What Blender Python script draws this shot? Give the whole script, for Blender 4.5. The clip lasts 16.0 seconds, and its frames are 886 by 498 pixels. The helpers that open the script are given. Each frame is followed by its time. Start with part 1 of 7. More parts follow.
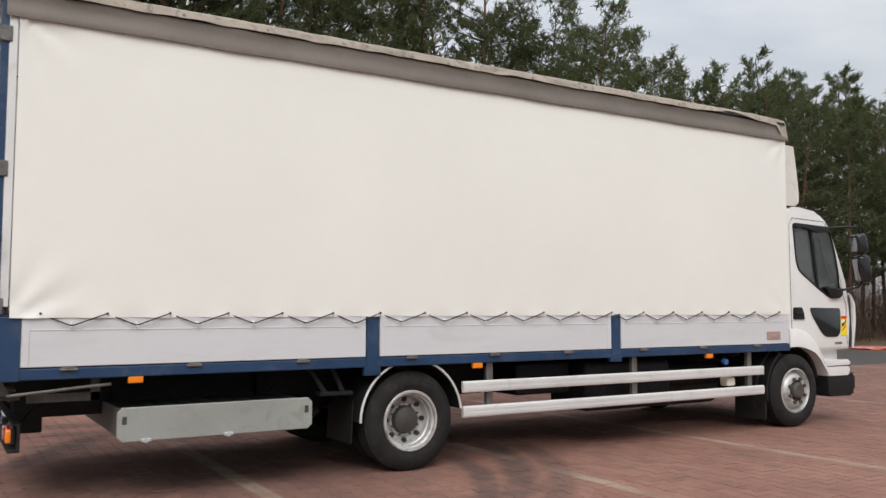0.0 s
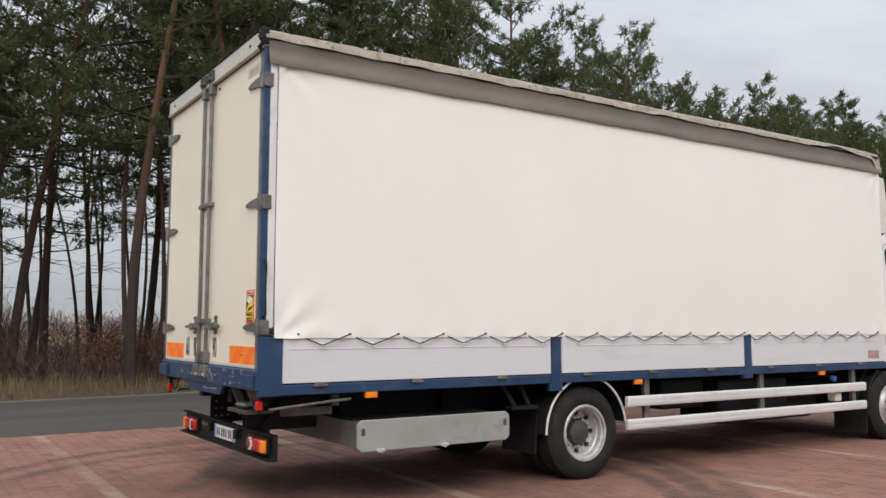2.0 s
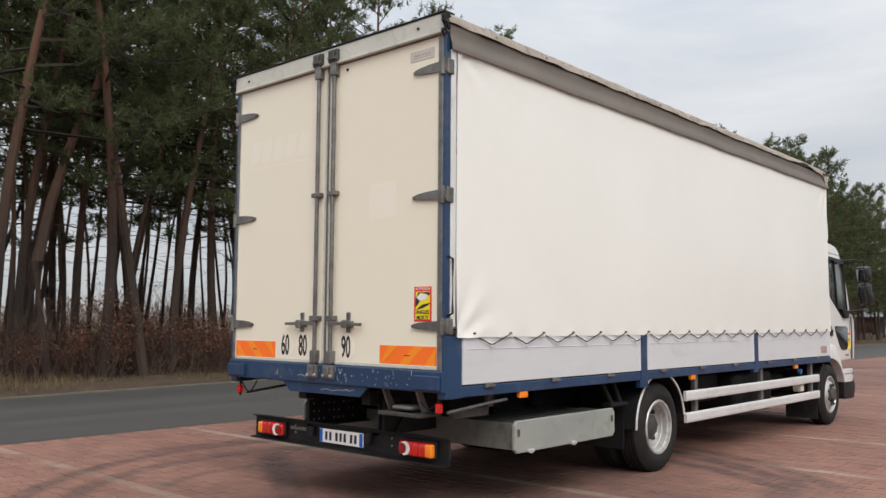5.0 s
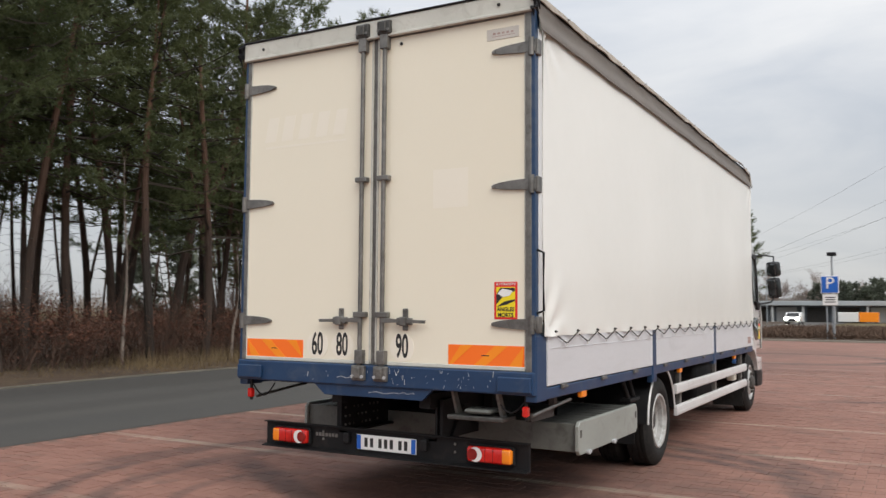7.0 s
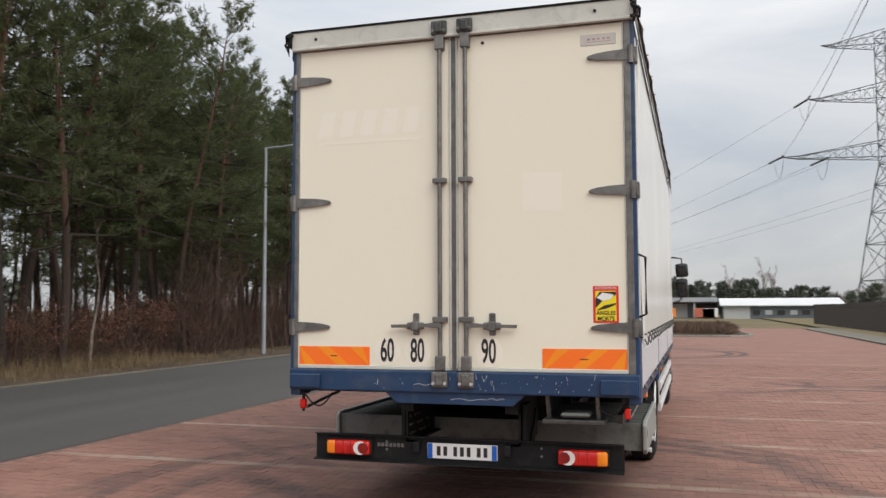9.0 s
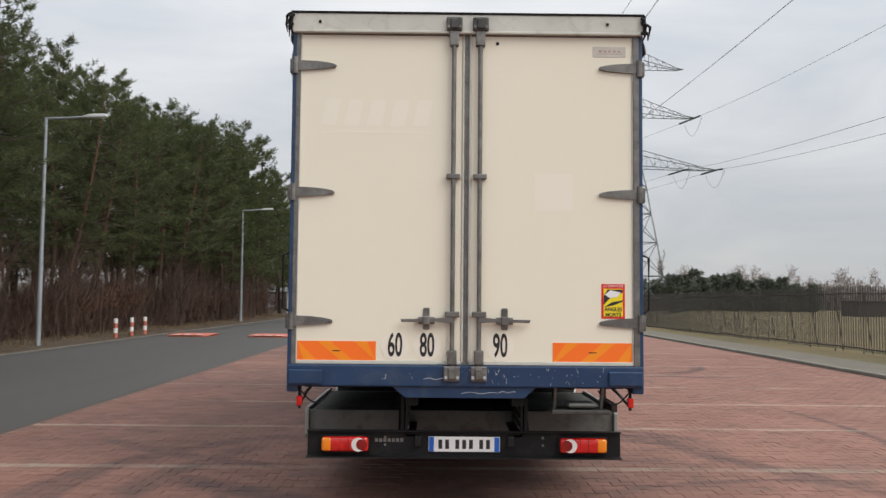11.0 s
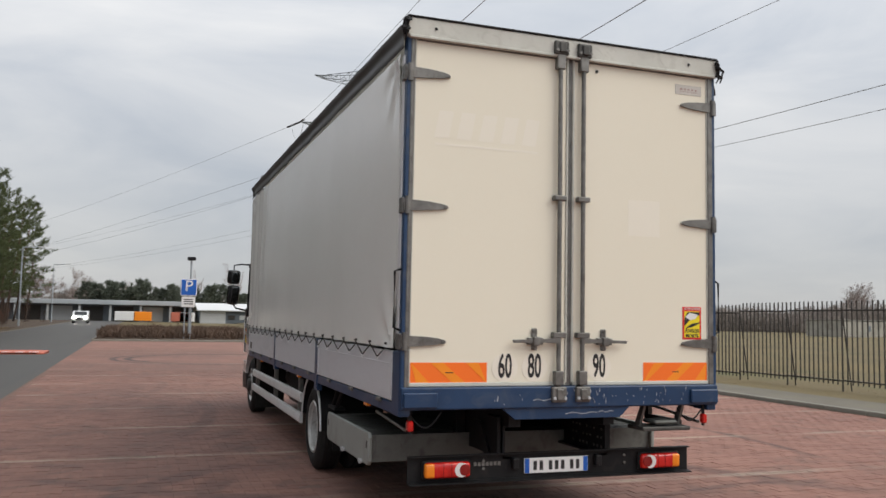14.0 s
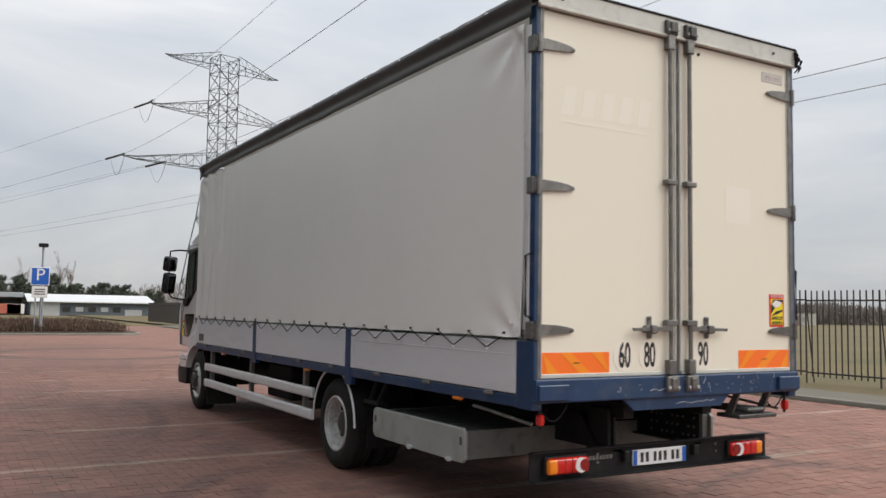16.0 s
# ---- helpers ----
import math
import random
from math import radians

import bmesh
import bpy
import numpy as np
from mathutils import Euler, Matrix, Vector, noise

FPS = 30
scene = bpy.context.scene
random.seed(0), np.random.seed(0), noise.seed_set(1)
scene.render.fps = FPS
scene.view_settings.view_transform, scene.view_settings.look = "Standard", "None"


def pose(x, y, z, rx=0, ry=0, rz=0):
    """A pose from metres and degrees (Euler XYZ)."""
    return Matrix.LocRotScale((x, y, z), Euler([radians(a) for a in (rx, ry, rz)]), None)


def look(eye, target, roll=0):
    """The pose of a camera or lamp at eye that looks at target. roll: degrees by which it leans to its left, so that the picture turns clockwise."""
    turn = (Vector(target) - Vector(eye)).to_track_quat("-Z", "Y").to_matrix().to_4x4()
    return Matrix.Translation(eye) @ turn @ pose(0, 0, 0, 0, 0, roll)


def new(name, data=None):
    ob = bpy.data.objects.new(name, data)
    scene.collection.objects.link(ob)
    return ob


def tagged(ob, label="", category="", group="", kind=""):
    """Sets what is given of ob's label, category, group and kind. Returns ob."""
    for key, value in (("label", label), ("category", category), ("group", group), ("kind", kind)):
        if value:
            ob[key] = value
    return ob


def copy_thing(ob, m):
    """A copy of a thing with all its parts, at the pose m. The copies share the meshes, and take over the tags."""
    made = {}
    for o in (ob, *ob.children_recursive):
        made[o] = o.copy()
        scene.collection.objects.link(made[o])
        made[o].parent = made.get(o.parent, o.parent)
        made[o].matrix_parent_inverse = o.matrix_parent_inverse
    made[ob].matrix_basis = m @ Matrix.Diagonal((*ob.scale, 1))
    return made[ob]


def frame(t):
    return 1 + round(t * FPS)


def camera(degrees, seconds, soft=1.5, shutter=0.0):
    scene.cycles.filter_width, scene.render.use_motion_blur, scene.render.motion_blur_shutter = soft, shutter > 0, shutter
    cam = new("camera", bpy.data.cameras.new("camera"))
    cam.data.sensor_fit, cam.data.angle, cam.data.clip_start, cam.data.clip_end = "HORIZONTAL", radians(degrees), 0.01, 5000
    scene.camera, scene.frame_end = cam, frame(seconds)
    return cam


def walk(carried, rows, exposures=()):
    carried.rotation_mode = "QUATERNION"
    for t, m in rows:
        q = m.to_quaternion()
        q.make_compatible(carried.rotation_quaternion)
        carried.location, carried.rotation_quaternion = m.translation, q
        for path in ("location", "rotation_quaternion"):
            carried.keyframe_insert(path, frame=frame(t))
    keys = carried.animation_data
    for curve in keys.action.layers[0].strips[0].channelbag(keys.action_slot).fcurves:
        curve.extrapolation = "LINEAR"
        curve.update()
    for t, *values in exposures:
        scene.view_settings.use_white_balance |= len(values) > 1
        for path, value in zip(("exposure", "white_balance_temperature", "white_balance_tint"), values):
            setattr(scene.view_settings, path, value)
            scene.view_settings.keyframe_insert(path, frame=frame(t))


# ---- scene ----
cam = camera(55.7, 16.0, soft=1.45, shutter=0.4)
METRES, EYE, TILT, LEAN, TURN = 15.38, 1.38, 0.0, 0.0, -31.3
ROWS = [
    (0.0, 0.0, 0.0, 0.0, 0.0, 4.17, 0.02),
    (0.5, -0.0295, -0.0138, 0.0005, -1.25, 4.56, -0.08),
    (1.0, -0.0594, -0.0246, 0.0005, -1.04, 5.41, 0.16),
    (1.5, -0.0886, -0.0316, 0.0012, -0.62, 5.37, 0.11),
    (2.0, -0.1202, -0.0392, 0.0016, -1.74, 5.38, -0.04),
    (2.5, -0.1527, -0.0372, 0.0029, -3.51, 5.25, 0.15),
    (3.0, -0.1835, -0.0372, 0.0042, -7.14, 5.27, 0.95),
    (3.5, -0.2157, -0.0306, 0.0032, -9.28, 4.62, 1.06),
    (4.0, -0.2458, -0.0248, 0.0042, -11.74, 4.39, 0.19),
    (4.5, -0.2777, -0.0148, 0.004, -14.4, 4.73, -0.31),
    (7.0, -0.4042, 0.0704, 0.0079, -29.28, 4.14, -0.37),
    (7.5, -0.4288, 0.0897, 0.0091, -33.38, 4.26, -0.73),
    (8.0, -0.4504, 0.1125, 0.0092, -35.91, 4.68, 0.03),
    (8.5, -0.4758, 0.1286, 0.0101, -38.22, 4.53, -0.32),
    (9.0, -0.5018, 0.1492, 0.0103, -42.02, 4.08, 0.16),
    (11.5, -0.5973, 0.2668, 0.0127, -62.44, 3.5, -0.66),
    (12.0, -0.6104, 0.2936, 0.0124, -65.46, 3.56, -0.37),
    (12.5, -0.6195, 0.3223, 0.0117, -70.04, 3.46, 0.23),
    (13.0, -0.6274, 0.353, 0.0121, -73.59, 3.1, 0.2),
    (13.5, -0.6363, 0.3793, 0.0124, -76.25, 3.19, -0.28),
    (14.0, -0.6403, 0.4136, 0.0127, -78.56, 4.64, -1.11),
    (14.5, -0.6451, 0.444, 0.0129, -81.87, 5.94, -1.59),
    (15.0, -0.6414, 0.476, 0.0123, -84.81, 6.23, -1.45),
    (15.5, -0.6399, 0.5076, 0.0112, -87.62, 5.36, -1.68),
    (16.0, -0.6278, 0.5379, 0.009, -89.3, 4.23, -0.97),
]
walk(cam, [(t, pose(-0.331, -7.605, EYE, TILT, LEAN, TURN) @ pose(METRES * x, METRES * y, METRES * z, 90 + pitch, roll, yaw)) for t, x, y, z, yaw, pitch, roll in ROWS],
     [(0.0, 0.41), (1.5, 0.43), (4.5, 0.46), (9.0, 0.48), (11.5, 0.44), (12.2, 0.54), (13.5, 0.48), (14.7, 0.28), (15.3, 0.30), (16.0, 0.48)])

# ---- world and sun: a bright overcast winter day, light stronger from the open side ----
SUN_DIR = Vector((-0.46, -0.70, 0.85)).normalized()
world = bpy.data.worlds.new("overcast_sky")
scene.world = world
world.use_nodes = True
wn, wl = world.node_tree.nodes, world.node_tree.links
wn.clear()
w_out = wn.new("ShaderNodeOutputWorld")
w_bg = wn.new("ShaderNodeBackground")
w_sky = wn.new("ShaderNodeTexSky")
w_sky.sky_type = "NISHITA"
w_sky.sun_disc = False
w_sky.sun_elevation = math.asin(SUN_DIR.z)
w_sky.sun_rotation = math.atan2(SUN_DIR.x, SUN_DIR.y)
w_tc = wn.new("ShaderNodeTexCoord")
w_map = wn.new("ShaderNodeMapping")
w_map.inputs["Scale"].default_value = (1.0, 1.0, 4.0)
w_n = wn.new("ShaderNodeTexNoise")
w_n.inputs["Scale"].default_value = 2.2
w_n.inputs["Detail"].default_value = 7.0
w_n.inputs["Roughness"].default_value = 0.55
w_n.inputs["Distortion"].default_value = 0.6
w_r = wn.new("ShaderNodeValToRGB")
w_r.color_ramp.elements[0].position, w_r.color_ramp.elements[0].color = 0.30, (6.0, 6.4, 7.0, 1)
w_r.color_ramp.elements[1].position, w_r.color_ramp.elements[1].color = 0.72, (9.0, 9.0, 9.0, 1)
w_mix = wn.new("ShaderNodeMix")
w_mix.data_type = "RGBA"
w_mix.inputs["Factor"].default_value = 0.88
wl.new(w_tc.outputs["Generated"], w_map.inputs["Vector"])
wl.new(w_map.outputs["Vector"], w_n.inputs["Vector"])
wl.new(w_n.outputs["Fac"], w_r.inputs["Fac"])
wl.new(w_sky.outputs["Color"], w_mix.inputs["A"])
wl.new(w_r.outputs["Color"], w_mix.inputs["B"])
# an overcast sky is brighter overhead than at the horizon
w_sep = wn.new("ShaderNodeSeparateXYZ")
w_up = wn.new("ShaderNodeMath")
w_up.operation, w_up.use_clamp = "MAXIMUM", False
w_up.inputs[1].default_value = 0.0
w_grad = wn.new("ShaderNodeMath")
w_grad.operation = "MULTIPLY_ADD"
w_grad.inputs[1].default_value, w_grad.inputs[2].default_value = 1.15, 0.66
w_vec = wn.new("ShaderNodeVectorMath")
w_vec.operation = "SCALE"
wl.new(w_tc.outputs["Generated"], w_sep.inputs[0])
wl.new(w_sep.outputs["Z"], w_up.inputs[0])
wl.new(w_up.outputs[0], w_grad.inputs[0])
wl.new(w_mix.outputs["Result"], w_vec.inputs[0])
wl.new(w_grad.outputs[0], w_vec.inputs["Scale"])
wl.new(w_vec.outputs[0], w_bg.inputs["Color"])
w_bg.inputs["Strength"].default_value = 0.078
wl.new(w_bg.outputs["Background"], w_out.inputs["Surface"])

sun_data = bpy.data.lights.new("sun", "SUN")
sun_data.energy, sun_data.angle, sun_data.color = 1.52, radians(40), (1.0, 0.95, 0.87)
sun = new("sun", sun_data)
sun.matrix_world = look(SUN_DIR * 60, (0, 0, 0))


# ---- materials ----
def surface(name, c1, c2, rough=0.6, metal=0.0, big=2.0, fine=40.0, bump=0.15, dist=0.004, stain=None, stain_amount=0.35,
            coat=0.0, island=0.0, per_object=0.0, rough_var=0.12, stretch=(1, 1, 1)):
    """A node material with broad and fine variation between two colours, optional stains, relief, and variation from piece to piece."""
    m = bpy.data.materials.new(name)
    m.use_nodes = True
    n, l = m.node_tree.nodes, m.node_tree.links
    b = n["Principled BSDF"]
    geo = n.new("ShaderNodeNewGeometry")
    mp = n.new("ShaderNodeMapping")
    mp.inputs["Scale"].default_value = stretch
    l.new(geo.outputs["Position"], mp.inputs["Vector"])
    n1, n2 = n.new("ShaderNodeTexNoise"), n.new("ShaderNodeTexNoise")
    for t, s, d in ((n1, big, 5), (n2, fine, 3)):
        t.inputs["Scale"].default_value, t.inputs["Detail"].default_value = s, d
        l.new(mp.outputs["Vector"], t.inputs["Vector"])
    add = n.new("ShaderNodeMath")
    add.operation = "MULTIPLY_ADD"
    l.new(n2.outputs["Fac"], add.inputs[0])
    add.inputs[1].default_value = 0.45
    sub = n.new("ShaderNodeMath")
    sub.operation = "MULTIPLY_ADD"
    l.new(n1.outputs["Fac"], sub.inputs[0])
    sub.inputs[1].default_value, sub.inputs[2].default_value = 1.7, -0.6
    l.new(sub.outputs[0], add.inputs[2])
    fac = add.outputs[0]
    for amount, sock in ((island, geo.outputs["Random Per Island"]), (per_object, None)):
        if amount:
            if sock is None:
                sock = n.new("ShaderNodeObjectInfo").outputs["Random"]
            k = n.new("ShaderNodeMath")
            k.operation = "MULTIPLY_ADD"
            l.new(sock, k.inputs[0])
            k.inputs[1].default_value = amount
            off = n.new("ShaderNodeMath")
            off.operation = "ADD"
            l.new(fac, off.inputs[0])
            off.inputs[1].default_value = -amount / 2
            l.new(off.outputs[0], k.inputs[2])
            fac = k.outputs[0]
    mix = n.new("ShaderNodeMix")
    mix.data_type = "RGBA"
    mix.clamp_factor = True
    l.new(fac, mix.inputs["Factor"])
    mix.inputs["A"].default_value, mix.inputs["B"].default_value = (*c1, 1), (*c2, 1)
    col = mix.outputs["Result"]
    if stain:
        n3 = n.new("ShaderNodeTexNoise")
        n3.inputs["Scale"].default_value, n3.inputs["Detail"].default_value, n3.inputs["Distortion"].default_value = big * 2.3, 8, 1.2
        l.new(mp.outputs["Vector"], n3.inputs["Vector"])
        ramp = n.new("ShaderNodeMapRange")
        ramp.inputs["From Min"].default_value, ramp.inputs["From Max"].default_value = 0.52, 0.72
        ramp.inputs["To Max"].default_value = stain_amount
        l.new(n3.outputs["Fac"], ramp.inputs["Value"])
        mx = n.new("ShaderNodeMix")
        mx.data_type = "RGBA"
        l.new(ramp.outputs["Result"], mx.inputs["Factor"])
        l.new(col, mx.inputs["A"])
        mx.inputs["B"].default_value = (*stain, 1)
        col = mx.outputs["Result"]
    l.new(col, b.inputs["Base Color"])
    rr = n.new("ShaderNodeMapRange")
    rr.inputs["To Min"].default_value, rr.inputs["To Max"].default_value = max(0.02, rough - rough_var), min(1, rough + rough_var)
    l.new(n1.outputs["Fac"], rr.inputs["Value"])
    l.new(rr.outputs["Result"], b.inputs["Roughness"])
    b.inputs["Metallic"].default_value = metal
    b.inputs["Coat Weight"].default_value = coat
    if bump:
        bp = n.new("ShaderNodeBump")
        bp.inputs["Strength"].default_value, bp.inputs["Distance"].default_value = bump, dist
        l.new(n2.outputs["Fac"], bp.inputs["Height"])
        l.new(bp.outputs["Normal"], b.inputs["Normal"])
    return m


M = {}
M["tarp"] = surface("white_tarpaulin", (0.838, 0.835, 0.792), (0.888, 0.885, 0.845), rough=0.25, big=0.7, fine=9, bump=0.08, dist=0.004, stain=(0.72, 0.69, 0.63), stain_amount=0.03, rough_var=0.04)


def let_light_through(m, colour, share):
    """Cloth that lets part of the light from behind shine through."""
    n, l = m.node_tree.nodes, m.node_tree.links
    t = n.new("ShaderNodeBsdfTranslucent")
    t.inputs["Color"].default_value = (*colour, 1)
    mx = n.new("ShaderNodeMixShader")
    mx.inputs["Fac"].default_value = share
    l.new(n["Principled BSDF"].outputs[0], mx.inputs[1])
    l.new(t.outputs[0], mx.inputs[2])
    l.new(mx.outputs[0], n["Material Output"].inputs["Surface"])


let_light_through(M["tarp"], (0.90, 0.89, 0.85), 0.05)
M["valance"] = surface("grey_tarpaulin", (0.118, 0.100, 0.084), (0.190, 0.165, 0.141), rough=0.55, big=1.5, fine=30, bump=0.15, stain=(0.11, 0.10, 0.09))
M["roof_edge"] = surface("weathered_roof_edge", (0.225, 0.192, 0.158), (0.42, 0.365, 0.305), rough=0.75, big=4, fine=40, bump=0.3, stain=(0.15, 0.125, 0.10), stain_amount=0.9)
# valance and roof edge again for the shaded side, shade put into the colour
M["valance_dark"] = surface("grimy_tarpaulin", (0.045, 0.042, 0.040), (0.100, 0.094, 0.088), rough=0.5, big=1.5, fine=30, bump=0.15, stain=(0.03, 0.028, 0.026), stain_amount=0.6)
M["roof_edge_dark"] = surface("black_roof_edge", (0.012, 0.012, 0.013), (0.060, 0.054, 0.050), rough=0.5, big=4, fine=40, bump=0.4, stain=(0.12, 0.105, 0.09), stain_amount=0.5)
M["roof_cloth"] = surface("roof_tarpaulin", (0.55, 0.54, 0.51), (0.68, 0.67, 0.63), rough=0.6, big=2, fine=40, bump=0.2, stain=(0.3, 0.28, 0.25), stain_amount=0.5)
let_light_through(M["roof_cloth"], (0.7, 0.69, 0.65), 0.4)
M["cream"] = surface("cream_laminate", (0.802, 0.752, 0.616), (0.832, 0.784, 0.652), rough=0.30, big=0.35, fine=60, bump=0.02, dist=0.002, rough_var=0.03)
M["cream_clean"] = surface("unfaded_laminate", (0.825, 0.778, 0.662), (0.850, 0.803, 0.690), rough=0.33, big=0.35, fine=60, bump=0.02, dist=0.002, rough_var=0.03)
M["cream_beam"] = surface("cream_beam", (0.49, 0.49, 0.44), (0.61, 0.607, 0.55), rough=0.45, big=3, fine=50, bump=0.06, stain=(0.30, 0.28, 0.24), stain_amount=0.4)
M["blue"] = surface("blue_paint", (0.009, 0.033, 0.086), (0.016, 0.052, 0.126), rough=0.38, big=2.5, fine=60, bump=0.06, stain=(0.09, 0.11, 0.14), stain_amount=0.35)
M["alu"] = surface("aluminium_board", (0.62, 0.63, 0.66), (0.72, 0.73, 0.75), rough=0.42, metal=0.15, big=1.2, fine=25, bump=0.04, stain=(0.46, 0.46, 0.46), stain_amount=0.25, stretch=(0.4, 1, 2))
M["galv"] = surface("galvanised_steel", (0.105, 0.103, 0.097), (0.265, 0.258, 0.243), rough=0.5, metal=0.6, big=9, fine=60, bump=0.12, stain=(0.09, 0.075, 0.06), stain_amount=0.5)
M["galv_pale"] = surface("bare_metal", (0.42, 0.44, 0.46), (0.56, 0.57, 0.58), rough=0.5, metal=0.3, big=9, fine=60, bump=0)
M["rail"] = surface("aluminium_rail", (0.66, 0.66, 0.66), (0.76, 0.76, 0.75), rough=0.42, metal=0.2, big=2, fine=30, bump=0.04, stain=(0.42, 0.41, 0.39), stain_amount=0.3)
M["black"] = surface("black_chassis_paint", (0.005, 0.005, 0.006), (0.014, 0.014, 0.015), rough=0.6, big=4, fine=50, bump=0.15, stain=(0.04, 0.033, 0.028), stain_amount=0.3)
M["plastic"] = surface("black_plastic", (0.008, 0.008, 0.009), (0.018, 0.018, 0.019), rough=0.5, big=5, fine=120, bump=0.08)
M["rubber"] = surface("tyre_rubber", (0.010, 0.010, 0.010), (0.025, 0.024, 0.023), rough=0.8, big=5, fine=80, bump=0.25, stain=(0.06, 0.052, 0.045), stain_amount=0.3)
M["rim"] = surface("silver_rim", (0.42, 0.42, 0.41), (0.60, 0.60, 0.59), rough=0.42, metal=0.35, big=7, fine=60, bump=0.08, stain=(0.14, 0.11, 0.085), stain_amount=0.55)
M["rim_dark"] = surface("dirty_hub", (0.035, 0.032, 0.03), (0.08, 0.072, 0.065), rough=0.65, big=9, fine=60, bump=0.2)
M["box"] = surface("grey_box_paint", (0.25, 0.265, 0.245), (0.33, 0.345, 0.32), rough=0.5, big=2.2, fine=40, bump=0.08, stain=(0.17, 0.16, 0.135), stain_amount=0.45)
M["white"] = surface("white_cab_paint", (0.74, 0.74, 0.735), (0.80, 0.80, 0.79), rough=0.22, big=1.2, fine=60, bump=0.02, coat=0.5, stain=(0.60, 0.58, 0.54), stain_amount=0.12)
M["orange"] = surface("orange_reflector", (0.95, 0.165, 0.010), (0.97, 0.185, 0.014), rough=0.5, big=6, fine=200, bump=0.05)
M["amber"] = surface("amber_stripe", (0.93, 0.265, 0.008), (0.95, 0.29, 0.010), rough=0.5, big=6, fine=200, bump=0.05)
M["amber_lens"] = surface("amber_lens", (0.85, 0.22, 0.01), (0.92, 0.27, 0.015), rough=0.15, big=9, fine=160, bump=0.1, coat=0.4)
M["red_lens"] = surface("red_lens", (0.38, 0.006, 0.006), (0.80, 0.026, 0.018), rough=0.12, big=16, fine=160, bump=0.1, coat=0.4)
M["red_dark_lens"] = surface("dark_red_lens", (0.16, 0.006, 0.006), (0.30, 0.012, 0.010), rough=0.15, big=16, fine=160, bump=0.1, coat=0.4)
M["white_lens"] = surface("white_lens", (0.72, 0.70, 0.68), (0.80, 0.78, 0.76), rough=0.15, big=9, fine=160, bump=0.1, coat=0.4)
M["plate"] = surface("plate_white", (0.76, 0.76, 0.75), (0.80, 0.80, 0.79), rough=0.35, big=6, fine=90, bump=0.02)
M["plate_blue"] = surface("plate_blue", (0.01, 0.10, 0.45), (0.015, 0.13, 0.52), rough=0.35, big=6, fine=90, bump=0.02)
M["ink"] = surface("black_ink", (0.012, 0.012, 0.013), (0.022, 0.022, 0.022), rough=0.5, big=6, fine=90, bump=0)
M["sign_yellow"] = surface("sign_yellow", (0.82, 0.66, 0.015), (0.88, 0.72, 0.02), rough=0.4, big=8, fine=90, bump=0)
M["sign_navy"] = surface("sign_navy", (0.010, 0.014, 0.05), (0.016, 0.022, 0.07), rough=0.4, big=8, fine=90, bump=0)
M["sign_red"] = surface("sign_red", (0.66, 0.02, 0.02), (0.72, 0.03, 0.025), rough=0.4, big=8, fine=90, bump=0)
M["sticker"] = surface("sticker_white", (0.82, 0.77, 0.66), (0.86, 0.81, 0.70), rough=0.4, big=8, fine=90, bump=0)
M["sticker_grey"] = surface("sticker_grey", (0.50, 0.47, 0.43), (0.60, 0.57, 0.52), rough=0.4, big=8, fine=90, bump=0)
M["hose_blue"] = surface("coupling_blue", (0.03, 0.13, 0.38), (0.05, 0.17, 0.45), rough=0.4, big=8, fine=90, bump=0)
M["worn_plate"] = surface("worn_red_plate", (0.26, 0.13, 0.11), (0.48, 0.38, 0.35), rough=0.5, big=14, fine=90, bump=0.1)
# grimy box paint, darkened further for the shade under the floor
M["box_grimy"] = surface("grimy_box_paint", (0.105, 0.110, 0.100), (0.185, 0.192, 0.176), rough=0.6, big=3, fine=40, bump=0.12, stain=(0.05, 0.046, 0.04), stain_amount=0.6)
M["galv_dark"] = surface("tarnished_steel", (0.040, 0.039, 0.037), (0.120, 0.116, 0.108), rough=0.5, metal=0.5, big=9, fine=60, bump=0.12)
for key in ("black", "plastic", "rubber"):
    M[key].node_tree.nodes["Principled BSDF"].inputs["Specular IOR Level"].default_value = 0.25
M["box_top"] = surface("dirty_box_top", (0.05, 0.052, 0.048), (0.10, 0.102, 0.094), rough=0.75, big=5, fine=60, bump=0.3, stain=(0.03, 0.028, 0.025), stain_amount=0.6)
M["footway"] = surface("footway_concrete", (0.108, 0.096, 0.074), (0.160, 0.143, 0.112), rough=0.92, big=1.1, fine=30, bump=0.3, dist=0.006, stain=(0.16, 0.145, 0.085), stain_amount=0.7)
M["limb"] = surface("dead_limbs", (0.022, 0.017, 0.013), (0.055, 0.040, 0.029), rough=0.9, big=1.2, fine=22, bump=0)
# pale birch twigs, lightened further with distance haze in the colour
M["far_twig"] = surface("pale_birch_twigs", (0.185, 0.140, 0.120), (0.300, 0.235, 0.205), rough=0.9, big=0.8, fine=9, bump=0, per_object=0.4)
M["cord"] = surface("black_cord", (0.02, 0.018, 0.016), (0.05, 0.045, 0.04), rough=0.8, big=30, fine=200, bump=0.1)
M["bark_low"] = surface("pine_bark", (0.019, 0.014, 0.011), (0.066, 0.043, 0.032), rough=0.9, big=1.2, fine=22, bump=0.8, dist=0.02, per_object=0.5, stretch=(1, 1, 0.35))
M["needle"] = surface("pine_needles", (0.036, 0.047, 0.024), (0.118, 0.134, 0.064), rough=0.6, big=1.1, fine=7, bump=0, island=0.14, per_object=0.3)
let_light_through(M["needle"], (0.14, 0.162, 0.066), 0.36)
M["needle"].node_tree.nodes["Principled BSDF"].inputs["Specular IOR Level"].default_value = 0.12
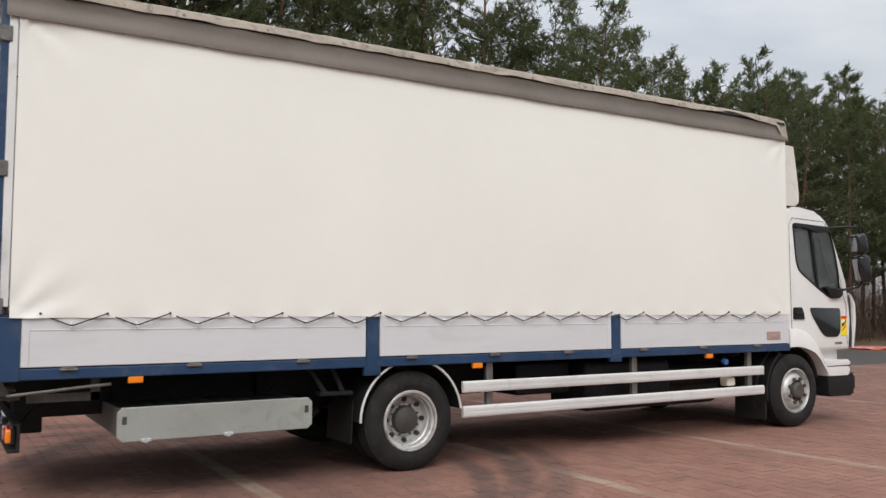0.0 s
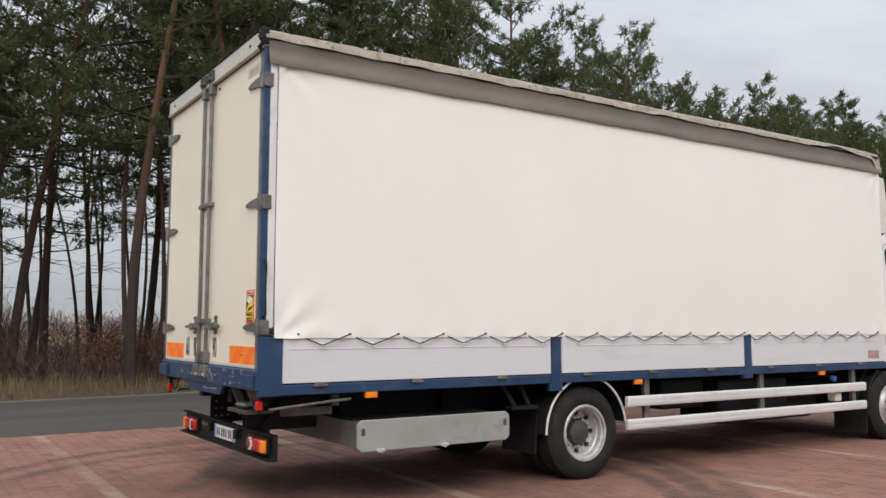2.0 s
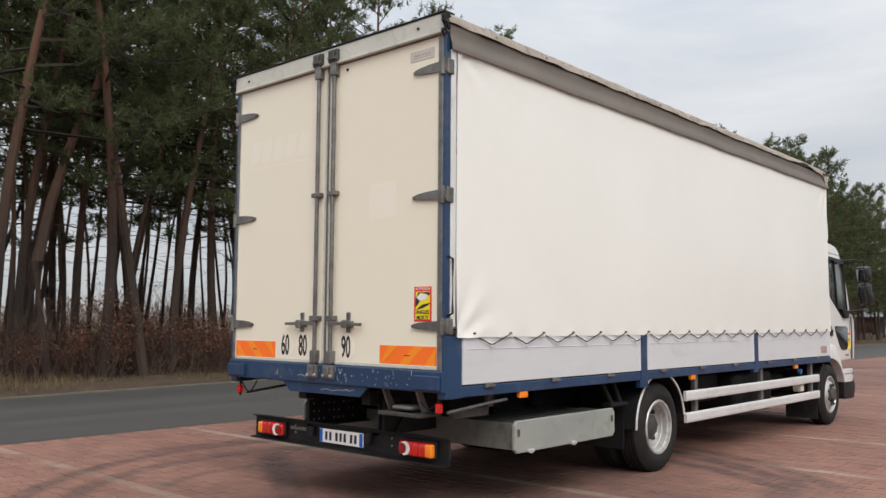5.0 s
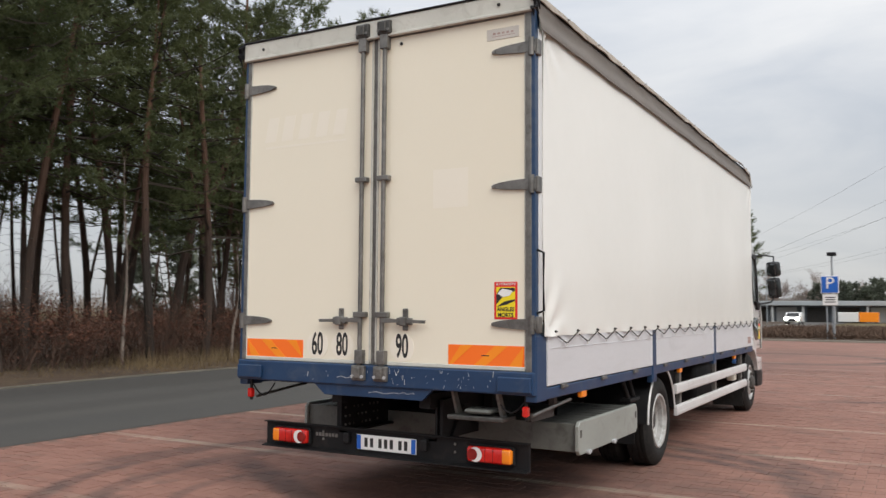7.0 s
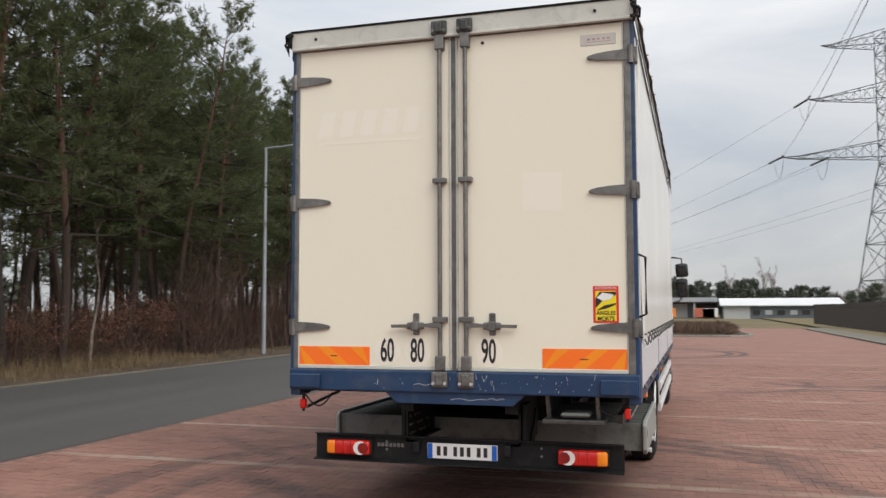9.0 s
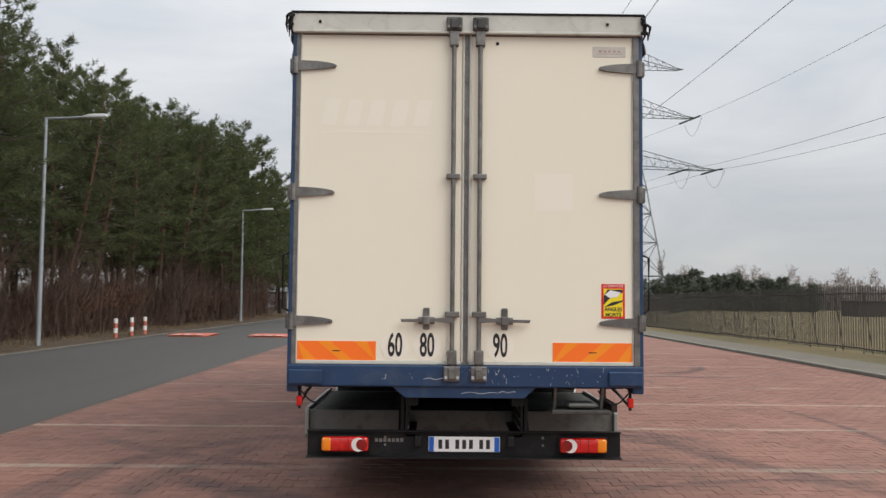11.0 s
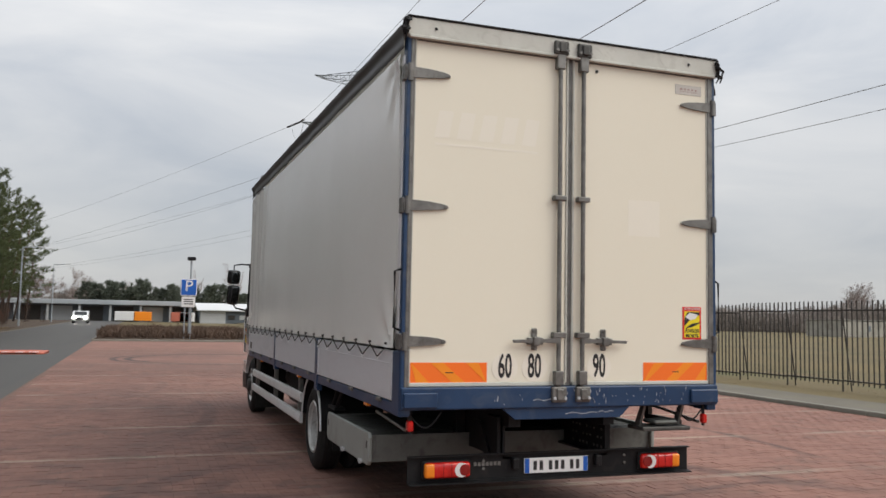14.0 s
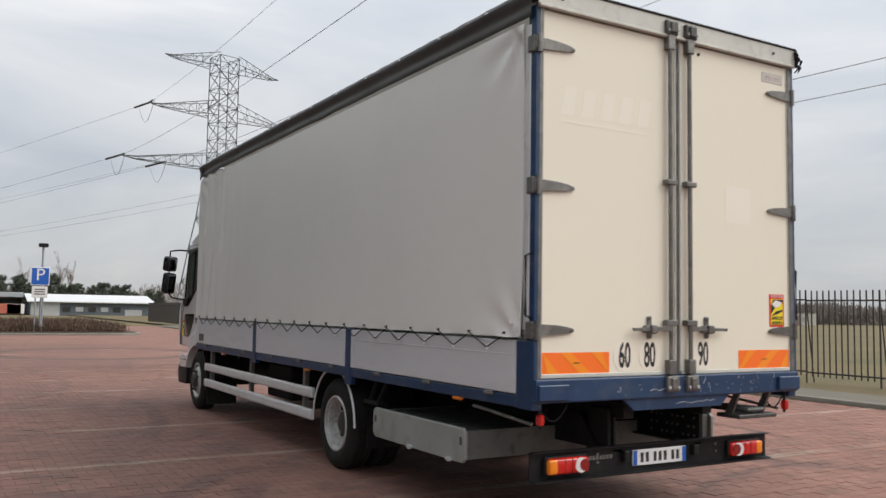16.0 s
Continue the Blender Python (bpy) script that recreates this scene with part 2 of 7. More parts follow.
# belt needles paled and greyed, distance haze put into the colour
M["hazed_needle"] = surface("distant_evergreen", (0.050, 0.062, 0.042), (0.115, 0.130, 0.092), rough=0.7, big=0.4, fine=3, bump=0, island=0.2, per_object=0.5)
M["twig"] = surface("bare_twigs", (0.040, 0.024, 0.017), (0.112, 0.065, 0.046), rough=0.9, big=1.5, fine=20, bump=0, island=0.5, per_object=0.4)
M["birch_bark"] = surface("birch_bark", (0.15, 0.12, 0.10), (0.27, 0.225, 0.19), rough=0.8, big=4, fine=30, bump=0.3, stain=(0.05, 0.04, 0.034), stain_amount=0.7)
M["dead_leaf"] = surface("brown_leaves", (0.072, 0.027, 0.017), (0.165, 0.066, 0.038), rough=0.75, big=1.5, fine=12, bump=0, island=0.7)
M["dry_grass"] = surface("dry_grass", (0.080, 0.056, 0.028), (0.205, 0.145, 0.075), rough=0.85, big=0.8, fine=9, bump=0, island=0.6)
# steel greyed and lightened, distance haze put into the colour
M["steel_green"] = surface("pylon_steel", (0.10, 0.112, 0.115), (0.165, 0.18, 0.185), rough=0.6, metal=0.2, big=0.6, fine=9, bump=0)
M["wire"] = surface("conductor", (0.20, 0.205, 0.21), (0.27, 0.275, 0.28), rough=0.6, metal=0.3, big=1, fine=9, bump=0)
M["fence"] = surface("fence_black_paint", (0.022, 0.020, 0.018), (0.055, 0.047, 0.04), rough=0.6, big=4, fine=40, bump=0.1)
M["concrete"] = surface("kerb_concrete", (0.165, 0.155, 0.128), (0.235, 0.222, 0.188), rough=0.9, big=1.3, fine=35, bump=0.3, dist=0.006, stain=(0.15, 0.145, 0.12), stain_amount=0.6)
M["lamp_steel"] = surface("lamp_steel", (0.30, 0.33, 0.36), (0.40, 0.43, 0.46), rough=0.5, metal=0.4, big=3, fine=30, bump=0.03)
M["roof_grey"] = surface("grey_roof", (0.33, 0.36, 0.38), (0.43, 0.46, 0.48), rough=0.6, big=0.3, fine=4, bump=0)
M["roof_white"] = surface("white_roof", (0.56, 0.57, 0.57), (0.66, 0.67, 0.67), rough=0.5, big=0.3, fine=4, bump=0)
M["shed_wall"] = surface("shed_wall", (0.10, 0.12, 0.14), (0.16, 0.18, 0.20), rough=0.7, big=0.5, fine=5, bump=0)
M["garage_pale"] = surface("weathered_plaster", (0.27, 0.258, 0.222), (0.38, 0.362, 0.315), rough=0.9, big=0.25, fine=3, bump=0, stain=(0.13, 0.12, 0.10), stain_amount=0.6)
M["garage_brown"] = surface("brown_door", (0.10, 0.075, 0.06), (0.15, 0.115, 0.09), rough=0.8, big=0.5, fine=5, bump=0)
M["garage_roof"] = surface("felt_roof", (0.22, 0.212, 0.19), (0.32, 0.31, 0.285), rough=0.9, big=0.4, fine=4, bump=0)
M["shed_pale"] = surface("pale_wall", (0.42, 0.43, 0.43), (0.52, 0.53, 0.53), rough=0.7, big=0.5, fine=5, bump=0)


def glass(name, tint=(0.03, 0.035, 0.04), rough=0.04):
    m = bpy.data.materials.new(name)
    m.use_nodes = True
    b = m.node_tree.nodes["Principled BSDF"]
    b.inputs["Base Color"].default_value = (*tint, 1)
    b.inputs["Roughness"].default_value = rough
    b.inputs["Transmission Weight"].default_value = 0.93
    b.inputs["IOR"].default_value = 1.45
    return m


M["glass"] = glass("tinted_glass", (0.62, 0.68, 0.68))
M["panel_gloss"] = surface("gloss_black", (0.010, 0.012, 0.013), (0.018, 0.020, 0.022), rough=0.12, big=5, fine=120, bump=0.02, rough_var=0.04)
m_mirror = bpy.data.materials.new("mirror")
m_mirror.use_nodes = True
m_mirror.node_tree.nodes["Principled BSDF"].inputs["Metallic"].default_value = 1
m_mirror.node_tree.nodes["Principled BSDF"].inputs["Roughness"].default_value = 0.03
m_mirror.node_tree.nodes["Principled BSDF"].inputs["Base Color"].default_value = (0.30, 0.31, 0.32, 1)
M["mirror"] = m_mirror


def redden_upwards(m):
    """Scots pine bark turns thin and orange on the upper trunk."""
    n, l = m.node_tree.nodes, m.node_tree.links
    b = n["Principled BSDF"]
    col = b.inputs["Base Color"].links[0].from_socket
    tc, sp, mr, mx, ns = (n.new("ShaderNode" + k) for k in ("TexCoord", "SeparateXYZ", "MapRange", "Mix", "TexNoise"))
    l.new(tc.outputs["Object"], sp.inputs[0])
    l.new(tc.outputs["Object"], ns.inputs["Vector"])
    ns.inputs["Scale"].default_value = 0.8
    ad = n.new("ShaderNodeMath")
    ad.operation = "MULTIPLY_ADD"
    l.new(ns.outputs["Fac"], ad.inputs[0])
    ad.inputs[1].default_value = 4.0
    l.new(sp.outputs["Z"], ad.inputs[2])
    l.new(ad.outputs[0], mr.inputs["Value"])
    mr.inputs["From Min"].default_value, mr.inputs["From Max"].default_value = 4.6, 9.5
    mr.inputs["To Max"].default_value = 0.75
    mx.data_type = "RGBA"
    l.new(mr.outputs["Result"], mx.inputs["Factor"])
    l.new(col, mx.inputs["A"])
    mx.inputs["B"].default_value = (0.150, 0.074, 0.045, 1)
    l.new(mx.outputs["Result"], b.inputs["Base Color"])


redden_upwards(M["bark_low"])


# ---- mesh helpers ----
def finish(bm, name, mat, smooth=False):
    me = bpy.data.meshes.new(name)
    bmesh.ops.recalc_face_normals(bm, faces=bm.faces)
    bm.to_mesh(me)
    bm.free()
    for mm in (mat if isinstance(mat, (list, tuple)) else [mat]):
        me.materials.append(M[mm] if isinstance(mm, str) else mm)
    if smooth:
        me.shade_smooth()
        me.set_sharp_from_angle(angle=radians(38))
    return me


def part(name, bm, mat, parent=None, label="", smooth=False):
    """One mesh object from a bmesh, under a thing or a part."""
    ob = new(name, finish(bm, name, mat, smooth))
    if parent is not None:
        ob.parent = parent
    return tagged(ob, label)


def thing(name, label, category, group="", kind="", at=(0, 0, 0)):
    ob = tagged(new(name), label, category, group, kind)
    ob.location = at
    return ob


def raw(name, verts, faces, mat, parent=None, smooth=False):
    """One mesh object from arrays of corners and faces."""
    me = bpy.data.meshes.new(name)
    me.from_pydata(list(verts), [], faces)
    me.materials.append(M[mat] if isinstance(mat, str) else mat)
    if smooth:
        me.shade_smooth()
    ob = new(name, me)
    if parent is not None:
        ob.parent = parent
    return ob


def box(bm, x0, x1, y0, y1, z0, z1, bevel=0.0, seg=1):
    g = bmesh.ops.create_cube(bm, size=1)["verts"]
    bmesh.ops.transform(bm, verts=g, matrix=Matrix.LocRotScale(((x0 + x1) / 2, (y0 + y1) / 2, (z0 + z1) / 2), None, (abs(x1 - x0), abs(y1 - y0), abs(z1 - z0))))
    if bevel:
        edges = list({e for v in g for e in v.link_edges})
        bmesh.ops.bevel(bm, geom=edges, offset=bevel, segments=seg, affect="EDGES", profile=0.5)
    return bm


def boxed(*a, bevel=0.0, seg=1):
    return box(bmesh.new(), *a, bevel=bevel, seg=seg)


def rod(bm, p0, p1, r0, r1=None, n=10, caps=True):
    """A round bar between two points."""
    p0, p1 = Vector(p0), Vector(p1)
    d = p1 - p0
    m = Matrix.Translation((p0 + p1) / 2) @ d.to_track_quat("Z", "Y").to_matrix().to_4x4()
    bmesh.ops.create_cone(bm, cap_ends=caps, segments=n, radius1=r0, radius2=r0 if r1 is None else r1, depth=d.length, matrix=m)
    return bm


def pipe(bm, pts, r, n=8):
    """A bent round bar through points."""
    pts = [Vector(p) for p in pts]
    rings = []
    for i, p in enumerate(pts):
        d = (pts[min(i + 1, len(pts) - 1)] - pts[max(i - 1, 0)]).normalized()
        q = d.to_track_quat("Z", "Y")
        rr = r[i] if isinstance(r, (list, tuple)) else r
        rings.append([bm.verts.new(p + q @ Vector((rr * math.cos(a), rr * math.sin(a), 0))) for a in (2 * math.pi * k / n for k in range(n))])
    for a, b in zip(rings, rings[1:]):
        for k in range(n):
            bm.faces.new((a[k], a[(k + 1) % n], b[(k + 1) % n], b[k]))
    if n > 2:
        bm.faces.new(rings[0][::-1])
        bm.faces.new(rings[-1])
    return bm


def slab(bm, pts, axis, lo, hi, bevel=0.0, seg=2):
    """A polygon drawn in the plane across an axis and drawn out along it; pts are the two other coordinates in order x, y, z."""
    def full(p, v):
        return {"x": (v, p[0], p[1]), "y": (p[0], v, p[1]), "z": (p[0], p[1], v)}[axis]
    a = [bm.verts.new(full(p, lo)) for p in pts]
    b = [bm.verts.new(full(p, hi)) for p in pts]
    n = len(pts)
    caps = [bm.faces.new(a[::-1]), bm.faces.new(b)]
    for i in range(n):
        bm.faces.new((a[i], a[(i + 1) % n], b[(i + 1) % n], b[i]))
    if bevel:
        edges = list({e for f in caps for e in f.edges})
        bmesh.ops.bevel(bm, geom=edges, offset=bevel, segments=seg, affect="EDGES", profile=0.5)
    return bm


def lathe(bm, profile, centre, axis="y", n=40, closed=False, capped=True):
    """A profile of (radius, along) turned round an axis through the centre."""
    c = Vector(centre)
    rings = []
    for r, h in profile:
        ring = []
        for k in range(n):
            a = 2 * math.pi * k / n
            u, v = r * math.cos(a), r * math.sin(a)
            ring.append(bm.verts.new(c + Vector({"y": (u, h, v), "x": (h, u, v), "z": (u, v, h)}[axis])))
        rings.append(ring)
    pairs = list(zip(rings, rings[1:])) + ([(rings[-1], rings[0])] if closed else [])
    for a, b in pairs:
        for k in range(n):
            bm.faces.new((a[k], a[(k + 1) % n], b[(k + 1) % n], b[k]))
    if not closed and capped:
        for ring in (rings[0], rings[-1]):
            if profile[0 if ring is rings[0] else -1][0] > 1e-4:
                bm.faces.new(ring)
    return bm


def words(name, text, size, mat, parent, m, stretch=1.0, thick=0.001, bold=0.0):
    """Lettering as a mesh in the built-in font, centred on the pose m and facing its z."""
    cu = bpy.data.curves.new(name, "FONT")
    cu.body, cu.size, cu.align_x, cu.align_y, cu.extrude, cu.offset = text, size, "CENTER", "CENTER", thick, bold
    tmp = bpy.data.objects.new(name, cu)
    scene.collection.objects.link(tmp)
    me = bpy.data.meshes.new_from_object(tmp.evaluated_get(bpy.context.evaluated_depsgraph_get()))
    bpy.data.objects.remove(tmp)
    me.transform(m @ Matrix.Diagonal((stretch, 1, 1, 1)))
    me.materials.clear()
    me.materials.append(M[mat])
    ob = new(name, me)
    ob.parent = parent
    return ob


# ---- ground ----
def paving_material(name, joints, per_object=0.0, island=0.32):
    """Red concrete blocks, worn, with rubber marks from turning tyres, shade painted as broad discs, and faded bay
    lines.
    """
    m = surface(name, (0.200, 0.100, 0.077), (0.292, 0.156, 0.121), rough=0.82, big=0.8, fine=60, bump=0.25, dist=0.003,
                stain=(0.135, 0.090, 0.074), stain_amount=0.6, island=island, per_object=per_object)
    n, l = m.node_tree.nodes, m.node_tree.links
    b = n["Principled BSDF"]
    col = b.inputs["Base Color"].links[0].from_socket
    geo = n.new("ShaderNodeNewGeometry")
    flat = n.new("ShaderNodeVectorMath")
    flat.operation = "MULTIPLY"
    l.new(geo.outputs["Position"], flat.inputs[0])
    flat.inputs[1].default_value = (1, 1, 0)
    wob = n.new("ShaderNodeTexNoise")
    wob.inputs["Scale"].default_value, wob.inputs["Detail"].default_value = 3.5, 6
    l.new(flat.outputs[0], wob.inputs["Vector"])
    wide = n.new("ShaderNodeTexNoise")
    wide.inputs["Scale"].default_value, wide.inputs["Detail"].default_value = 0.8, 3
    l.new(flat.outputs[0], wide.inputs["Vector"])

    def math_(op, a, c=None, d=None):
        k = n.new("ShaderNodeMath")
        k.operation = op
        for i, v in enumerate((a, c, d)):
            if v is not None:
                if isinstance(v, (int, float)):
                    k.inputs[i].default_value = v
                else:
                    l.new(v, k.inputs[i])
        return k.outputs[0]

    def ramp(v, lo, hi, t0, t1):
        k = n.new("ShaderNodeMapRange")
        k.inputs["From Min"].default_value, k.inputs["From Max"].default_value = lo, hi
        k.inputs["To Min"].default_value, k.inputs["To Max"].default_value = t0, t1
        l.new(v, k.inputs["Value"])
        return k.outputs["Result"]

    def dist(x, y):
        k = n.new("ShaderNodeVectorMath")
        k.operation = "DISTANCE"
        l.new(flat.outputs[0], k.inputs[0])
        k.inputs[1].default_value = (x, y, 0)
        return k.outputs["Value"]

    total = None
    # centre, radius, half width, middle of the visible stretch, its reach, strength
    for cx, cy, rad, hw, mx, my, reach, s in MARKS_AND_SHADE:
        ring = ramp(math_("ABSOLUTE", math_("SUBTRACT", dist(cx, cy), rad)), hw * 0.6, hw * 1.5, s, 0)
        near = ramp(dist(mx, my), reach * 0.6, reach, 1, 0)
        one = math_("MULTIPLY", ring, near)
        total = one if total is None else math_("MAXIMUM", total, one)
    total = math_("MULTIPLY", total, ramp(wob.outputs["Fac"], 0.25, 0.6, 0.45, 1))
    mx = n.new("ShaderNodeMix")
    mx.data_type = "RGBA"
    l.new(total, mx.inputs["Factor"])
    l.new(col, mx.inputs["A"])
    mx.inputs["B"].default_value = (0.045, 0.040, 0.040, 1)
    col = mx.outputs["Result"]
    # faded lines between the bays
    sep = n.new("ShaderNodeSeparateXYZ")
    l.new(geo.outputs["Position"], sep.inputs[0])
    ph = math_("PINGPONG", math_("ADD", sep.outputs["X"], LINE_X0 + 500 * LINE_STEP), LINE_STEP / 2)
    line = ramp(ph, 0.058, 0.082, 1, 0)
    worn = ramp(wide.outputs["Fac"], 0.38, 0.66, 0.03, 0.46)
    worn = math_("MULTIPLY", worn, ramp(wob.outputs["Fac"], 0.35, 0.6, 0.5, 1))
    mx2 = n.new("ShaderNodeMix")
    mx2.data_type = "RGBA"
    l.new(math_("MULTIPLY", line, worn), mx2.inputs["Factor"])
    l.new(col, mx2.inputs["A"])
    mx2.inputs["B"].default_value = (0.47, 0.45, 0.35, 1)
    col = mx2.outputs["Result"]
    if joints:
        # where the lot runs on far off, the joints are only a fine pattern
        br = n.new("ShaderNodeTexBrick")
        br.offset = 0.5
        br.inputs["Scale"].default_value = 1.0
        br.inputs["Brick Width"].default_value, br.inputs["Row Height"].default_value = 0.14, 0.2
        br.inputs["Mortar Size"].default_value = 0.006
        br.inputs["Color1"].default_value = br.inputs["Color2"].default_value = (1, 1, 1, 1)
        br.inputs["Mortar"].default_value = (0.86, 0.84, 0.83, 1)
        l.new(geo.outputs["Position"], br.inputs["Vector"])
        mu = n.new("ShaderNodeMix")
        mu.data_type, mu.blend_type = "RGBA", "MULTIPLY"
        mu.inputs["Factor"].default_value = 1
        l.new(col, mu.inputs["A"])
        l.new(br.outputs["Color"], mu.inputs["B"])
        col = mu.outputs["Result"]
    l.new(col, b.inputs["Base Color"])
    b.inputs["Specular IOR Level"].default_value = 0.3
    return m


LINE_X0, LINE_STEP = 0.6, 2.47
MARKS_AND_SHADE = [
    (0.6, -0.3, 3.35, 0.10, 3.5, -1.6, 1.5, 0.66), (0.3, 0.7, 4.43, 0.13, 4.0, -1.4, 1.8, 0.66), (1.0, 0.3, 3.97, 0.11, 4.2, -1.7, 1.8, 0.52),
    (1.1, 0.0, 3.26, 0.09, -0.1, 2.7, 2.6, 0.55), (0.7, 0.2, 2.42, 0.10, -0.1, 2.2, 1.8, 0.5), (0.5, 0.5, 1.42, 0.06, 0.1, 1.7, 1.0, 0.4),
    (-29.6, 20.4, 35.75, 0.15, 0.6, 1.4, 1.8, 0.6), (4.7, 6.0, 10.95, 0.06, 4.5, -4.9, 2.2, 0.6), (5.0, -8.6, 6.44, 0.16, 2.5, -2.8, 2.3, 0.5),
    (-2.1, -3.0, 3.54, 0.07, 1.2, -2.1, 1.9, 0.55), (0.6, -0.3, 3.75, 0.15, 2.1, 2.9, 2.4, 0.55), (6.5, 0.2, 4.79, 0.12, 2.6, 2.8, 1.8, 0.5),
    (-1.2, -7.7, 10.65, 0.14, 1.9, 2.5, 1.6, 0.45), (24.35, 0.25, 3.0, 0.13, 24.3, 0.2, 14.0, 0.95), (24.35, 0.25, 3.46, 0.12, 24.3, 0.2, 14.0, 0.85),
    (14.0, -5.4, 2.6, 0.12, 11.6, -4.3, 2.4, 0.6), (12.6, -1.6, 2.2, 0.12, 11.6, -3.5, 2.2, 0.6), (14.5, -2.6, 3.4, 0.12, 12.0, -5.0, 2.6, 0.5),
    (14.2, -4.2, 1.9, 0.09, 12.6, -5.0, 2.4, 0.7), (9.0, 10.0, 8.2, 0.13, 8.0, 2.2, 3.4, 0.5), (14.0, 9.0, 6.6, 0.13, 12.4, 2.8, 3.0, 0.45),
    # broad discs: the wood's shade on the road side, painted into the paving
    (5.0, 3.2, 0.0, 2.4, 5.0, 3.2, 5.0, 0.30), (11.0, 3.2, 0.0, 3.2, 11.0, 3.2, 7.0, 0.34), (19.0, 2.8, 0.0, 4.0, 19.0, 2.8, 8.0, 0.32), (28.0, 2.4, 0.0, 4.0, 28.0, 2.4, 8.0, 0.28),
    # broad dark disc and arc below the truck's rear
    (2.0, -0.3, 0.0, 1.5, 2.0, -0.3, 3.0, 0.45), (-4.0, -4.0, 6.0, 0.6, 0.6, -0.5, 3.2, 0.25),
]
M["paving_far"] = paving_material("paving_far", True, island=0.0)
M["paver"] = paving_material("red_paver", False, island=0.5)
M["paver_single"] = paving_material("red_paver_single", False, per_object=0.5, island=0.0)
M["joint"] = surface("joint_sand", (0.125, 0.075, 0.059), (0.18, 0.112, 0.088), rough=0.95, big=2, fine=80, bump=0.3)
M["asphalt"] = surface("asphalt", (0.041, 0.0385, 0.035), (0.078, 0.0735, 0.066), rough=0.72, big=0.55, fine=120, bump=0.4, dist=0.004, stain=(0.038, 0.038, 0.039), stain_amount=0.5, stretch=(0.06, 1, 1))
M["field"] = surface("winter_grass", (0.088, 0.068, 0.026), (0.182, 0.134, 0.058), rough=0.95, big=0.12, fine=6, bump=0.6, dist=0.03, stain=(0.075, 0.080, 0.026), stain_amount=0.75)
M["litter"] = surface("forest_litter", (0.038, 0.024, 0.015), (0.080, 0.050, 0.030), rough=0.95, big=0.6, fine=14, bump=0.7, dist=0.03, stain=(0.12, 0.085, 0.045), stain_amount=0.6)
M["bed_edge"] = surface("bed_edge_concrete", (0.19, 0.175, 0.15), (0.28, 0.26, 0.225), rough=0.9, big=1.0, fine=40, bump=0.2)
M["edge_line"] = surface("road_edge_concrete", (0.085, 0.076, 0.060), (0.150, 0.135, 0.108), rough=0.9, big=1.0, fine=40, bump=0.2, stain=(0.2, 0.17, 0.12), stain_amount=0.6)


def sheet(name, x0, x1, y0, y1, z, mat, step=None, rough=0.0):
    """A level sheet, cut into a grid and slightly uneven where asked."""
    if not step:
        return raw(name, [(x0, y0, z), (x1, y0, z), (x1, y1, z), (x0, y1, z)], [(0, 1, 2, 3)], mat)
    nx, ny = max(1, int((x1 - x0) / step)), max(1, int((y1 - y0) / step))
    vs = []
    for j in range(ny + 1):
        for i in range(nx + 1):
            x, y = x0 + (x1 - x0) * i / nx, y0 + (y1 - y0) * j / ny
            e = min(1.0, min(i, nx - i, j, ny - j))
            vs.append((x, y, z + e * rough * noise.noise((x * 0.35, y * 0.35, 0.3)) + e * rough * 0.4 * noise.noise((x * 1.3, y * 1.3, 4.1))))
    fs = [(j * (nx + 1) + i, j * (nx + 1) + i + 1, (j + 1) * (nx + 1) + i + 1, (j + 1) * (nx + 1) + i) for j in range(ny) for i in range(nx)]
    return raw(name, vs, fs, mat, smooth=True)


def setting(ob, label, category=""):
    return tagged(ob, label, category or ob.name.split(".")[0].replace("_", " "), kind="structure")


setting(sheet("ground", -1500, 1500, -1500, 1500, -0.06, "field"), "flat winter grassland with dry yellow grass", "ground")
setting(sheet("road", -220, 420, 5.15, 11.45, 0.0, "asphalt"), "dark grey asphalt road beside the parking lot", "road")


def road_bow(x):
    """How far the far edge of the road swings in beside the lot."""
    t = np.clip((8.0 - x) / 9.0, 0, 1)
    return 0.85 * t * t * (3 - 2 * t)


vs, fs = [], []
ys = [0.0, 0.6, 1.5] + [2.5 + 2.4 * k for k in range(24)]
xs_ = [-220 + 10 * k for k in range(20)] + [-20 + 1.5 * k for k in range(60)] + [70 + 10 * k for k in range(26)]
for x in xs_:
    for k, d in enumerate(ys):
        lift = 0.014 + (0.10 * abs(noise.noise((x * 0.35, d * 0.35, 0.3))) + 0.04 * abs(noise.noise((x * 1.3, d * 1.3, 4.1))) if k else 0)
        vs.append((x, 11.62 - float(road_bow(x)) + d, lift))
for i in range(len(xs_) - 1):
    for k in range(len(ys) - 1):
        q = i * len(ys) + k
        fs.append((q, q + len(ys), q + len(ys) + 1, q + 1))
setting(raw("verge", vs, fs, "litter", smooth=True), "brown leaf litter and dry grass under the pines", "forest floor")

edge = thing("road_edge", "narrow pale concrete edging along the asphalt road", "kerb", kind="structure")
bm = bmesh.new()
for k in range(120):
    g0 = len(bm.verts)
    box(bm, -60 + k * 2.0 + 0.008, -58 + k * 2.0 - 0.008, 11.45, 11.62, -0.1, 0.025, 0.006)
    bm.verts.ensure_lookup_table()
    for vv in bm.verts[g0:]:
        vv.co.y -= float(road_bow(vv.co.x))
tagged(part("edging_stones", bm, "edge_line", edge), kind="stuff")

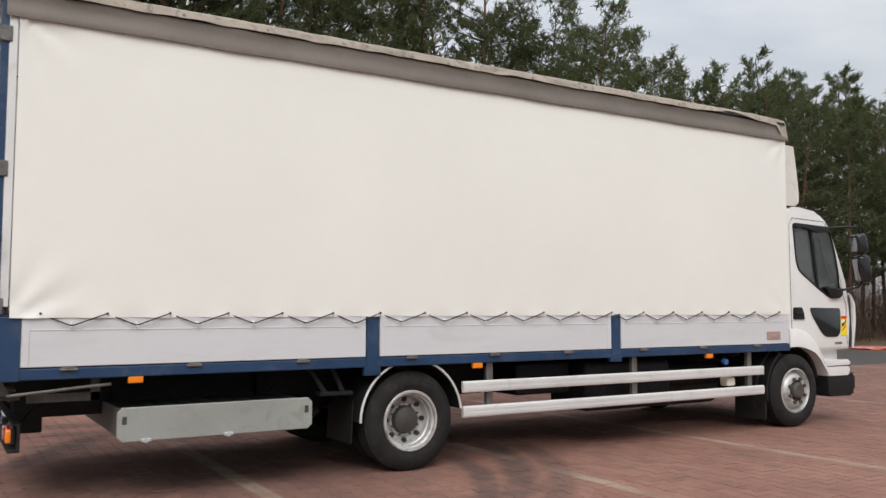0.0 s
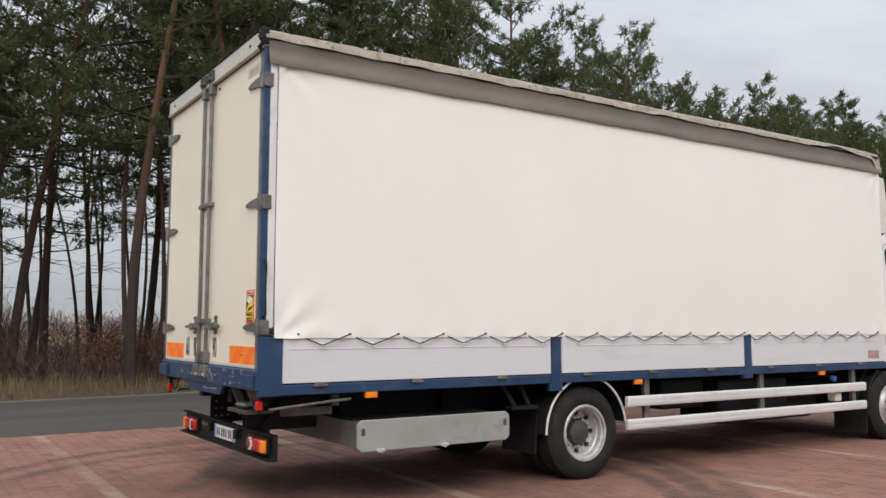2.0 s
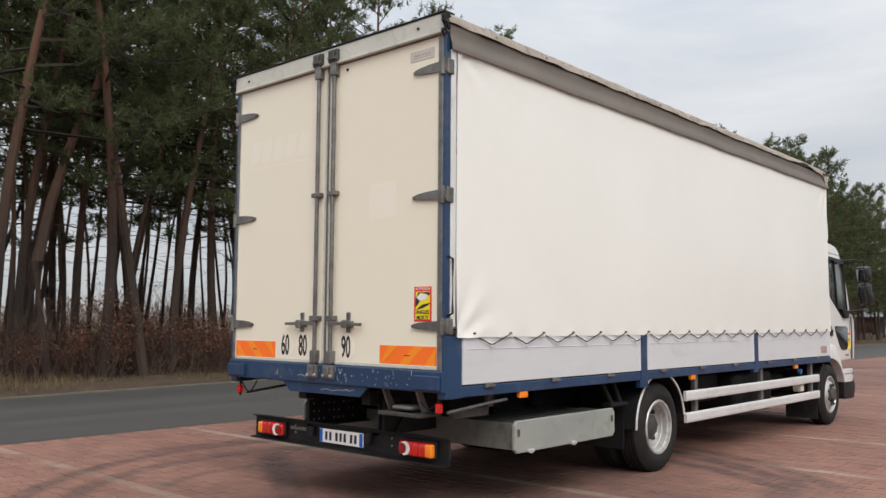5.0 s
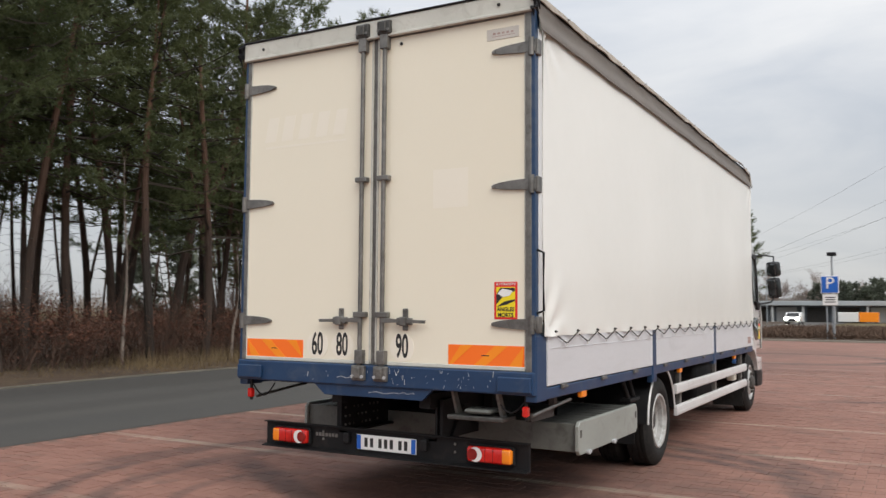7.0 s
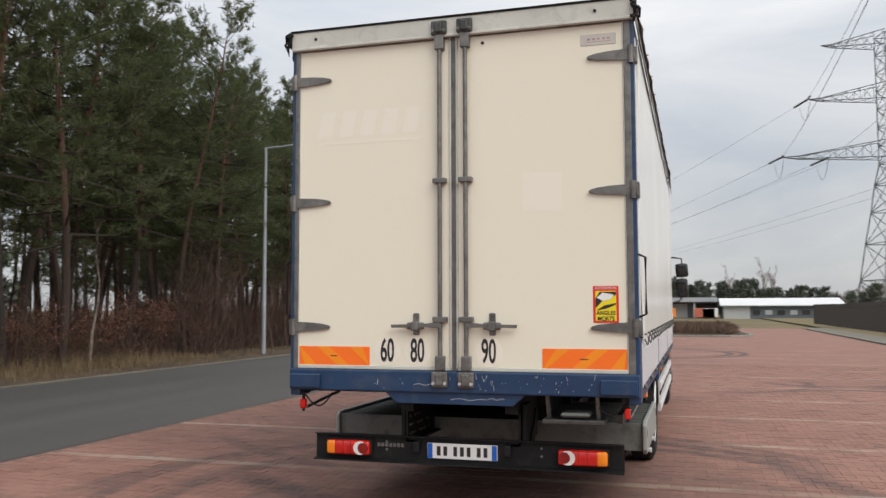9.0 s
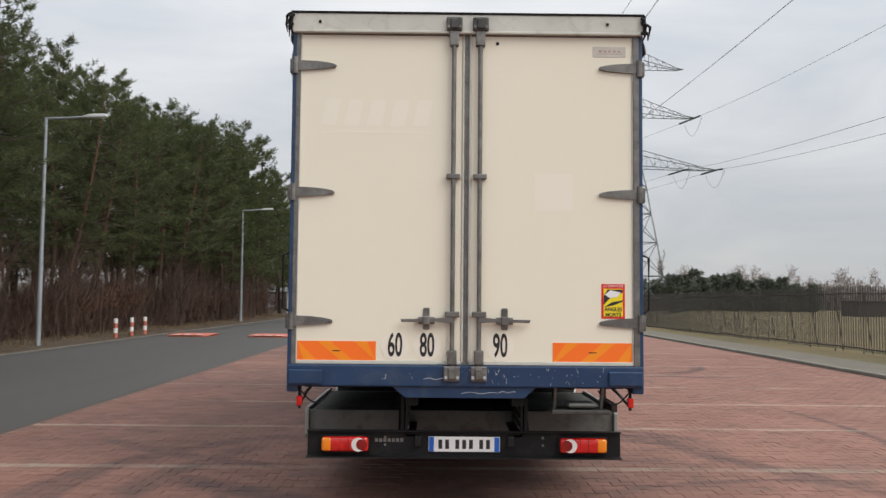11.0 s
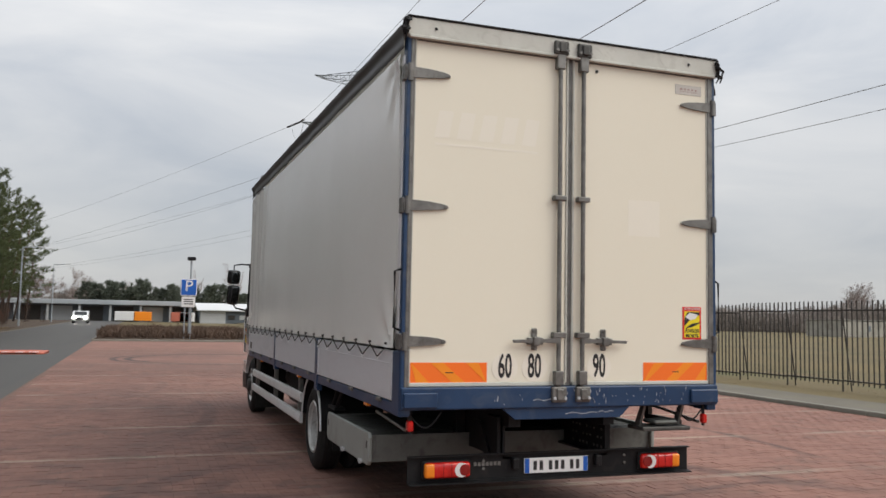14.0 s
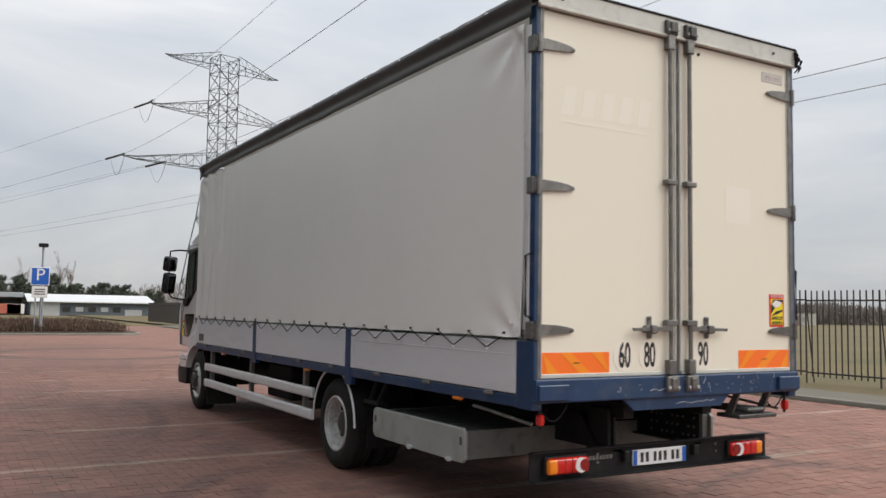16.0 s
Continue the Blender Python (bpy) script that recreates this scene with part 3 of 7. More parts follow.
# the lot: a bed with blocks laid on it nearby, and the same surface farther off
LOT_Y0, LOT_Y1 = -9.1, 5.15
NEAR_X0, NEAR_X1 = -3.6, 18.5
pavement = thing("pavement", "parking lot of worn red concrete paving blocks with black tyre marks", "pavement", kind="structure")
raw("joint_bed", [(NEAR_X0, LOT_Y0, -0.004), (NEAR_X1, LOT_Y0, -0.004), (NEAR_X1, LOT_Y1, -0.004), (NEAR_X0, LOT_Y1, -0.004)], [(0, 1, 2, 3)], "joint", pavement)
for x0, x1 in ((-60, NEAR_X0), (NEAR_X1, 62)):
    raw("block_surface", [(x0, LOT_Y0, -0.002), (x1, LOT_Y0, -0.002), (x1, LOT_Y1, -0.002), (x0, LOT_Y1, -0.002)], [(0, 1, 2, 3)], "paving_far", pavement)

# kerb, footway and grass strip along the fence
kerb = thing("kerb", "grey concrete kerb stones beside the red paving", "kerb", kind="structure")
bm = bmesh.new()
box(bm, 0.006, 0.994, -9.25, -9.1, -0.15, 0.075, 0.015, 2)
kerb_me = finish(bm, "kerb_stone", "concrete")
for k in range(70):
    ob = new("kerb_stone", kerb_me)
    ob.parent = kerb
    ob.location = (-12 + k, 0, random.uniform(-0.006, 0.006))
setting(sheet("kerb_gutter", -60, 62, -9.11, -9.04, 0.004, "litter", 0.6, 0.012), "strip of dirt and dead leaves at the foot of the kerb", "gutter")
setting(sheet("footway", -60, 62, -10.75, -9.25, 0.066, "footway", 1.1, 0.008), "grey concrete strip behind the kerb", "footway")


# ---- the truck: rear doors at x = 0, nose towards +x ----
W = 1.275
L = 8.27
truck = thing("truck", "white curtain-sided delivery truck with cream rear doors parked on red paving", "truck")


def quilt(fn, nu, nv):
    """A smooth sheet from a function of two numbers from 0 to 1."""
    bm = bmesh.new()
    g = [[bm.verts.new(fn(i / nu, j / nv)) for i in range(nu + 1)] for j in range(nv + 1)]
    for j in range(nv):
        for i in range(nu):
            bm.faces.new((g[j][i], g[j][i + 1], g[j + 1][i + 1], g[j + 1][i]))
    return bm


def thicken(bm, d):
    bmesh.ops.recalc_face_normals(bm, faces=bm.faces)
    bmesh.ops.solidify(bm, geom=list(bm.faces), thickness=d)
    return bm


def curtain(side):
    """One side's tarpaulin: drawn tight, with soft folds at its corners and a scalloped lower hem."""
    def at(u, v):
        x = 0.112 + (L - 0.112) * u
        hem = 0.004 * abs(math.sin(math.pi * (x - 0.25) / 0.43))
        z0 = 1.325 + hem + (0.03 if side > 0 else 0.0)
        z = z0 + (3.42 - z0) * v
        out = 0.012 * math.sin(math.pi * v) * math.sin(math.pi * u) + 0.004 * noise.noise((x * 0.9, z * 0.7, side))
        # folds running in from the corners
        for cx, cz, k in ((L, 3.42, 1), (0.112, 3.42, 1), (0.112, 1.32, 1.2), (L, 1.32, 0.6)):
            dx, dz = abs(x - cx), abs(z - cz)
            d = math.hypot(dx, dz)
            a = math.atan2(dz, dx + 1e-6)
            out += (k * 0.012 if side < 0 else k * 0.019) * math.exp(-(d / 0.36) ** 2) * math.sin(9 * a + 3 * cx)
        if side > 0:
            # the shaded side hangs in long vertical pleats towards the cab
            w = math.exp(-((L - 0.55 - x) / 0.75) ** 2)
            out += w * 0.030 * math.sin(x * 15 + 1.4 * z + 2 * noise.noise((x * 2, z, 3))) * (0.25 + 0.75 * v)
        out += 0.006 * math.exp(-((z - z0) / 0.04) ** 2) * math.cos(2 * math.pi * (x - 0.25) / 0.43)
        return (x, side * (W + 0.012 + out), z)
    return thicken(quilt(at, 190, 46), 0.004)


for side in (-1, 1):
    part("tarpaulin", curtain(side), "tarp", truck, "white side tarpaulin laced along its lower hem", True)
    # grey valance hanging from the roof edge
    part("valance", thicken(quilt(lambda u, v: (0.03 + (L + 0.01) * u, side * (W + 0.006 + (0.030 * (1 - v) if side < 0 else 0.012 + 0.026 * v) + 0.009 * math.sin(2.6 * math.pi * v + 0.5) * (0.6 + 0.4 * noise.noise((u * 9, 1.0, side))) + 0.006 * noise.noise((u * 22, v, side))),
                                                (3.385 if side < 0 else 3.445) + (0.215 if side < 0 else 0.155) * v + 0.010 * noise.noise((u * 13, 2.0, side)) * (1 - v)), 140, 14), 0.004), "valance" if side < 0 else "valance_dark", truck, "grey tarpaulin flap below the roof edge" if side < 0 else "dark tarpaulin flap below the roof edge, shade put into its colour", True)
    # the weathered roof edge: a strip of old canvas whose lower rim lifts in waves, turned down at the front corner
    def strip(u, v, side=side):
        x = 0.0 + (L + 0.03) * u
        rim = (1 - v) ** 2
        z = 3.578 + 0.080 * math.sin(v * math.pi / 2)
        z += (0.020 * noise.noise((x * 1.7, 0, side + 9)) + 0.010 * noise.noise((x * 5.0, 3, side))) * rim + 0.006 * noise.noise((x * 6.0, 7, side)) * v
        z -= 0.155 * rim * max(0, min(1, (x - L + 0.16) / 0.10)) + 0.03 * max(0, x - L + 0.5) - 0.028 * rim * math.exp(-((x - L + 1.0) / 0.35) ** 2)
        out = 0.036 - 0.050 * v + 0.012 * noise.noise((x * 3.4, v * 2, side + 5)) * (1 - v) + 0.012 * math.exp(-((x - L + 1.0) / 0.4) ** 2) * (1 - v)
        return (x, side * (W + out), z)
    edge = part("roof_edge", thicken(quilt(strip, 260, 7), 0.007), "roof_edge" if side < 0 else "roof_edge_dark", truck, "weathered pale roof edge" if side < 0 else "black worn roof edge, darkened for its shaded side", True)
    # black strip added to draw the shadow line below the roof edge
    part("edge_shadow_batten", boxed(0.03, L, side * (W + 0.004), side * (W + 0.018), 3.572, 3.60), "black", edge, "black strip put in as the shadow under the roof edge")
    for k in range(12):
        xr = 0.55 + 0.66 * k
        part("rivet", rod(bmesh.new(), (xr, side * (W + 0.020), 3.612), (xr, side * (W + 0.044), 3.609), 0.008, n=8), "galv_pale", edge)
bm = quilt(lambda u, v: (0.03 + L * u, -W + 0.02 + (2 * W - 0.04) * v,
                         3.64 + 0.02 * math.sin(math.pi * v) - 0.015 * abs(math.sin(6 * math.pi * u)) + 0.006 * noise.noise((u * 20, v * 5, 1))), 90, 20)
part("roof_tarpaulin", thicken(bm, 0.005), "roof_cloth", truck, "weathered roof tarpaulin", True)
part("front_bulkhead", boxed(L - 0.06, L, -W + 0.01, W - 0.01, 1.0, 3.6, bevel=0.01), "alu", truck)
part("load_floor", boxed(0.09, L, -W + 0.02, W - 0.02, 0.985, 1.06), "black", truck)

# drop sides, rails and posts
for side in (-1, 1):
    y0, y1 = side * (W - 0.03), side * (W + 0.004)
    part("side_rail", boxed(0.06, L + 0.01, side * (W - 0.06), side * W, 0.905, 0.985, bevel=0.008, seg=2), "blue", truck)
    for x0, x1 in ((0.19, 2.765), (2.895, 5.485), (5.615, L - 0.02)):
        bm = boxed(x0, x1, y0, y1, 0.992, 1.335, bevel=0.006, seg=2)
        for z in (1.245,):
            box(bm, x0 + 0.01, x1 - 0.01, y1 - 0.002 * side, y1 + 0.0035 * side, z - 0.0035, z + 0.0035, 0.0015)
        box(bm, x0 + 0.004, x0 + 0.05, y1 - 0.002 * side, y1 + 0.006 * side, 0.995, 1.33, 0.002)
        box(bm, x1 - 0.05, x1 - 0.004, y1 - 0.002 * side, y1 + 0.006 * side, 0.995, 1.33, 0.002)
        drop = part("drop_side", bm, "alu", truck, "silver aluminium drop side")
        for k in range(3):
            x = x0 + (x1 - x0) * (k + 0.35) / 3
            bm = boxed(x - 0.045, x + 0.045, side * (W + 0.001), side * (W + 0.022), 0.962, 0.992, bevel=0.005)
            rod(bm, (x - 0.055, side * (W + 0.014), 0.972), (x + 0.055, side * (W + 0.014), 0.972), 0.010, n=8)
            part("hinge", bm, "galv", drop)
    for x, z0 in ((2.83, 0.855), (5.55, 0.885)):
        bm = boxed(x - 0.058, x + 0.058, side * (W - 0.05), side * (W + 0.010), z0, 1.345, bevel=0.008, seg=2)
        box(bm, x - 0.075, x + 0.075, side * (W - 0.05), side * (W + 0.006), z0 - 0.02, z0 + 0.05, 0.006)
        part("side_post", bm, "blue", truck, "blue steel post between the drop sides")
    # lacing: hooks on the boards, eyelets in the hem and one cord that zigzags between them
    n_v = 18
    xs = [0.30 + k * (L - 0.50) / n_v for k in range(n_v + 1)]
    cord = []
    for k, x in enumerate(xs):
        if k == 0:
            eye_me = finish(rod(bmesh.new(), (0, side * (W + 0.018), 1.358), (0, side * (W + 0.030), 1.358), 0.008, n=10), "eyelet", "cord")
            hook_me = finish(pipe(bmesh.new(), [(0, side * (W + 0.002), 0.018), (0, side * (W + 0.026), 0.012), (0, side * (W + 0.034), -0.006), (0, side * (W + 0.024), -0.016)], 0.0065, 6), "cord_hook", "plate")
        eye = new("eyelet", eye_me)
        eye.parent, eye.location = truck, (x, 0, 0.025 if side > 0 else 0)
        up = 0.025 if side > 0 else 0.0
        cord += [(x, side * (W + 0.036), 1.358 + up), (x + 0.014, side * (W + 0.004), 1.350 + up)]
        if k < n_v:
            xm = x + 0.46 * (xs[1] - xs[0])
            if min(abs(xm - 2.83), abs(xm - 5.55)) < 0.07:
                xm += 0.11
            zh = 1.276 + random.uniform(-0.006, 0.006)
            hook = new("cord_hook", hook_me)
            hook.parent, hook.location = truck, (xm, 0, zh)
            cord += [(xm - 0.012, side * (W + 0.030), zh + 0.004), (xm + 0.012, side * (W + 0.030), zh + 0.004)]
    part("lacing_cord", pipe(bmesh.new(), cord, 0.0050, 5), "cord", truck, "black elastic lacing cord")
    part("type_plate", boxed(L - 0.41, L - 0.17, side * (W + 0.002), side * (W + 0.008), 1.036, 1.132, bevel=0.002), "worn_plate" if side < 0 else "galv", truck, "small worn type plate")

# rear frame
for side in (-1, 1):
    bm = boxed(0.0, 0.085, side * 1.222, side * (W + 0.003), 0.945, 3.53, bevel=0.006, seg=2)
    box(bm, 0.012, 0.188, side * 1.20, side * (W + 0.006), 0.90, 1.338, 0.008, 2)
    post = part("corner_post", bm, "blue", truck, "blue steel rear corner post")
    part("curtain_pole", boxed(0.052, 0.108, side * (W - 0.01), side * (W + 0.012), 1.40, 3.40, bevel=0.008, seg=2), "rail", post, "pale curtain tensioning pole")
    bm = boxed(-0.004, 0.012, side * (1.208 if side < 0 else 1.222), side * 1.252, 1.06, 3.53, bevel=0.004)
    part("post_edge_strip", bm, "galv", post)
    pipe_bm = pipe(bmesh.new(), [(0.03, side * (W + 0.004), 1.48), (0.03, side * (W + 0.05), 1.50), (0.03, side * (W + 0.05), 1.88), (0.03, side * (W + 0.004), 1.90)], 0.009, 8)
    part("grab_rail", pipe_bm, "black", post)
part("rear_sill", boxed(-0.02, 0.10, -W, W, 0.945, 1.098, bevel=0.010, seg=2), "blue", truck, "blue rear sill with chipped paint")
for side in (-1, 1):
    part("sill_end_box", boxed(-0.045, -0.018, side * 1.02, side * 1.262, 0.962, 1.062, bevel=0.006), "blue", truck)
part("sill_plate", slab(bmesh.new(), [(-0.51, 0.947), (0.53, 0.947), (0.43, 0.865), (-0.42, 0.865)], "x", 0.0, 0.03, 0.004), "blue", truck)
# chipped paint along the sill
chips = random.Random(7)
bm = bmesh.new()
for k in range(46):
    y = -chips.betavariate(1.6, 1.6) * 1.25 + (0.15 if k % 4 else 0.6 * chips.random() + 0.2)
    z = chips.uniform(0.96, 1.085)
    h, w, tilt = chips.choice((0.005, 0.009, 0.018, 0.04)), chips.uniform(0.0010, 0.0028), chips.uniform(-0.5, 0.5)
    pts = [(y - w, z), (y + w, z - 0.003), (y + w * 0.4 + tilt * h, z + h), (y - w * 0.8 + tilt * h, z + h * 0.8)]
    slab(bm, [(a, min(b, 1.094)) for a, b in pts], "x", -0.0222, -0.019)
for y, z, w in ((-0.10, 0.905, 0.26), (0.22, 1.005, 0.16), (-0.30, 0.912, 0.12)):
    pts = [(y + w * (i / 8 - 0.5), z + 0.006 * math.sin(i * 1.3)) for i in range(9)]
    slab(bm, pts + [(a, b - 0.004) for a, b in pts[::-1]], "x", -0.0222 if z > 0.95 else -0.0025, -0.019 if z > 0.95 else 0.001)
tagged(part("chipped_paint", bm, "galv_pale", truck, "bare chips in the blue paint"), kind="stuff")
bm = boxed(-0.02, 0.09, -W - 0.012, W + 0.012, 3.520, 3.652, bevel=0.010, seg=2)
box(bm, -0.032, 0.0, -W, W, 3.505, 3.526, 0.004)
header = part("roof_beam", bm, "cream_beam", truck, "pale beam over the rear doors")
part("beam_seal", boxed(-0.030, 0.08, -W - 0.016, W + 0.016, 3.650, 3.664, bevel=0.004), "black", header)
for y in (-1.02, 1.08):
    part("screw", rod(bmesh.new(), (-0.026, y, 3.585), (-0.018, y, 3.585), 0.011, n=10), "black", header)

# frayed tarpaulin ends at the upper corners
frayed = random.Random(3)
for side in (-1, 1):
    bm = bmesh.new()
    for k in range(6):
        y, z = side * (W + frayed.uniform(-0.01, 0.03)), frayed.uniform(3.52, 3.65)
        pipe(bm, [(-0.03, y, z), (-0.035 - 0.02 * frayed.random(), y + side * 0.02, z - 0.02), (-0.02, y + side * frayed.uniform(0.0, 0.04), z - frayed.uniform(0.04, 0.10))], [0.014, 0.011, 0.004], 5)
    box(bm, -0.035, 0.03, side * (W + 0.004), side * (W + 0.026), 3.53, 3.655, 0.008)
    tagged(part("frayed_corner", bm, "black", truck, "black frayed corner of the roof tarpaulin"), kind="stuff")
# rear doors, which meet a little off the middle
YC = 0.004
for side in (-1, 1):
    lab = "cream laminate rear door"
    rim = 1.205 if side < 0 else 1.217
    door = part("rear_door", boxed(-0.012, 0.03, YC + side * 0.033, side * rim, 1.125, 3.500, bevel=0.006, seg=2), "cream", truck, lab)
    for y0, y1, z0, z1 in ((0.018 + side * YC, rim + 0.003, 1.100, 1.128), (0.018 + side * YC, rim + 0.003, 3.497, 3.512), (0.018 + side * YC, 0.034 + side * YC, 1.100, 3.512), (rim - 0.007, rim + 0.004, 1.100, 3.512)):
        part("door_profile", boxed(-0.020, 0.03, side * y0, side * y1, z0, z1, bevel=0.004), "galv" if z0 > 3.4 else "cream_beam", door)
    part("door_seal", boxed(-0.006, 0.03, YC + side * 0.001, YC + side * 0.0185, 1.100, 3.512), "galv", door)
    # lock rod with its clamps and keepers
    yr = YC + side * 0.096
    rodp = part("lock_rod", rod(bmesh.new(), (-0.042, yr, 1.06), (-0.042, yr, 3.60), 0.0165, n=12), "galv", door, "galvanised lock rod", True)
    for z, h, w in ((3.47, 0.055, 0.034), (2.456, 0.018, 0.050), (1.462, 0.020, 0.052), (1.155, 0.05, 0.034)):
        part("rod_clamp", boxed(-0.064, -0.012, yr - w, yr + w, z - h, z + h, bevel=0.006, seg=2), "galv", rodp)
    for z0, z1 in ((3.520, 3.625), (0.985, 1.095)):
        bm = boxed(-0.070, -0.020, yr - 0.058, yr + 0.058, z0, z1, bevel=0.010, seg=2)
        box(bm, -0.085, -0.06, yr - 0.026, yr + 0.026, z0 + 0.015, z1 - 0.015, 0.006)
        keeper = part("rod_keeper", bm, "galv" if z0 < 2 else "galv_dark", rodp)
        bm = bmesh.new()
        for sy in (-0.042, 0.042):
            rod(bm, (-0.080, yr + sy, z0 + 0.030), (-0.068, yr + sy, z0 + 0.030), 0.012, n=6)
        tagged(keeper, "galvanised rod keeper")
        tagged(part("keeper_bolts", bm, "galv_pale" if z0 < 2 else "galv", rodp), kind="stuff")
    # handle with its catch
    bm = slab(bmesh.new(), [(yr, 1.402), (yr + side * 0.12, 1.408), (yr + side * 0.362, 1.404), (yr + side * 0.368, 1.426), (yr + side * 0.12, 1.432), (yr, 1.446)], "x", -0.060, -0.044, 0.003)
    handle = part("door_handle", bm, "galv", door, "galvanised lever handle")
    bm = boxed(-0.026, -0.012, yr + side * 0.162, yr + side * 0.208, 1.352, 1.508, bevel=0.006)
    box(bm, -0.072, -0.012, yr + side * 0.160, yr + side * 0.210, 1.385, 1.448, 0.008, 2)
    box(bm, -0.050, -0.012, yr + side * 0.125, yr + side * 0.245, 1.392, 1.442, 0.005)
    for zb in (1.368, 1.490):
        rod(bm, (-0.034, yr + side * 0.185, zb), (-0.020, yr + side * 0.185, zb), 0.011, n=8)
    part("handle_catch", bm, "galv", door)
    # strap hinges
    for z in (1.406, 2.335, 3.264):
        pts = [(1.285, z + 0.040), (1.20, z + 0.038), (1.10, z + 0.033), (1.02, z + 0.024), (0.972, z + 0.014), (0.957, z + 0.003), (0.962, z - 0.011), (1.02, z - 0.020), (1.10, z - 0.027), (1.20, z - 0.034), (1.285, z - 0.037)]
        bm = slab(bmesh.new(), [(side * y, zz) for y, zz in pts], "x", -0.030, -0.013, 0.004)
        rod(bm, (-0.028, side * 1.255, z - 0.06), (-0.028, side * 1.255, z + 0.062), 0.020, n=10)
        box(bm, -0.02, 0.05, side * 1.262, side * 1.298, z - 0.055, z + 0.055, 0.006)
        for y in (0.982,):
            rod(bm, (-0.035, side * y, z), (-0.028, side * y, z), 0.009, n=8)
        part("hinge", bm, "galv", door, "galvanised strap hinge")
doors = [o for o in truck.children if o.name.startswith("rear_door")]
for o in doors:
    o.location.x = 0.022
door_r, door_l = doors[0], doors[1]


def chevrons(y0, y1, z0, z1, parent, lean):
    """Orange reflective plate with slanted amber stripes."""
    x = -0.0145
    base = part("reflector", boxed(x, -0.011, y0, y1, z0, z1), "orange", parent, "orange reflective marking plate")
    h = z1 - z0
    bm = bmesh.new()
    w = 0.15
    y = y0 - (0.10 if lean > 0 else -0.02)
    while y < y1 + 0.2:
        a = [(y, z0), (y + w * 0.62, z0), (y + w * 0.62 + lean * h, z1), (y + lean * h, z1)]
        a = [(min(max(p, y0 + 0.003), y1 - 0.003), q) for p, q in a]
        if abs(a[0][0] - a[1][0]) + abs(a[2][0] - a[3][0]) > 0.02:
            slab(bm, a, "x", x - 0.0015, x + 0.001)
        y += w * 1.75
    part("stripes", bm, "amber", base)
    yc, zc = (y0 + y1) / 2, (z0 + z1) / 2
    bm = boxed(x - 0.003, x, yc - 0.028, yc + 0.028, zc - 0.003, zc + 0.003)
    part("arrow_print", bm, "ink", base)


chevrons(0.645, 1.208, 1.127, 1.264, door_l, 1.2)
chevrons(-1.196, -0.625, 1.126, 1.264, door_r, -1.2)
FACE = Matrix(((0, 0, -1, 0), (-1, 0, 0, 0), (0, 1, 0, 0), (0, 0, 0, 1)))


def on_rear(x, y, z):
    return Matrix.Translation((x, y, z)) @ FACE


for text, y, parent in (("60", 0.508, door_l), ("80", 0.278, door_l), ("90", -0.247, door_r)):
    disc = part("speed_sticker", rod(bmesh.new(), (-0.0145, y, 1.230), (-0.011, y, 1.230), 0.100, n=36), "sticker", parent, "round speed limit sticker")
    words("speed_number", text, 0.232, "ink", disc, on_rear(-0.0152, y, 1.233), 0.46, bold=0.0045)
# blind-spot warning sign
sign = part("warning_sign", boxed(-0.0145, -0.011, -1.146, -0.976, 1.440, 1.690, bevel=0.003), "sign_red", door_r, "yellow and red blind spot warning sign")
part("sign_field", boxed(-0.0160, -0.0140, -1.130, -0.992, 1.455, 1.655), "sign_yellow", sign)
slab_bm = slab(bmesh.new(), [(-0.993, 1.540), (-0.993, 1.605), (-1.02, 1.650), (-1.129, 1.650), (-1.129, 1.628), (-1.05, 1.60)], "x", -0.0172, -0.0155)
part("sign_dark_shape", slab_bm, "ink", sign)
part("sign_light_shape", slab(bmesh.new(), [(-1.00, 1.612), (-1.04, 1.645), (-1.115, 1.630), (-1.09, 1.598), (-1.04, 1.588)], "x", -0.0182, -0.017), "plate", sign)
part("sign_dark_band", slab(bmesh.new(), [(-0.994, 1.522), (-1.05, 1.558), (-1.129, 1.574), (-1.129, 1.563), (-1.07, 1.538)], "x", -0.0172, -0.0155), "ink", sign)
words("sign_text", "ATTENTION", 0.026, "plate", sign, on_rear(-0.0165, -1.061, 1.674), 0.98)
words("sign_text", "ANGLES", 0.038, "ink", sign, on_rear(-0.0165, -1.061, 1.506), 0.92, bold=0.001)
words("sign_text", "MORTS", 0.038, "ink", sign, on_rear(-0.0165, -1.061, 1.468), 0.92, bold=0.001)
plate = part("maker_sticker", boxed(-0.0145, -0.011, -1.158, -0.916, 3.352, 3.430, bevel=0.003), "sticker_grey", door_r, "small pale grey sticker with red-brown print")
bm = bmesh.new()
for k in range(5):
    box(bm, -0.0155, -0.014, -0.962 - k * 0.034, -0.962 - k * 0.034 - 0.020, 3.388, 3.402)
box(bm, -0.0155, -0.014, -1.125, -0.955, 3.374, 3.378)
part("print_bars", bm, "worn_plate", plate)
bm = bmesh.new()
for k in range(5):
    y = 1.07 - k * 0.168
    slab(bm, [(y, 2.825), (y - 0.11, 2.825), (y - 0.145, 3.02), (y - 0.04, 3.02)], "x", -0.0128, -0.0115)
box(bm, -0.0128, -0.0115, 0.27, 1.06, 2.772, 2.788)
part("faded_print", bm, "cream_clean", door_l, "faint unfaded traces of old print")
part("faded_square", boxed(-0.0128, -0.0115, -0.772, -0.494, 2.214, 2.488), "cream_clean", door_r, "pale unfaded square")
part("door_stop", rod(bmesh.new(), (-0.02, -0.217, 3.443), (-0.011, -0.217, 3.443), 0.012, n=10), "black", door_r)

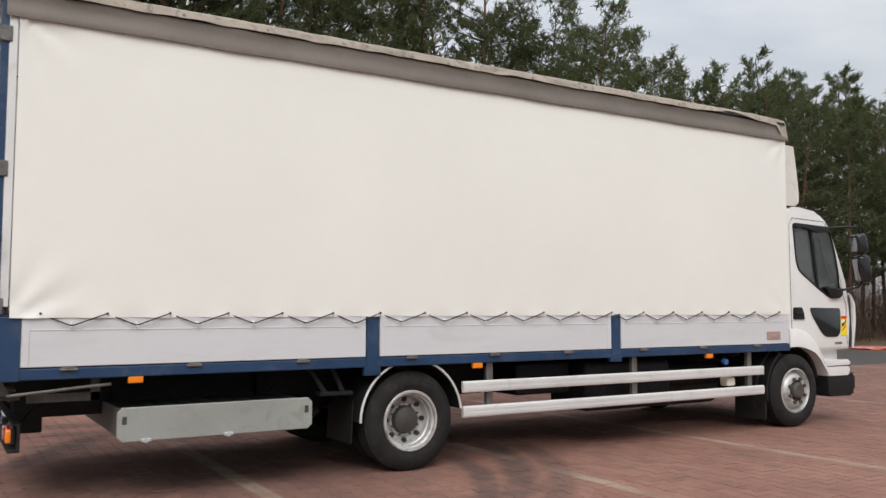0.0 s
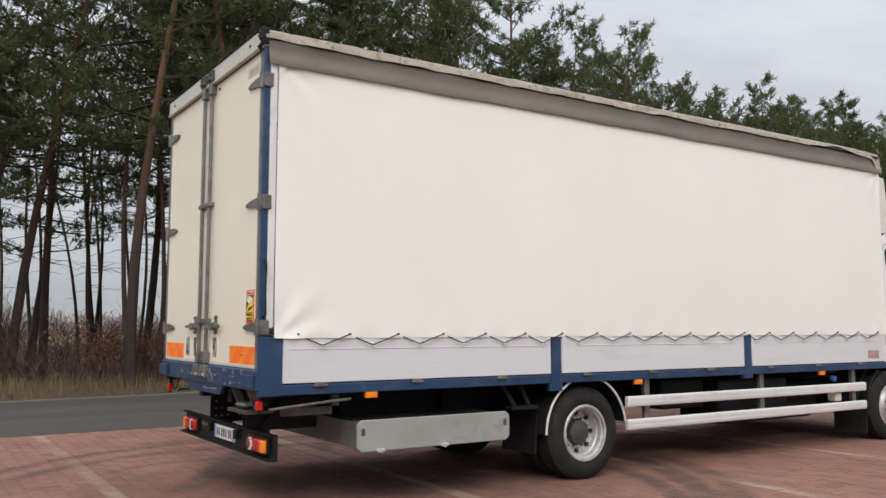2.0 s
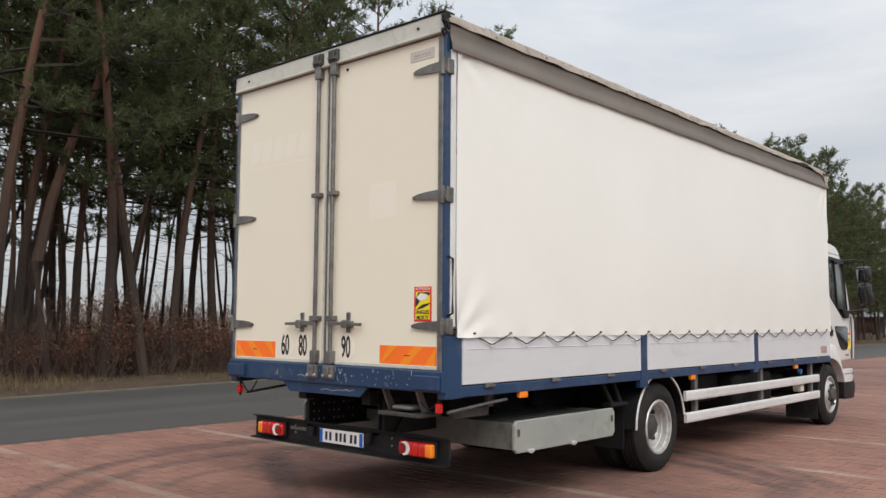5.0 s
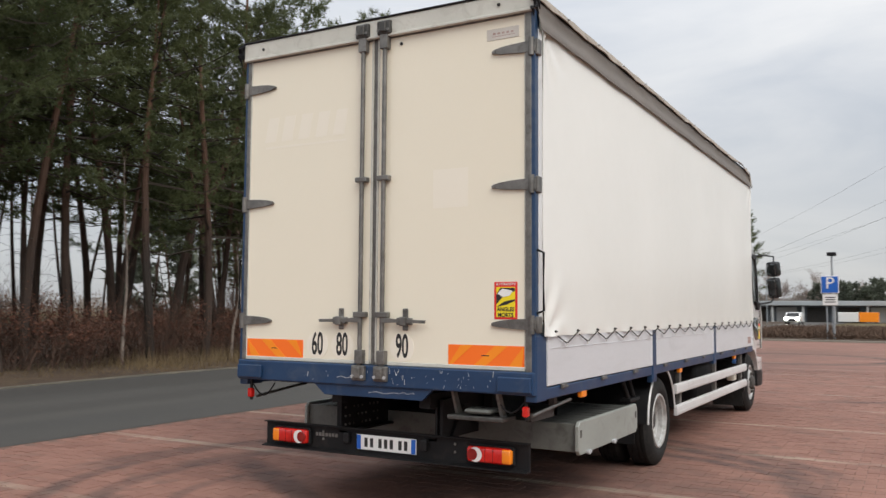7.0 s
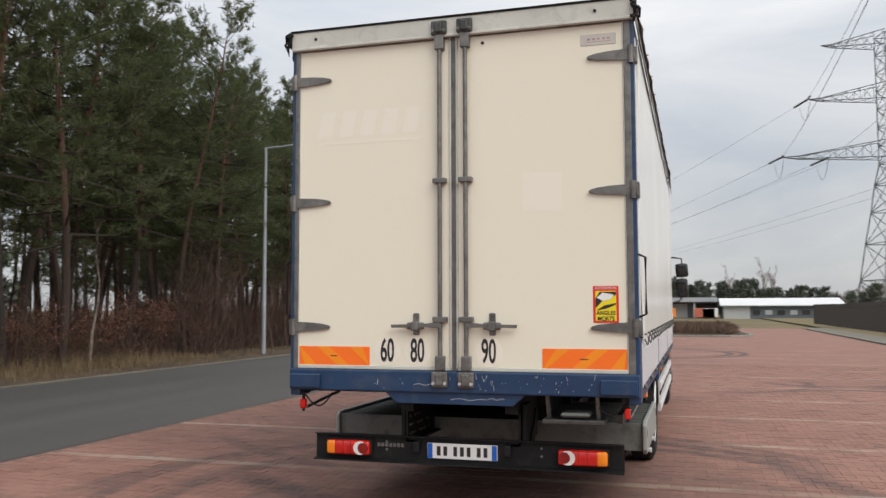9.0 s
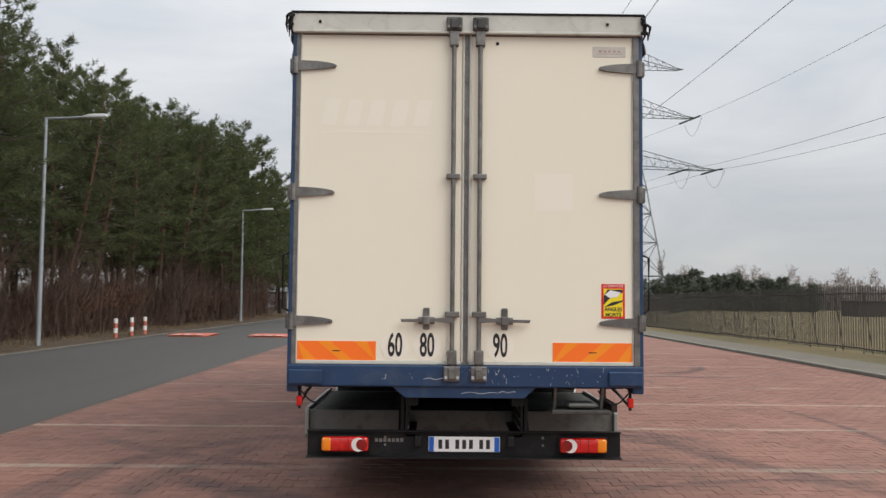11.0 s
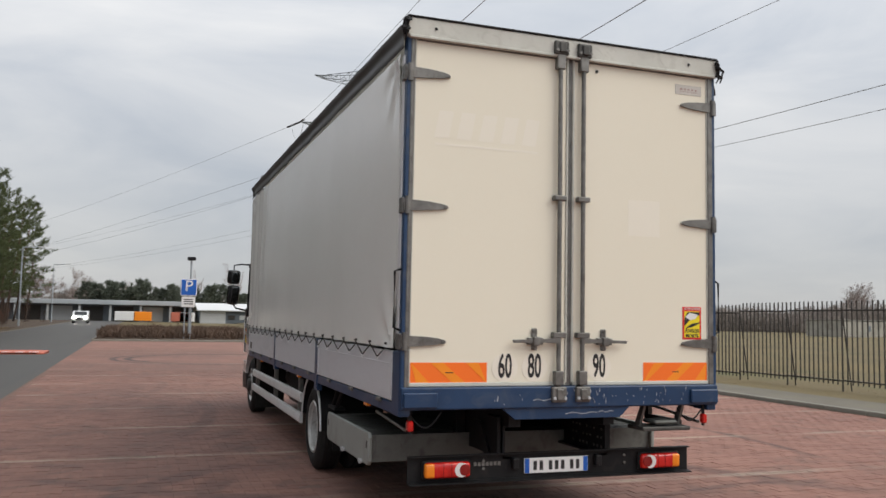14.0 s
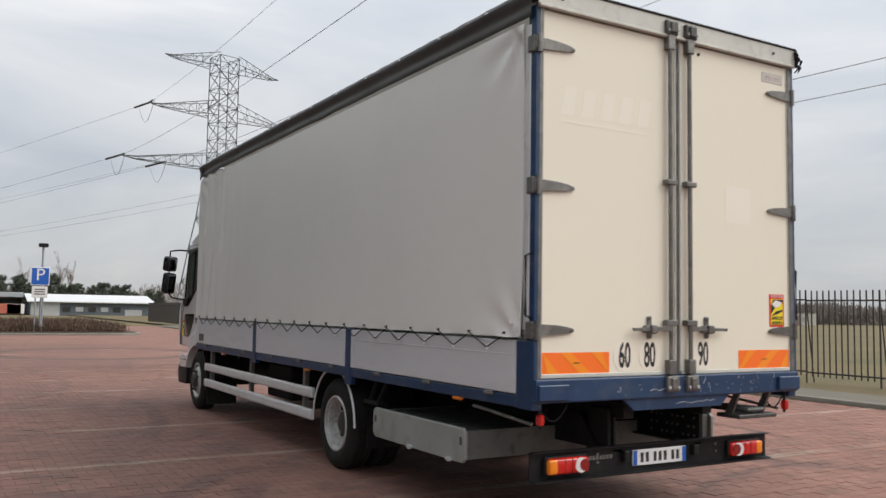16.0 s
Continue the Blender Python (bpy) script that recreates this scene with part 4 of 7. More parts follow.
# chassis
for side in (-1, 1):
    bm = slab(bmesh.new(), [(side * 0.36, 0.56), (side * 0.43, 0.56), (side * 0.43, 0.80), (side * 0.36, 0.80), (side * 0.36, 0.785), (side * 0.415, 0.785), (side * 0.415, 0.575), (side * 0.36, 0.575)], "x", 0.20, 8.9)
    rail = part("chassis_rail", bm, "black", truck, "black steel chassis rail")
    bm = bmesh.new()
    for i in range(9):
        for j in range(3):
            if (i + j) % 4 == 3:
                continue
            xb, zb = 0.25 + 0.055 * i, 0.615 + 0.065 * j
            rod(bm, (xb, side * 0.408, zb), (xb, side * 0.416, zb), 0.010, n=8)
    tagged(part("rail_bolts", bm, "galv", rail, "rows of bare bolt heads"), kind="stuff")
    bm = boxed(0.12, 0.62, side * 0.402, side * 0.410, 0.800, 0.925, bevel=0.002)
    end_plate = part("end_plate", bm, "black", truck, "black bolted end plate")
    bm = bmesh.new()
    for i in range(7):
        for j in range(2):
            rod(bm, (0.17 + 0.065 * i, side * 0.398, 0.828 + 0.055 * j), (0.17 + 0.065 * i, side * 0.404, 0.828 + 0.055 * j), 0.010, n=8)
    tagged(part("plate_bolts", bm, "galv", end_plate), kind="stuff")
    part("sub_frame", boxed(0.10, 8.1, side * 0.34, side * 0.43, 0.80, 0.905), "black", truck)
for x in (0.35, 0.95, 1.55, 2.15, 2.75, 3.35, 3.95, 4.55, 5.15, 5.75, 6.35, 6.95, 7.55, 8.1):
    part("cross_member", slab(bmesh.new(), [(x - 0.03, 0.905), (x + 0.03, 0.905), (x + 0.03, 0.985), (x - 0.03, 0.985)], "y", -1.2, 1.2), "black", truck)
for x in (2.45, 4.4, 6.2):
    part("frame_cross", boxed(x - 0.04, x + 0.04, -0.40, 0.40, 0.62, 0.77), "black", truck)
# propshaft, silencer, tanks under the floor
part("propshaft", rod(bmesh.new(), (3.2, 0, 0.52), (7.6, 0, 0.60), 0.055, n=12), "black", truck, "", True)
part("fuel_tank", boxed(5.3, 6.5, -1.10, -0.50, 0.36, 0.86, bevel=0.06, seg=4), "black", truck, "dark fuel tank behind the side guard", True)
bm = boxed(4.55, 5.22, -0.95, -0.48, 0.55, 0.86, bevel=0.03, seg=3)
part("battery_box", bm, "black", truck)
part("battery_box", boxed(4.9, 5.7, 0.50, 1.05, 0.46, 0.86, bevel=0.03, seg=3), "black", truck)
part("air_tank", rod(bmesh.new(), (6.7, -0.75, 0.66), (7.5, -0.75, 0.66), 0.14, n=20), "black", truck, "", True)
part("air_tank", rod(bmesh.new(), (6.0, 0.75, 0.66), (7.0, 0.75, 0.66), 0.14, n=20), "black", truck, "", True)
part("silencer", rod(bmesh.new(), (7.1, -0.35, 0.42), (7.9, -0.35, 0.42), 0.17, n=20), "rim_dark", truck, "", True)
part("gearbox", boxed(7.4, 8.3, -0.30, 0.30, 0.36, 0.85, bevel=0.08, seg=3), "rim_dark", truck, "", True)

# pallet box across the chassis with grey end flaps
bm = bmesh.new()
box(bm, 0.86, 2.26, -1.235, 1.235, 0.460, 0.476)
box(bm, 0.855, 0.872, -1.235, 1.235, 0.460, 0.665, 0.003)
box(bm, 2.248, 2.265, -1.235, 1.235, 0.460, 0.665, 0.003)
pallet = part("pallet_box", bm, "box_grimy", truck, "grey sheet-steel pallet box under the floor")
for k in range(9):
    part("top_slat", boxed(0.875 + 0.154 * k, 1.005 + 0.154 * k, -1.225, 1.225, 0.640, 0.658, bevel=0.003), "box_top", pallet)
part("box_lining", boxed(0.874, 2.246, -1.22, 1.22, 0.600, 0.606), "black", pallet)
for side in (-1, 1):
    pts = [(0.82, 0.475), (0.855, 0.440), (2.26, 0.440), (2.30, 0.475), (2.30, 0.650), (2.265, 0.686), (0.855, 0.686), (0.82, 0.650)]
    flap = part("box_flap", slab(bmesh.new(), pts, "y", side * 1.236, side * 1.268, 0.008), "box", pallet, "grey hinged flap")
    for x in (1.02, 1.62):
        bm = boxed(x - 0.035, x + 0.035, side * 1.262, side * 1.290, 0.436, 0.462, bevel=0.005)
        rod(bm, (x, side * 1.28, 0.43), (x, side * 1.28, 0.465), 0.012, n=8)
        part("box_latch", bm, "galv_pale", flap)
    for x in (0.87, 2.25):
        part("corner_slot", boxed(x - 0.018, x + 0.018, side * 1.262, side * 1.2705, 0.565, 0.625, bevel=0.004), "rim_dark", flap)
for x in (0.95, 2.12):
    for side in (-1, 1):
        part("box_hanger", boxed(x - 0.03, x + 0.03, side * 0.44, side * 0.52, 0.60, 0.92), "black", truck)


# wheels
def wheel(x, y_out, side, dual):
    r, rr = 0.428, 0.260
    tw = 0.255
    y = lambda d: side * (y_out - d)
    w_ = thing("wheel", "", "")
    w_.parent = truck
    tagged(w_, "truck wheel with black tyre and silver steel rim")
    for k in range(2 if dual else 1):
        o = k * 0.30
        prof = [(rr, o + 0.022), (rr + 0.03, o + 0.004), (rr + 0.075, o), (r - 0.055, o + 0.012), (r - 0.018, o + 0.030), (r - 0.004, o + 0.05)]
        for g in range(4):
            a, b = o + 0.05 + g * 0.046, o + 0.05 + g * 0.046
            prof += [(r, a + 0.002), (r, a + 0.034), (r - 0.012, a + 0.037), (r - 0.012, a + 0.043)]
        prof += [(r - 0.018, o + tw - 0.026), (r - 0.055, o + tw - 0.012), (rr + 0.075, o + tw), (rr, o + tw - 0.02)]
        part("tyre", lathe(bmesh.new(), [(p, side * -h + side * y_out) for p, h in prof], (x, 0, r), n=56, closed=True), "rubber", w_, "", True)
    # rim: a deep dish on the driven axle, a domed disc in front
    if dual:
        prof = [(rr + 0.004, 0.018), (rr - 0.004, 0.008), (rr - 0.020, 0.010), (rr - 0.024, 0.034), (rr - 0.038, 0.042), (rr - 0.042, 0.090), (rr - 0.052, 0.098), (rr - 0.056, 0.130), (rr - 0.072, 0.150), (0.155, 0.156), (0.142, 0.140), (0.125, 0.140)]
    else:
        prof = [(rr + 0.004, 0.018), (rr - 0.012, 0.012), (rr - 0.024, 0.03), (rr - 0.034, 0.075), (rr - 0.042, 0.078), (rr - 0.052, 0.050), (0.175, 0.010), (0.150, 0.002), (0.125, 0.002)]
    rim = part("rim", thicken(lathe(bmesh.new(), [(p, side * (y_out - h)) for p, h in prof], (x, 0, r), n=56, capped=False), 0.004), "rim", w_, "silver steel rim with worn paint", True)
    for k in range(10 if not dual else 8):
        a = 2 * math.pi * k / (10 if not dual else 8)
        rad = 0.176 if dual else 0.205
        d = 0.152 if dual else 0.030
        c = Vector((x + rad * math.cos(a), y(d), r + rad * math.sin(a)))
        if dual:
            part("vent_hole", rod(bmesh.new(), c + Vector((0, side * 0.022, 0)), c - Vector((0, side * 0.03, 0)), 0.021, n=14), "ink", rim)
    hub_d = 0.075 if dual else -0.045
    wide = 1.14 if dual else 1.0
    prof = [(0.0, hub_d), (0.075 * wide, hub_d), (0.098 * wide, hub_d + 0.02), (0.105 * wide, hub_d + 0.06), (0.12, 0.16 if dual else 0.01), (0.0, 0.22)]
    part("hub", lathe(bmesh.new(), [(p, side * (y_out - h)) for p, h in prof], (x, 0, r), n=32), "rim_dark", w_, "greasy hub", True)
    for k in range(8):
        a = 2 * math.pi * (k + 0.5) / 8
        c = Vector((x + (0.134 if dual else 0.142) * math.cos(a), y(0.145 if dual else 0.004), r + (0.134 if dual else 0.142) * math.sin(a)))
        part("wheel_nut", rod(bmesh.new(), c, c + Vector((0, side * 0.025, 0)), 0.010 if dual else 0.022, n=6), "rim_dark", rim)
    return w_


X_REAR, X_FRONT = 3.235, 8.46
for side in (-1, 1):
    wheel(X_REAR, 1.225, side, True)
    wheel(X_FRONT, 1.215, side, False)
part("rear_axle", rod(bmesh.new(), (X_REAR, -0.95, 0.435), (X_REAR, 0.95, 0.435), 0.075, n=14), "rim_dark", truck, "", True)
part("differential", lathe(bmesh.new(), [(0.0, -0.2), (0.12, -0.17), (0.19, -0.06), (0.19, 0.06), (0.12, 0.17), (0.0, 0.2)], (X_REAR, 0, 0.435), n=24), "rim_dark", truck, "", True)
part("front_axle", rod(bmesh.new(), (X_FRONT, -1.0, 0.40), (X_FRONT, 1.0, 0.40), 0.06, n=12), "rim_dark", truck, "", True)
for side in (-1, 1):
    bm = bmesh.new()
    for k in range(5):
        pipe(bm, [(2.45 + 0.05 * k, side * 0.52, 0.62 - 0.02 * k), (3.2, side * 0.52, 0.50 - 0.018 * k), (3.95 - 0.05 * k, side * 0.52, 0.62 - 0.02 * k)], 0.014, 6)
    part("leaf_spring", bm, "black", truck)
    # mudguard over the driven wheels
    arc = [math.pi * k / 24 for k in range(1, 25)]
    outer = [(X_REAR + 0.500 * math.cos(a), 0.445 + 0.510 * math.sin(a)) for a in arc]
    inner = [(X_REAR + 0.486 * math.cos(a), 0.445 + 0.496 * math.sin(a)) for a in arc]
    guard = part("mudguard", slab(bmesh.new(), outer + inner[::-1], "y", side * 0.60, side * 1.235), "plastic", truck, "black mudguard with pale edge trim", True)
    pts = [(X_REAR + 0.495 * math.cos(a), side * 1.238, 0.445 + 0.505 * math.sin(a)) for a in arc]
    part("edge_trim", pipe(bmesh.new(), pts, 0.011, 8), "rail", guard, "", True)
    bm = bmesh.new()
    pipe(bm, [(2.28, side * 1.10, 0.985), (2.46, side * 1.14, 0.70)], 0.022, 8)
    pipe(bm, [(2.50, side * 1.10, 0.985), (2.62, side * 1.14, 0.70)], 0.022, 8)
    box(bm, 2.40, 2.70, side * 1.08, side * 1.18, 0.675, 0.71, 0.006)
    part("guard_bracket", bm, "black", truck)
    part("mud_flap", slab(bmesh.new(), [(2.722, 0.62), (2.738, 0.62), (2.718, 0.26), (2.702, 0.26)], "y", side * 0.62, side * 1.12, 0.004), "black", guard, "black rubber mud flap")
    # side guard: two aluminium rails on three struts
    sg = thing("side_guard", "", "")
    sg.parent = truck
    tagged(sg, "side guard of two silver aluminium rails")
    for zc in ((0.695, 0.475) if side < 0 else (0.672, 0.452)):
        bm = slab(bmesh.new(), [(side * 1.225, zc - 0.050), (side * 1.255, zc - 0.050), (side * 1.262, zc - 0.036), (side * 1.262, zc + 0.036), (side * 1.255, zc + 0.050), (side * 1.225, zc + 0.050)], "x", 3.74, 7.82, 0.003)
        box(bm, 3.745, 7.815, side * 1.2615, side * 1.2655, zc - 0.020, zc - 0.014)
        box(bm, 3.745, 7.815, side * 1.2615, side * 1.2655, zc + 0.014, zc + 0.020)
        part("guard_rail", bm, "rail", sg)
    for x in (4.05, 5.85, 7.62):
        part("guard_strut", boxed(x - 0.035, x + 0.035, side * 1.175, side * 1.225, 0.44, 0.91, bevel=0.005), "galv", sg)
    # marker lamps
    for x in (0.94, 3.89, 6.92):
        lampm = part("marker_lamp", boxed(x - 0.052, x + 0.052, side * 1.235, side * 1.272, 0.858 + 0.012 * (side + 1), 0.912 + 0.012 * (side + 1), bevel=0.008, seg=2), "amber_lens", truck, "orange side marker lamp")
        part("lamp_bracket", boxed(x - 0.03, x + 0.03, side * 1.20, side * 1.236, 0.87, 0.915), "black", lampm)

part("air_coupling", rod(bmesh.new(), (7.245, -1.17, 0.81), (7.248, -1.215, 0.802), 0.034, n=16), "hose_blue", truck, "blue air coupling", True)
part("air_hose", pipe(bmesh.new(), [(7.245, -1.17, 0.81), (7.20, -1.08, 0.84), (7.1, -0.9, 0.80)], 0.012, 6), "black", truck)
part("fluid_bottle", boxed(7.28, 7.42, -1.19, -1.08, 0.53, 0.63, bevel=0.02, seg=2), "sticker", truck, "small white fluid bottle", True)

# underrun bar with tail lamps and the blank number plate
bm = slab(bmesh.new(), [(0.215, 0.605), (0.165, 0.605), (0.165, 0.598), (0.200, 0.598), (0.200, 0.427), (0.140, 0.418), (0.140, 0.411), (0.215, 0.411)], "y", -1.15, 1.15)
bumper = part("underrun_bar", bm, "black", truck, "black steel underrun bar")
for side in (-1, 1):
    part("bar_bracket", boxed(0.215, 0.42, side * 0.44, side * 0.47, 0.45, 0.86, bevel=0.004), "black", bumper)
    part("bar_strut", slab(bmesh.new(), [(0.21, 0.46), (0.32, 0.46), (0.62, 0.80), (0.50, 0.80)], "y", side * 0.475, side * 0.49), "black", bumper)
    y0, y1 = side * 0.70, side * 1.04
    lamp = part("tail_lamp", boxed(0.135, 0.20, y0, y1, 0.455, 0.563, bevel=0.022, seg=3), "red_lens", bumper, "red, white and amber tail lamp", True)
    part("lamp_back", boxed(0.165, 0.2, y0 - side * 0.012, y1 + side * 0.012, 0.447, 0.571, bevel=0.01), "plastic", lamp)
    part("turn_lens", boxed(0.133, 0.19, side * 0.965, side * 1.041, 0.459, 0.559, bevel=0.016, seg=3), "amber_lens", lamp, "amber turn signal lens", True)
    ring = [(side * 0.772 + 0.050 * math.cos(a), 0.509 + 0.050 * math.sin(a)) for a in (2 * math.pi * k / 28 for k in range(28))]
    part("reverse_lens", slab(bmesh.new(), ring, "x", 0.1315, 0.150), "white_lens", lamp, "white reversing lens")
    eye = [(side * 0.748 + 0.040 * math.cos(a), 0.509 + 0.040 * math.sin(a)) for a in (2 * math.pi * k / 24 for k in range(24))]
    part("fog_lens", slab(bmesh.new(), eye, "x", 0.129, 0.148, 0.003), "red_dark_lens", lamp, "dark red fog lamp lens")
    for yy in (0.845, 0.905):
        part("lens_rib", boxed(0.1325, 0.15, side * yy - 0.002, side * yy + 0.002, 0.462, 0.556), "red_dark_lens", lamp)
    part("bolt", rod(bmesh.new(), (0.192, side * 0.58, 0.50), (0.2, side * 0.58, 0.50), 0.010, n=8), "galv", bumper)
    part("bolt", rod(bmesh.new(), (0.192, side * 0.58, 0.555), (0.2, side * 0.58, 0.555), 0.010, n=8), "galv", bumper)
    part("plate_light", boxed(0.155, 0.20, side * 0.315, side * 0.365, 0.49, 0.57, bevel=0.01, seg=2), "plastic", bumper)
numberp = part("number_plate", boxed(0.188, 0.199, -0.262, 0.262, 0.452, 0.562, bevel=0.003), "plate", bumper, "white number plate with blank bars")
for side in (-1, 1):
    part("plate_band", boxed(0.1865, 0.19, side * 0.222, side * 0.258, 0.455, 0.559), "plate_blue", numberp)
for y in (0.175, 0.125, 0.050, 0.0, -0.050, -0.125, -0.175):
    part("plate_bar", boxed(0.1868, 0.19, y - 0.014, y + 0.014, 0.474, 0.541), "ink", numberp)
bm = bmesh.new()
for k in range(7):
    box(bm, 0.1965, 0.2, 0.655 - k * 0.031, 0.655 - k * 0.031 - 0.022, 0.520, 0.546)
part("badge_bars", bm, "galv", bumper, "pale maker's mark")

# folding steps and small lamps under the sill
step = thing("rear_step", "", "")
step.parent = truck
tagged(step, "galvanised fold-down rear step")
for y in (-0.66, -1.00):
    part("step_arm", slab(bmesh.new(), [(0.02, 0.945), (0.07, 0.945), (0.16, 0.78), (0.10, 0.76)], "y", y, y + 0.02), "galv", step)
part("step_tread", boxed(0.00, 0.22, -1.04, -0.62, 0.755, 0.785, bevel=0.006), "galv_dark", step)
part("step_tread", boxed(0.02, 0.20, -0.94, -0.74, 0.80, 0.83, bevel=0.012), "box_grimy", step)
for side in (-1, 1):
    drop_l = part("outline_lamp", boxed(0.02, 0.07, side * 1.17, side * 1.21, 0.80, 0.87, bevel=0.008), "red_lens", truck, "small red outline lamp on a stalk")
    part("lamp_stalk", pipe(bmesh.new(), [(0.05, side * 1.19, 0.945), (0.05, side * 1.19, 0.86), (0.05, side * 1.19, 0.78)], 0.012, 6), "plastic", drop_l)
    pts = [(0.06, side * (1.18 - 0.22 * t), 0.90 - 0.09 * math.sin(math.pi * t) + 0.02 * t) for t in (k / 10 for k in range(11))]
    part("cable", pipe(bmesh.new(), pts, 0.006, 5), "plastic", drop_l)
    pipe_bm = pipe(bmesh.new(), [(0.12, side * 1.20, 0.80), (0.62, side * 1.22, 0.845), (0.78, side * 1.22, 0.855)], 0.012, 6)
    part("flap_bar", pipe_bm, "galv", truck)
    if side < 0:
        part("frame_arm", boxed(0.25, 0.72, side * 1.10, side * 1.14, 0.74, 0.80), "galv_dark", truck)
        part("frame_arm", boxed(0.66, 0.72, side * 1.10, side * 1.14, 0.74, 0.92), "galv_dark", truck)


# ---- the cab ----
M["deflector"] = surface("weathered_deflector", (0.62, 0.60, 0.55), (0.74, 0.72, 0.67), rough=0.45, big=3, fine=40, bump=0.08, stain=(0.45, 0.42, 0.37), stain_amount=0.4)
M["lining"] = surface("cab_lining", (0.05, 0.052, 0.055), (0.09, 0.092, 0.096), rough=0.85, big=4, fine=60, bump=0.2)
cab = thing("cab", "", "")
cab.parent = truck
tagged(cab, "white truck cab with dark windows")
CW = 1.185


def arch(cx, cz, r, a0, a1, n=14):
    return [(cx + r * math.cos(radians(a0 + (a1 - a0) * k / n)), cz + r * math.sin(radians(a0 + (a1 - a0) * k / n))) for k in range(n + 1)]


def rounded(pts, r, n=4):
    """A polygon with its corners rounded off."""
    out = []
    m = len(pts)
    for i in range(m):
        p, a, b = Vector(pts[i]), Vector(pts[i - 1]), Vector(pts[(i + 1) % m])
        da, db = a - p, b - p
        ra, rb = min(r, da.length * 0.45), min(r, db.length * 0.45)
        s, e = p + da.normalized() * ra, p + db.normalized() * rb
        for k in range(n + 1):
            t = k / n
            q = s * (1 - t) ** 2 + p * 2 * t * (1 - t) + e * t ** 2
            out.append((q.x, q.y))
    return out


def carve(ob, cutters):
    """Cut openings into a mesh for good."""
    for bm in cutters:
        tool = bpy.data.objects.new("tool", finish(bm, "tool", "white"))
        scene.collection.objects.link(tool)
        md = ob.modifiers.new("cut", "BOOLEAN")
        md.operation, md.solver, md.object = "DIFFERENCE", "EXACT", tool
        me = bpy.data.meshes.new_from_object(ob.evaluated_get(bpy.context.evaluated_depsgraph_get()))
        ob.modifiers.clear()
        old = ob.data
        ob.data = me
        bpy.data.meshes.remove(old)
        bpy.data.objects.remove(tool)
    ob.data.name = ob.name
    ob.data.shade_smooth()
    ob.data.set_sharp_from_angle(angle=radians(35))


SIDE = [(8.37, 1.10), (8.37, 2.55), (8.41, 2.612), (8.52, 2.628), (8.66, 2.626), (8.93, 2.595), (9.09, 2.555), (9.18, 2.49), (9.225, 2.40), (9.414, 2.0), (9.534, 1.712), (9.585, 1.55), (9.60, 1.30), (9.595, 0.885), (8.97, 0.885), (8.86, 1.0), (8.66, 1.10)]
HOLD = [(8.42, 1.20), (8.42, 2.53), (8.60, 2.575), (8.92, 2.545), (9.07, 2.50), (9.17, 2.39), (9.36, 1.98), (9.48, 1.70), (9.53, 1.53), (9.545, 0.96), (9.0, 0.96), (8.88, 1.08)]
WINDOW = rounded([(8.513, 2.425), (9.19, 2.405), (9.235, 2.34), (9.31, 2.13), (9.372, 1.875), (9.385, 1.69), (9.425, 1.61), (9.365, 1.535), (9.195, 1.535), (8.958, 1.657), (8.61, 1.857), (8.562, 1.969)], 0.05)
body = part("cab_body", slab(bmesh.new(), SIDE, "y", -CW, CW, 0.045, 3), "white", cab, "", True)
carve(body, [slab(bmesh.new(), HOLD, "y", -CW + 0.045, CW - 0.045), slab(bmesh.new(), WINDOW, "y", -2, 2),
             boxed(9.10, 9.70, -1.02, 1.02, 1.64, 2.40)])
part("cab_floor", boxed(8.44, 9.50, -1.13, 1.13, 1.205, 1.24), "lining", cab)
part("headlining", boxed(8.44, 9.05, -1.12, 1.12, 2.47, 2.49), "lining", cab)
part("rear_lining", boxed(8.425, 8.44, -1.13, 1.13, 1.24, 2.5), "lining", cab)
part("dashboard", slab(bmesh.new(), [(9.18, 1.24), (9.50, 1.24), (9.46, 1.68), (9.36, 1.72), (9.22, 1.66)], "y", -1.12, 1.12, 0.03, 3), "plastic", cab, "", True)
for y in (-0.62, 0.62):
    seat = part("driver_seat", boxed(8.52, 8.98, y - 0.25, y + 0.25, 1.42, 1.56, bevel=0.05, seg=3), "lining", cab, "dark cloth cab seat", True)
    bm = slab(bmesh.new(), [(8.50, 1.55), (8.62, 1.55), (8.56, 2.15), (8.46, 2.15)], "y", y - 0.23, y + 0.23, 0.035, 3)
    part("seat_back", bm, "lining", seat, "", True)
    part("headrest", boxed(8.47, 8.57, y - 0.14, y + 0.14, 2.17, 2.35, bevel=0.035, seg=3), "lining", seat, "", True)
    part("seat_base", boxed(8.56, 8.92, y - 0.18, y + 0.18, 1.235, 1.43), "plastic", seat)
part("steering_wheel", pipe(bmesh.new(), [(9.12 + 0.12 * math.cos(a), 0.62 + 0.22 * math.sin(a), 1.80 + 0.18 * math.cos(a)) for a in (2 * math.pi * k / 24 for k in range(25))], 0.014, 6), "plastic", cab, "", True)
part("step_well", boxed(9.06, 9.50, -1.06, 1.06, 0.70, 0.90, bevel=0.01), "white", cab)
part("front_bumper", slab(bmesh.new(), rounded([(9.10, 0.32), (9.57, 0.315), (9.625, 0.36), (9.632, 0.57), (9.60, 0.60), (9.09, 0.585)], 0.04), "y", -1.20, 1.20, 0.03, 3), "plastic", cab, "dark grey front bumper", True)
part("bumper_cap", slab(bmesh.new(), rounded([(9.095, 0.574), (9.50, 0.570), (9.53, 0.60), (9.515, 0.682), (9.074, 0.684)], 0.02), "y", -1.208, 1.208, 0.02, 3), "white", cab, "", True)
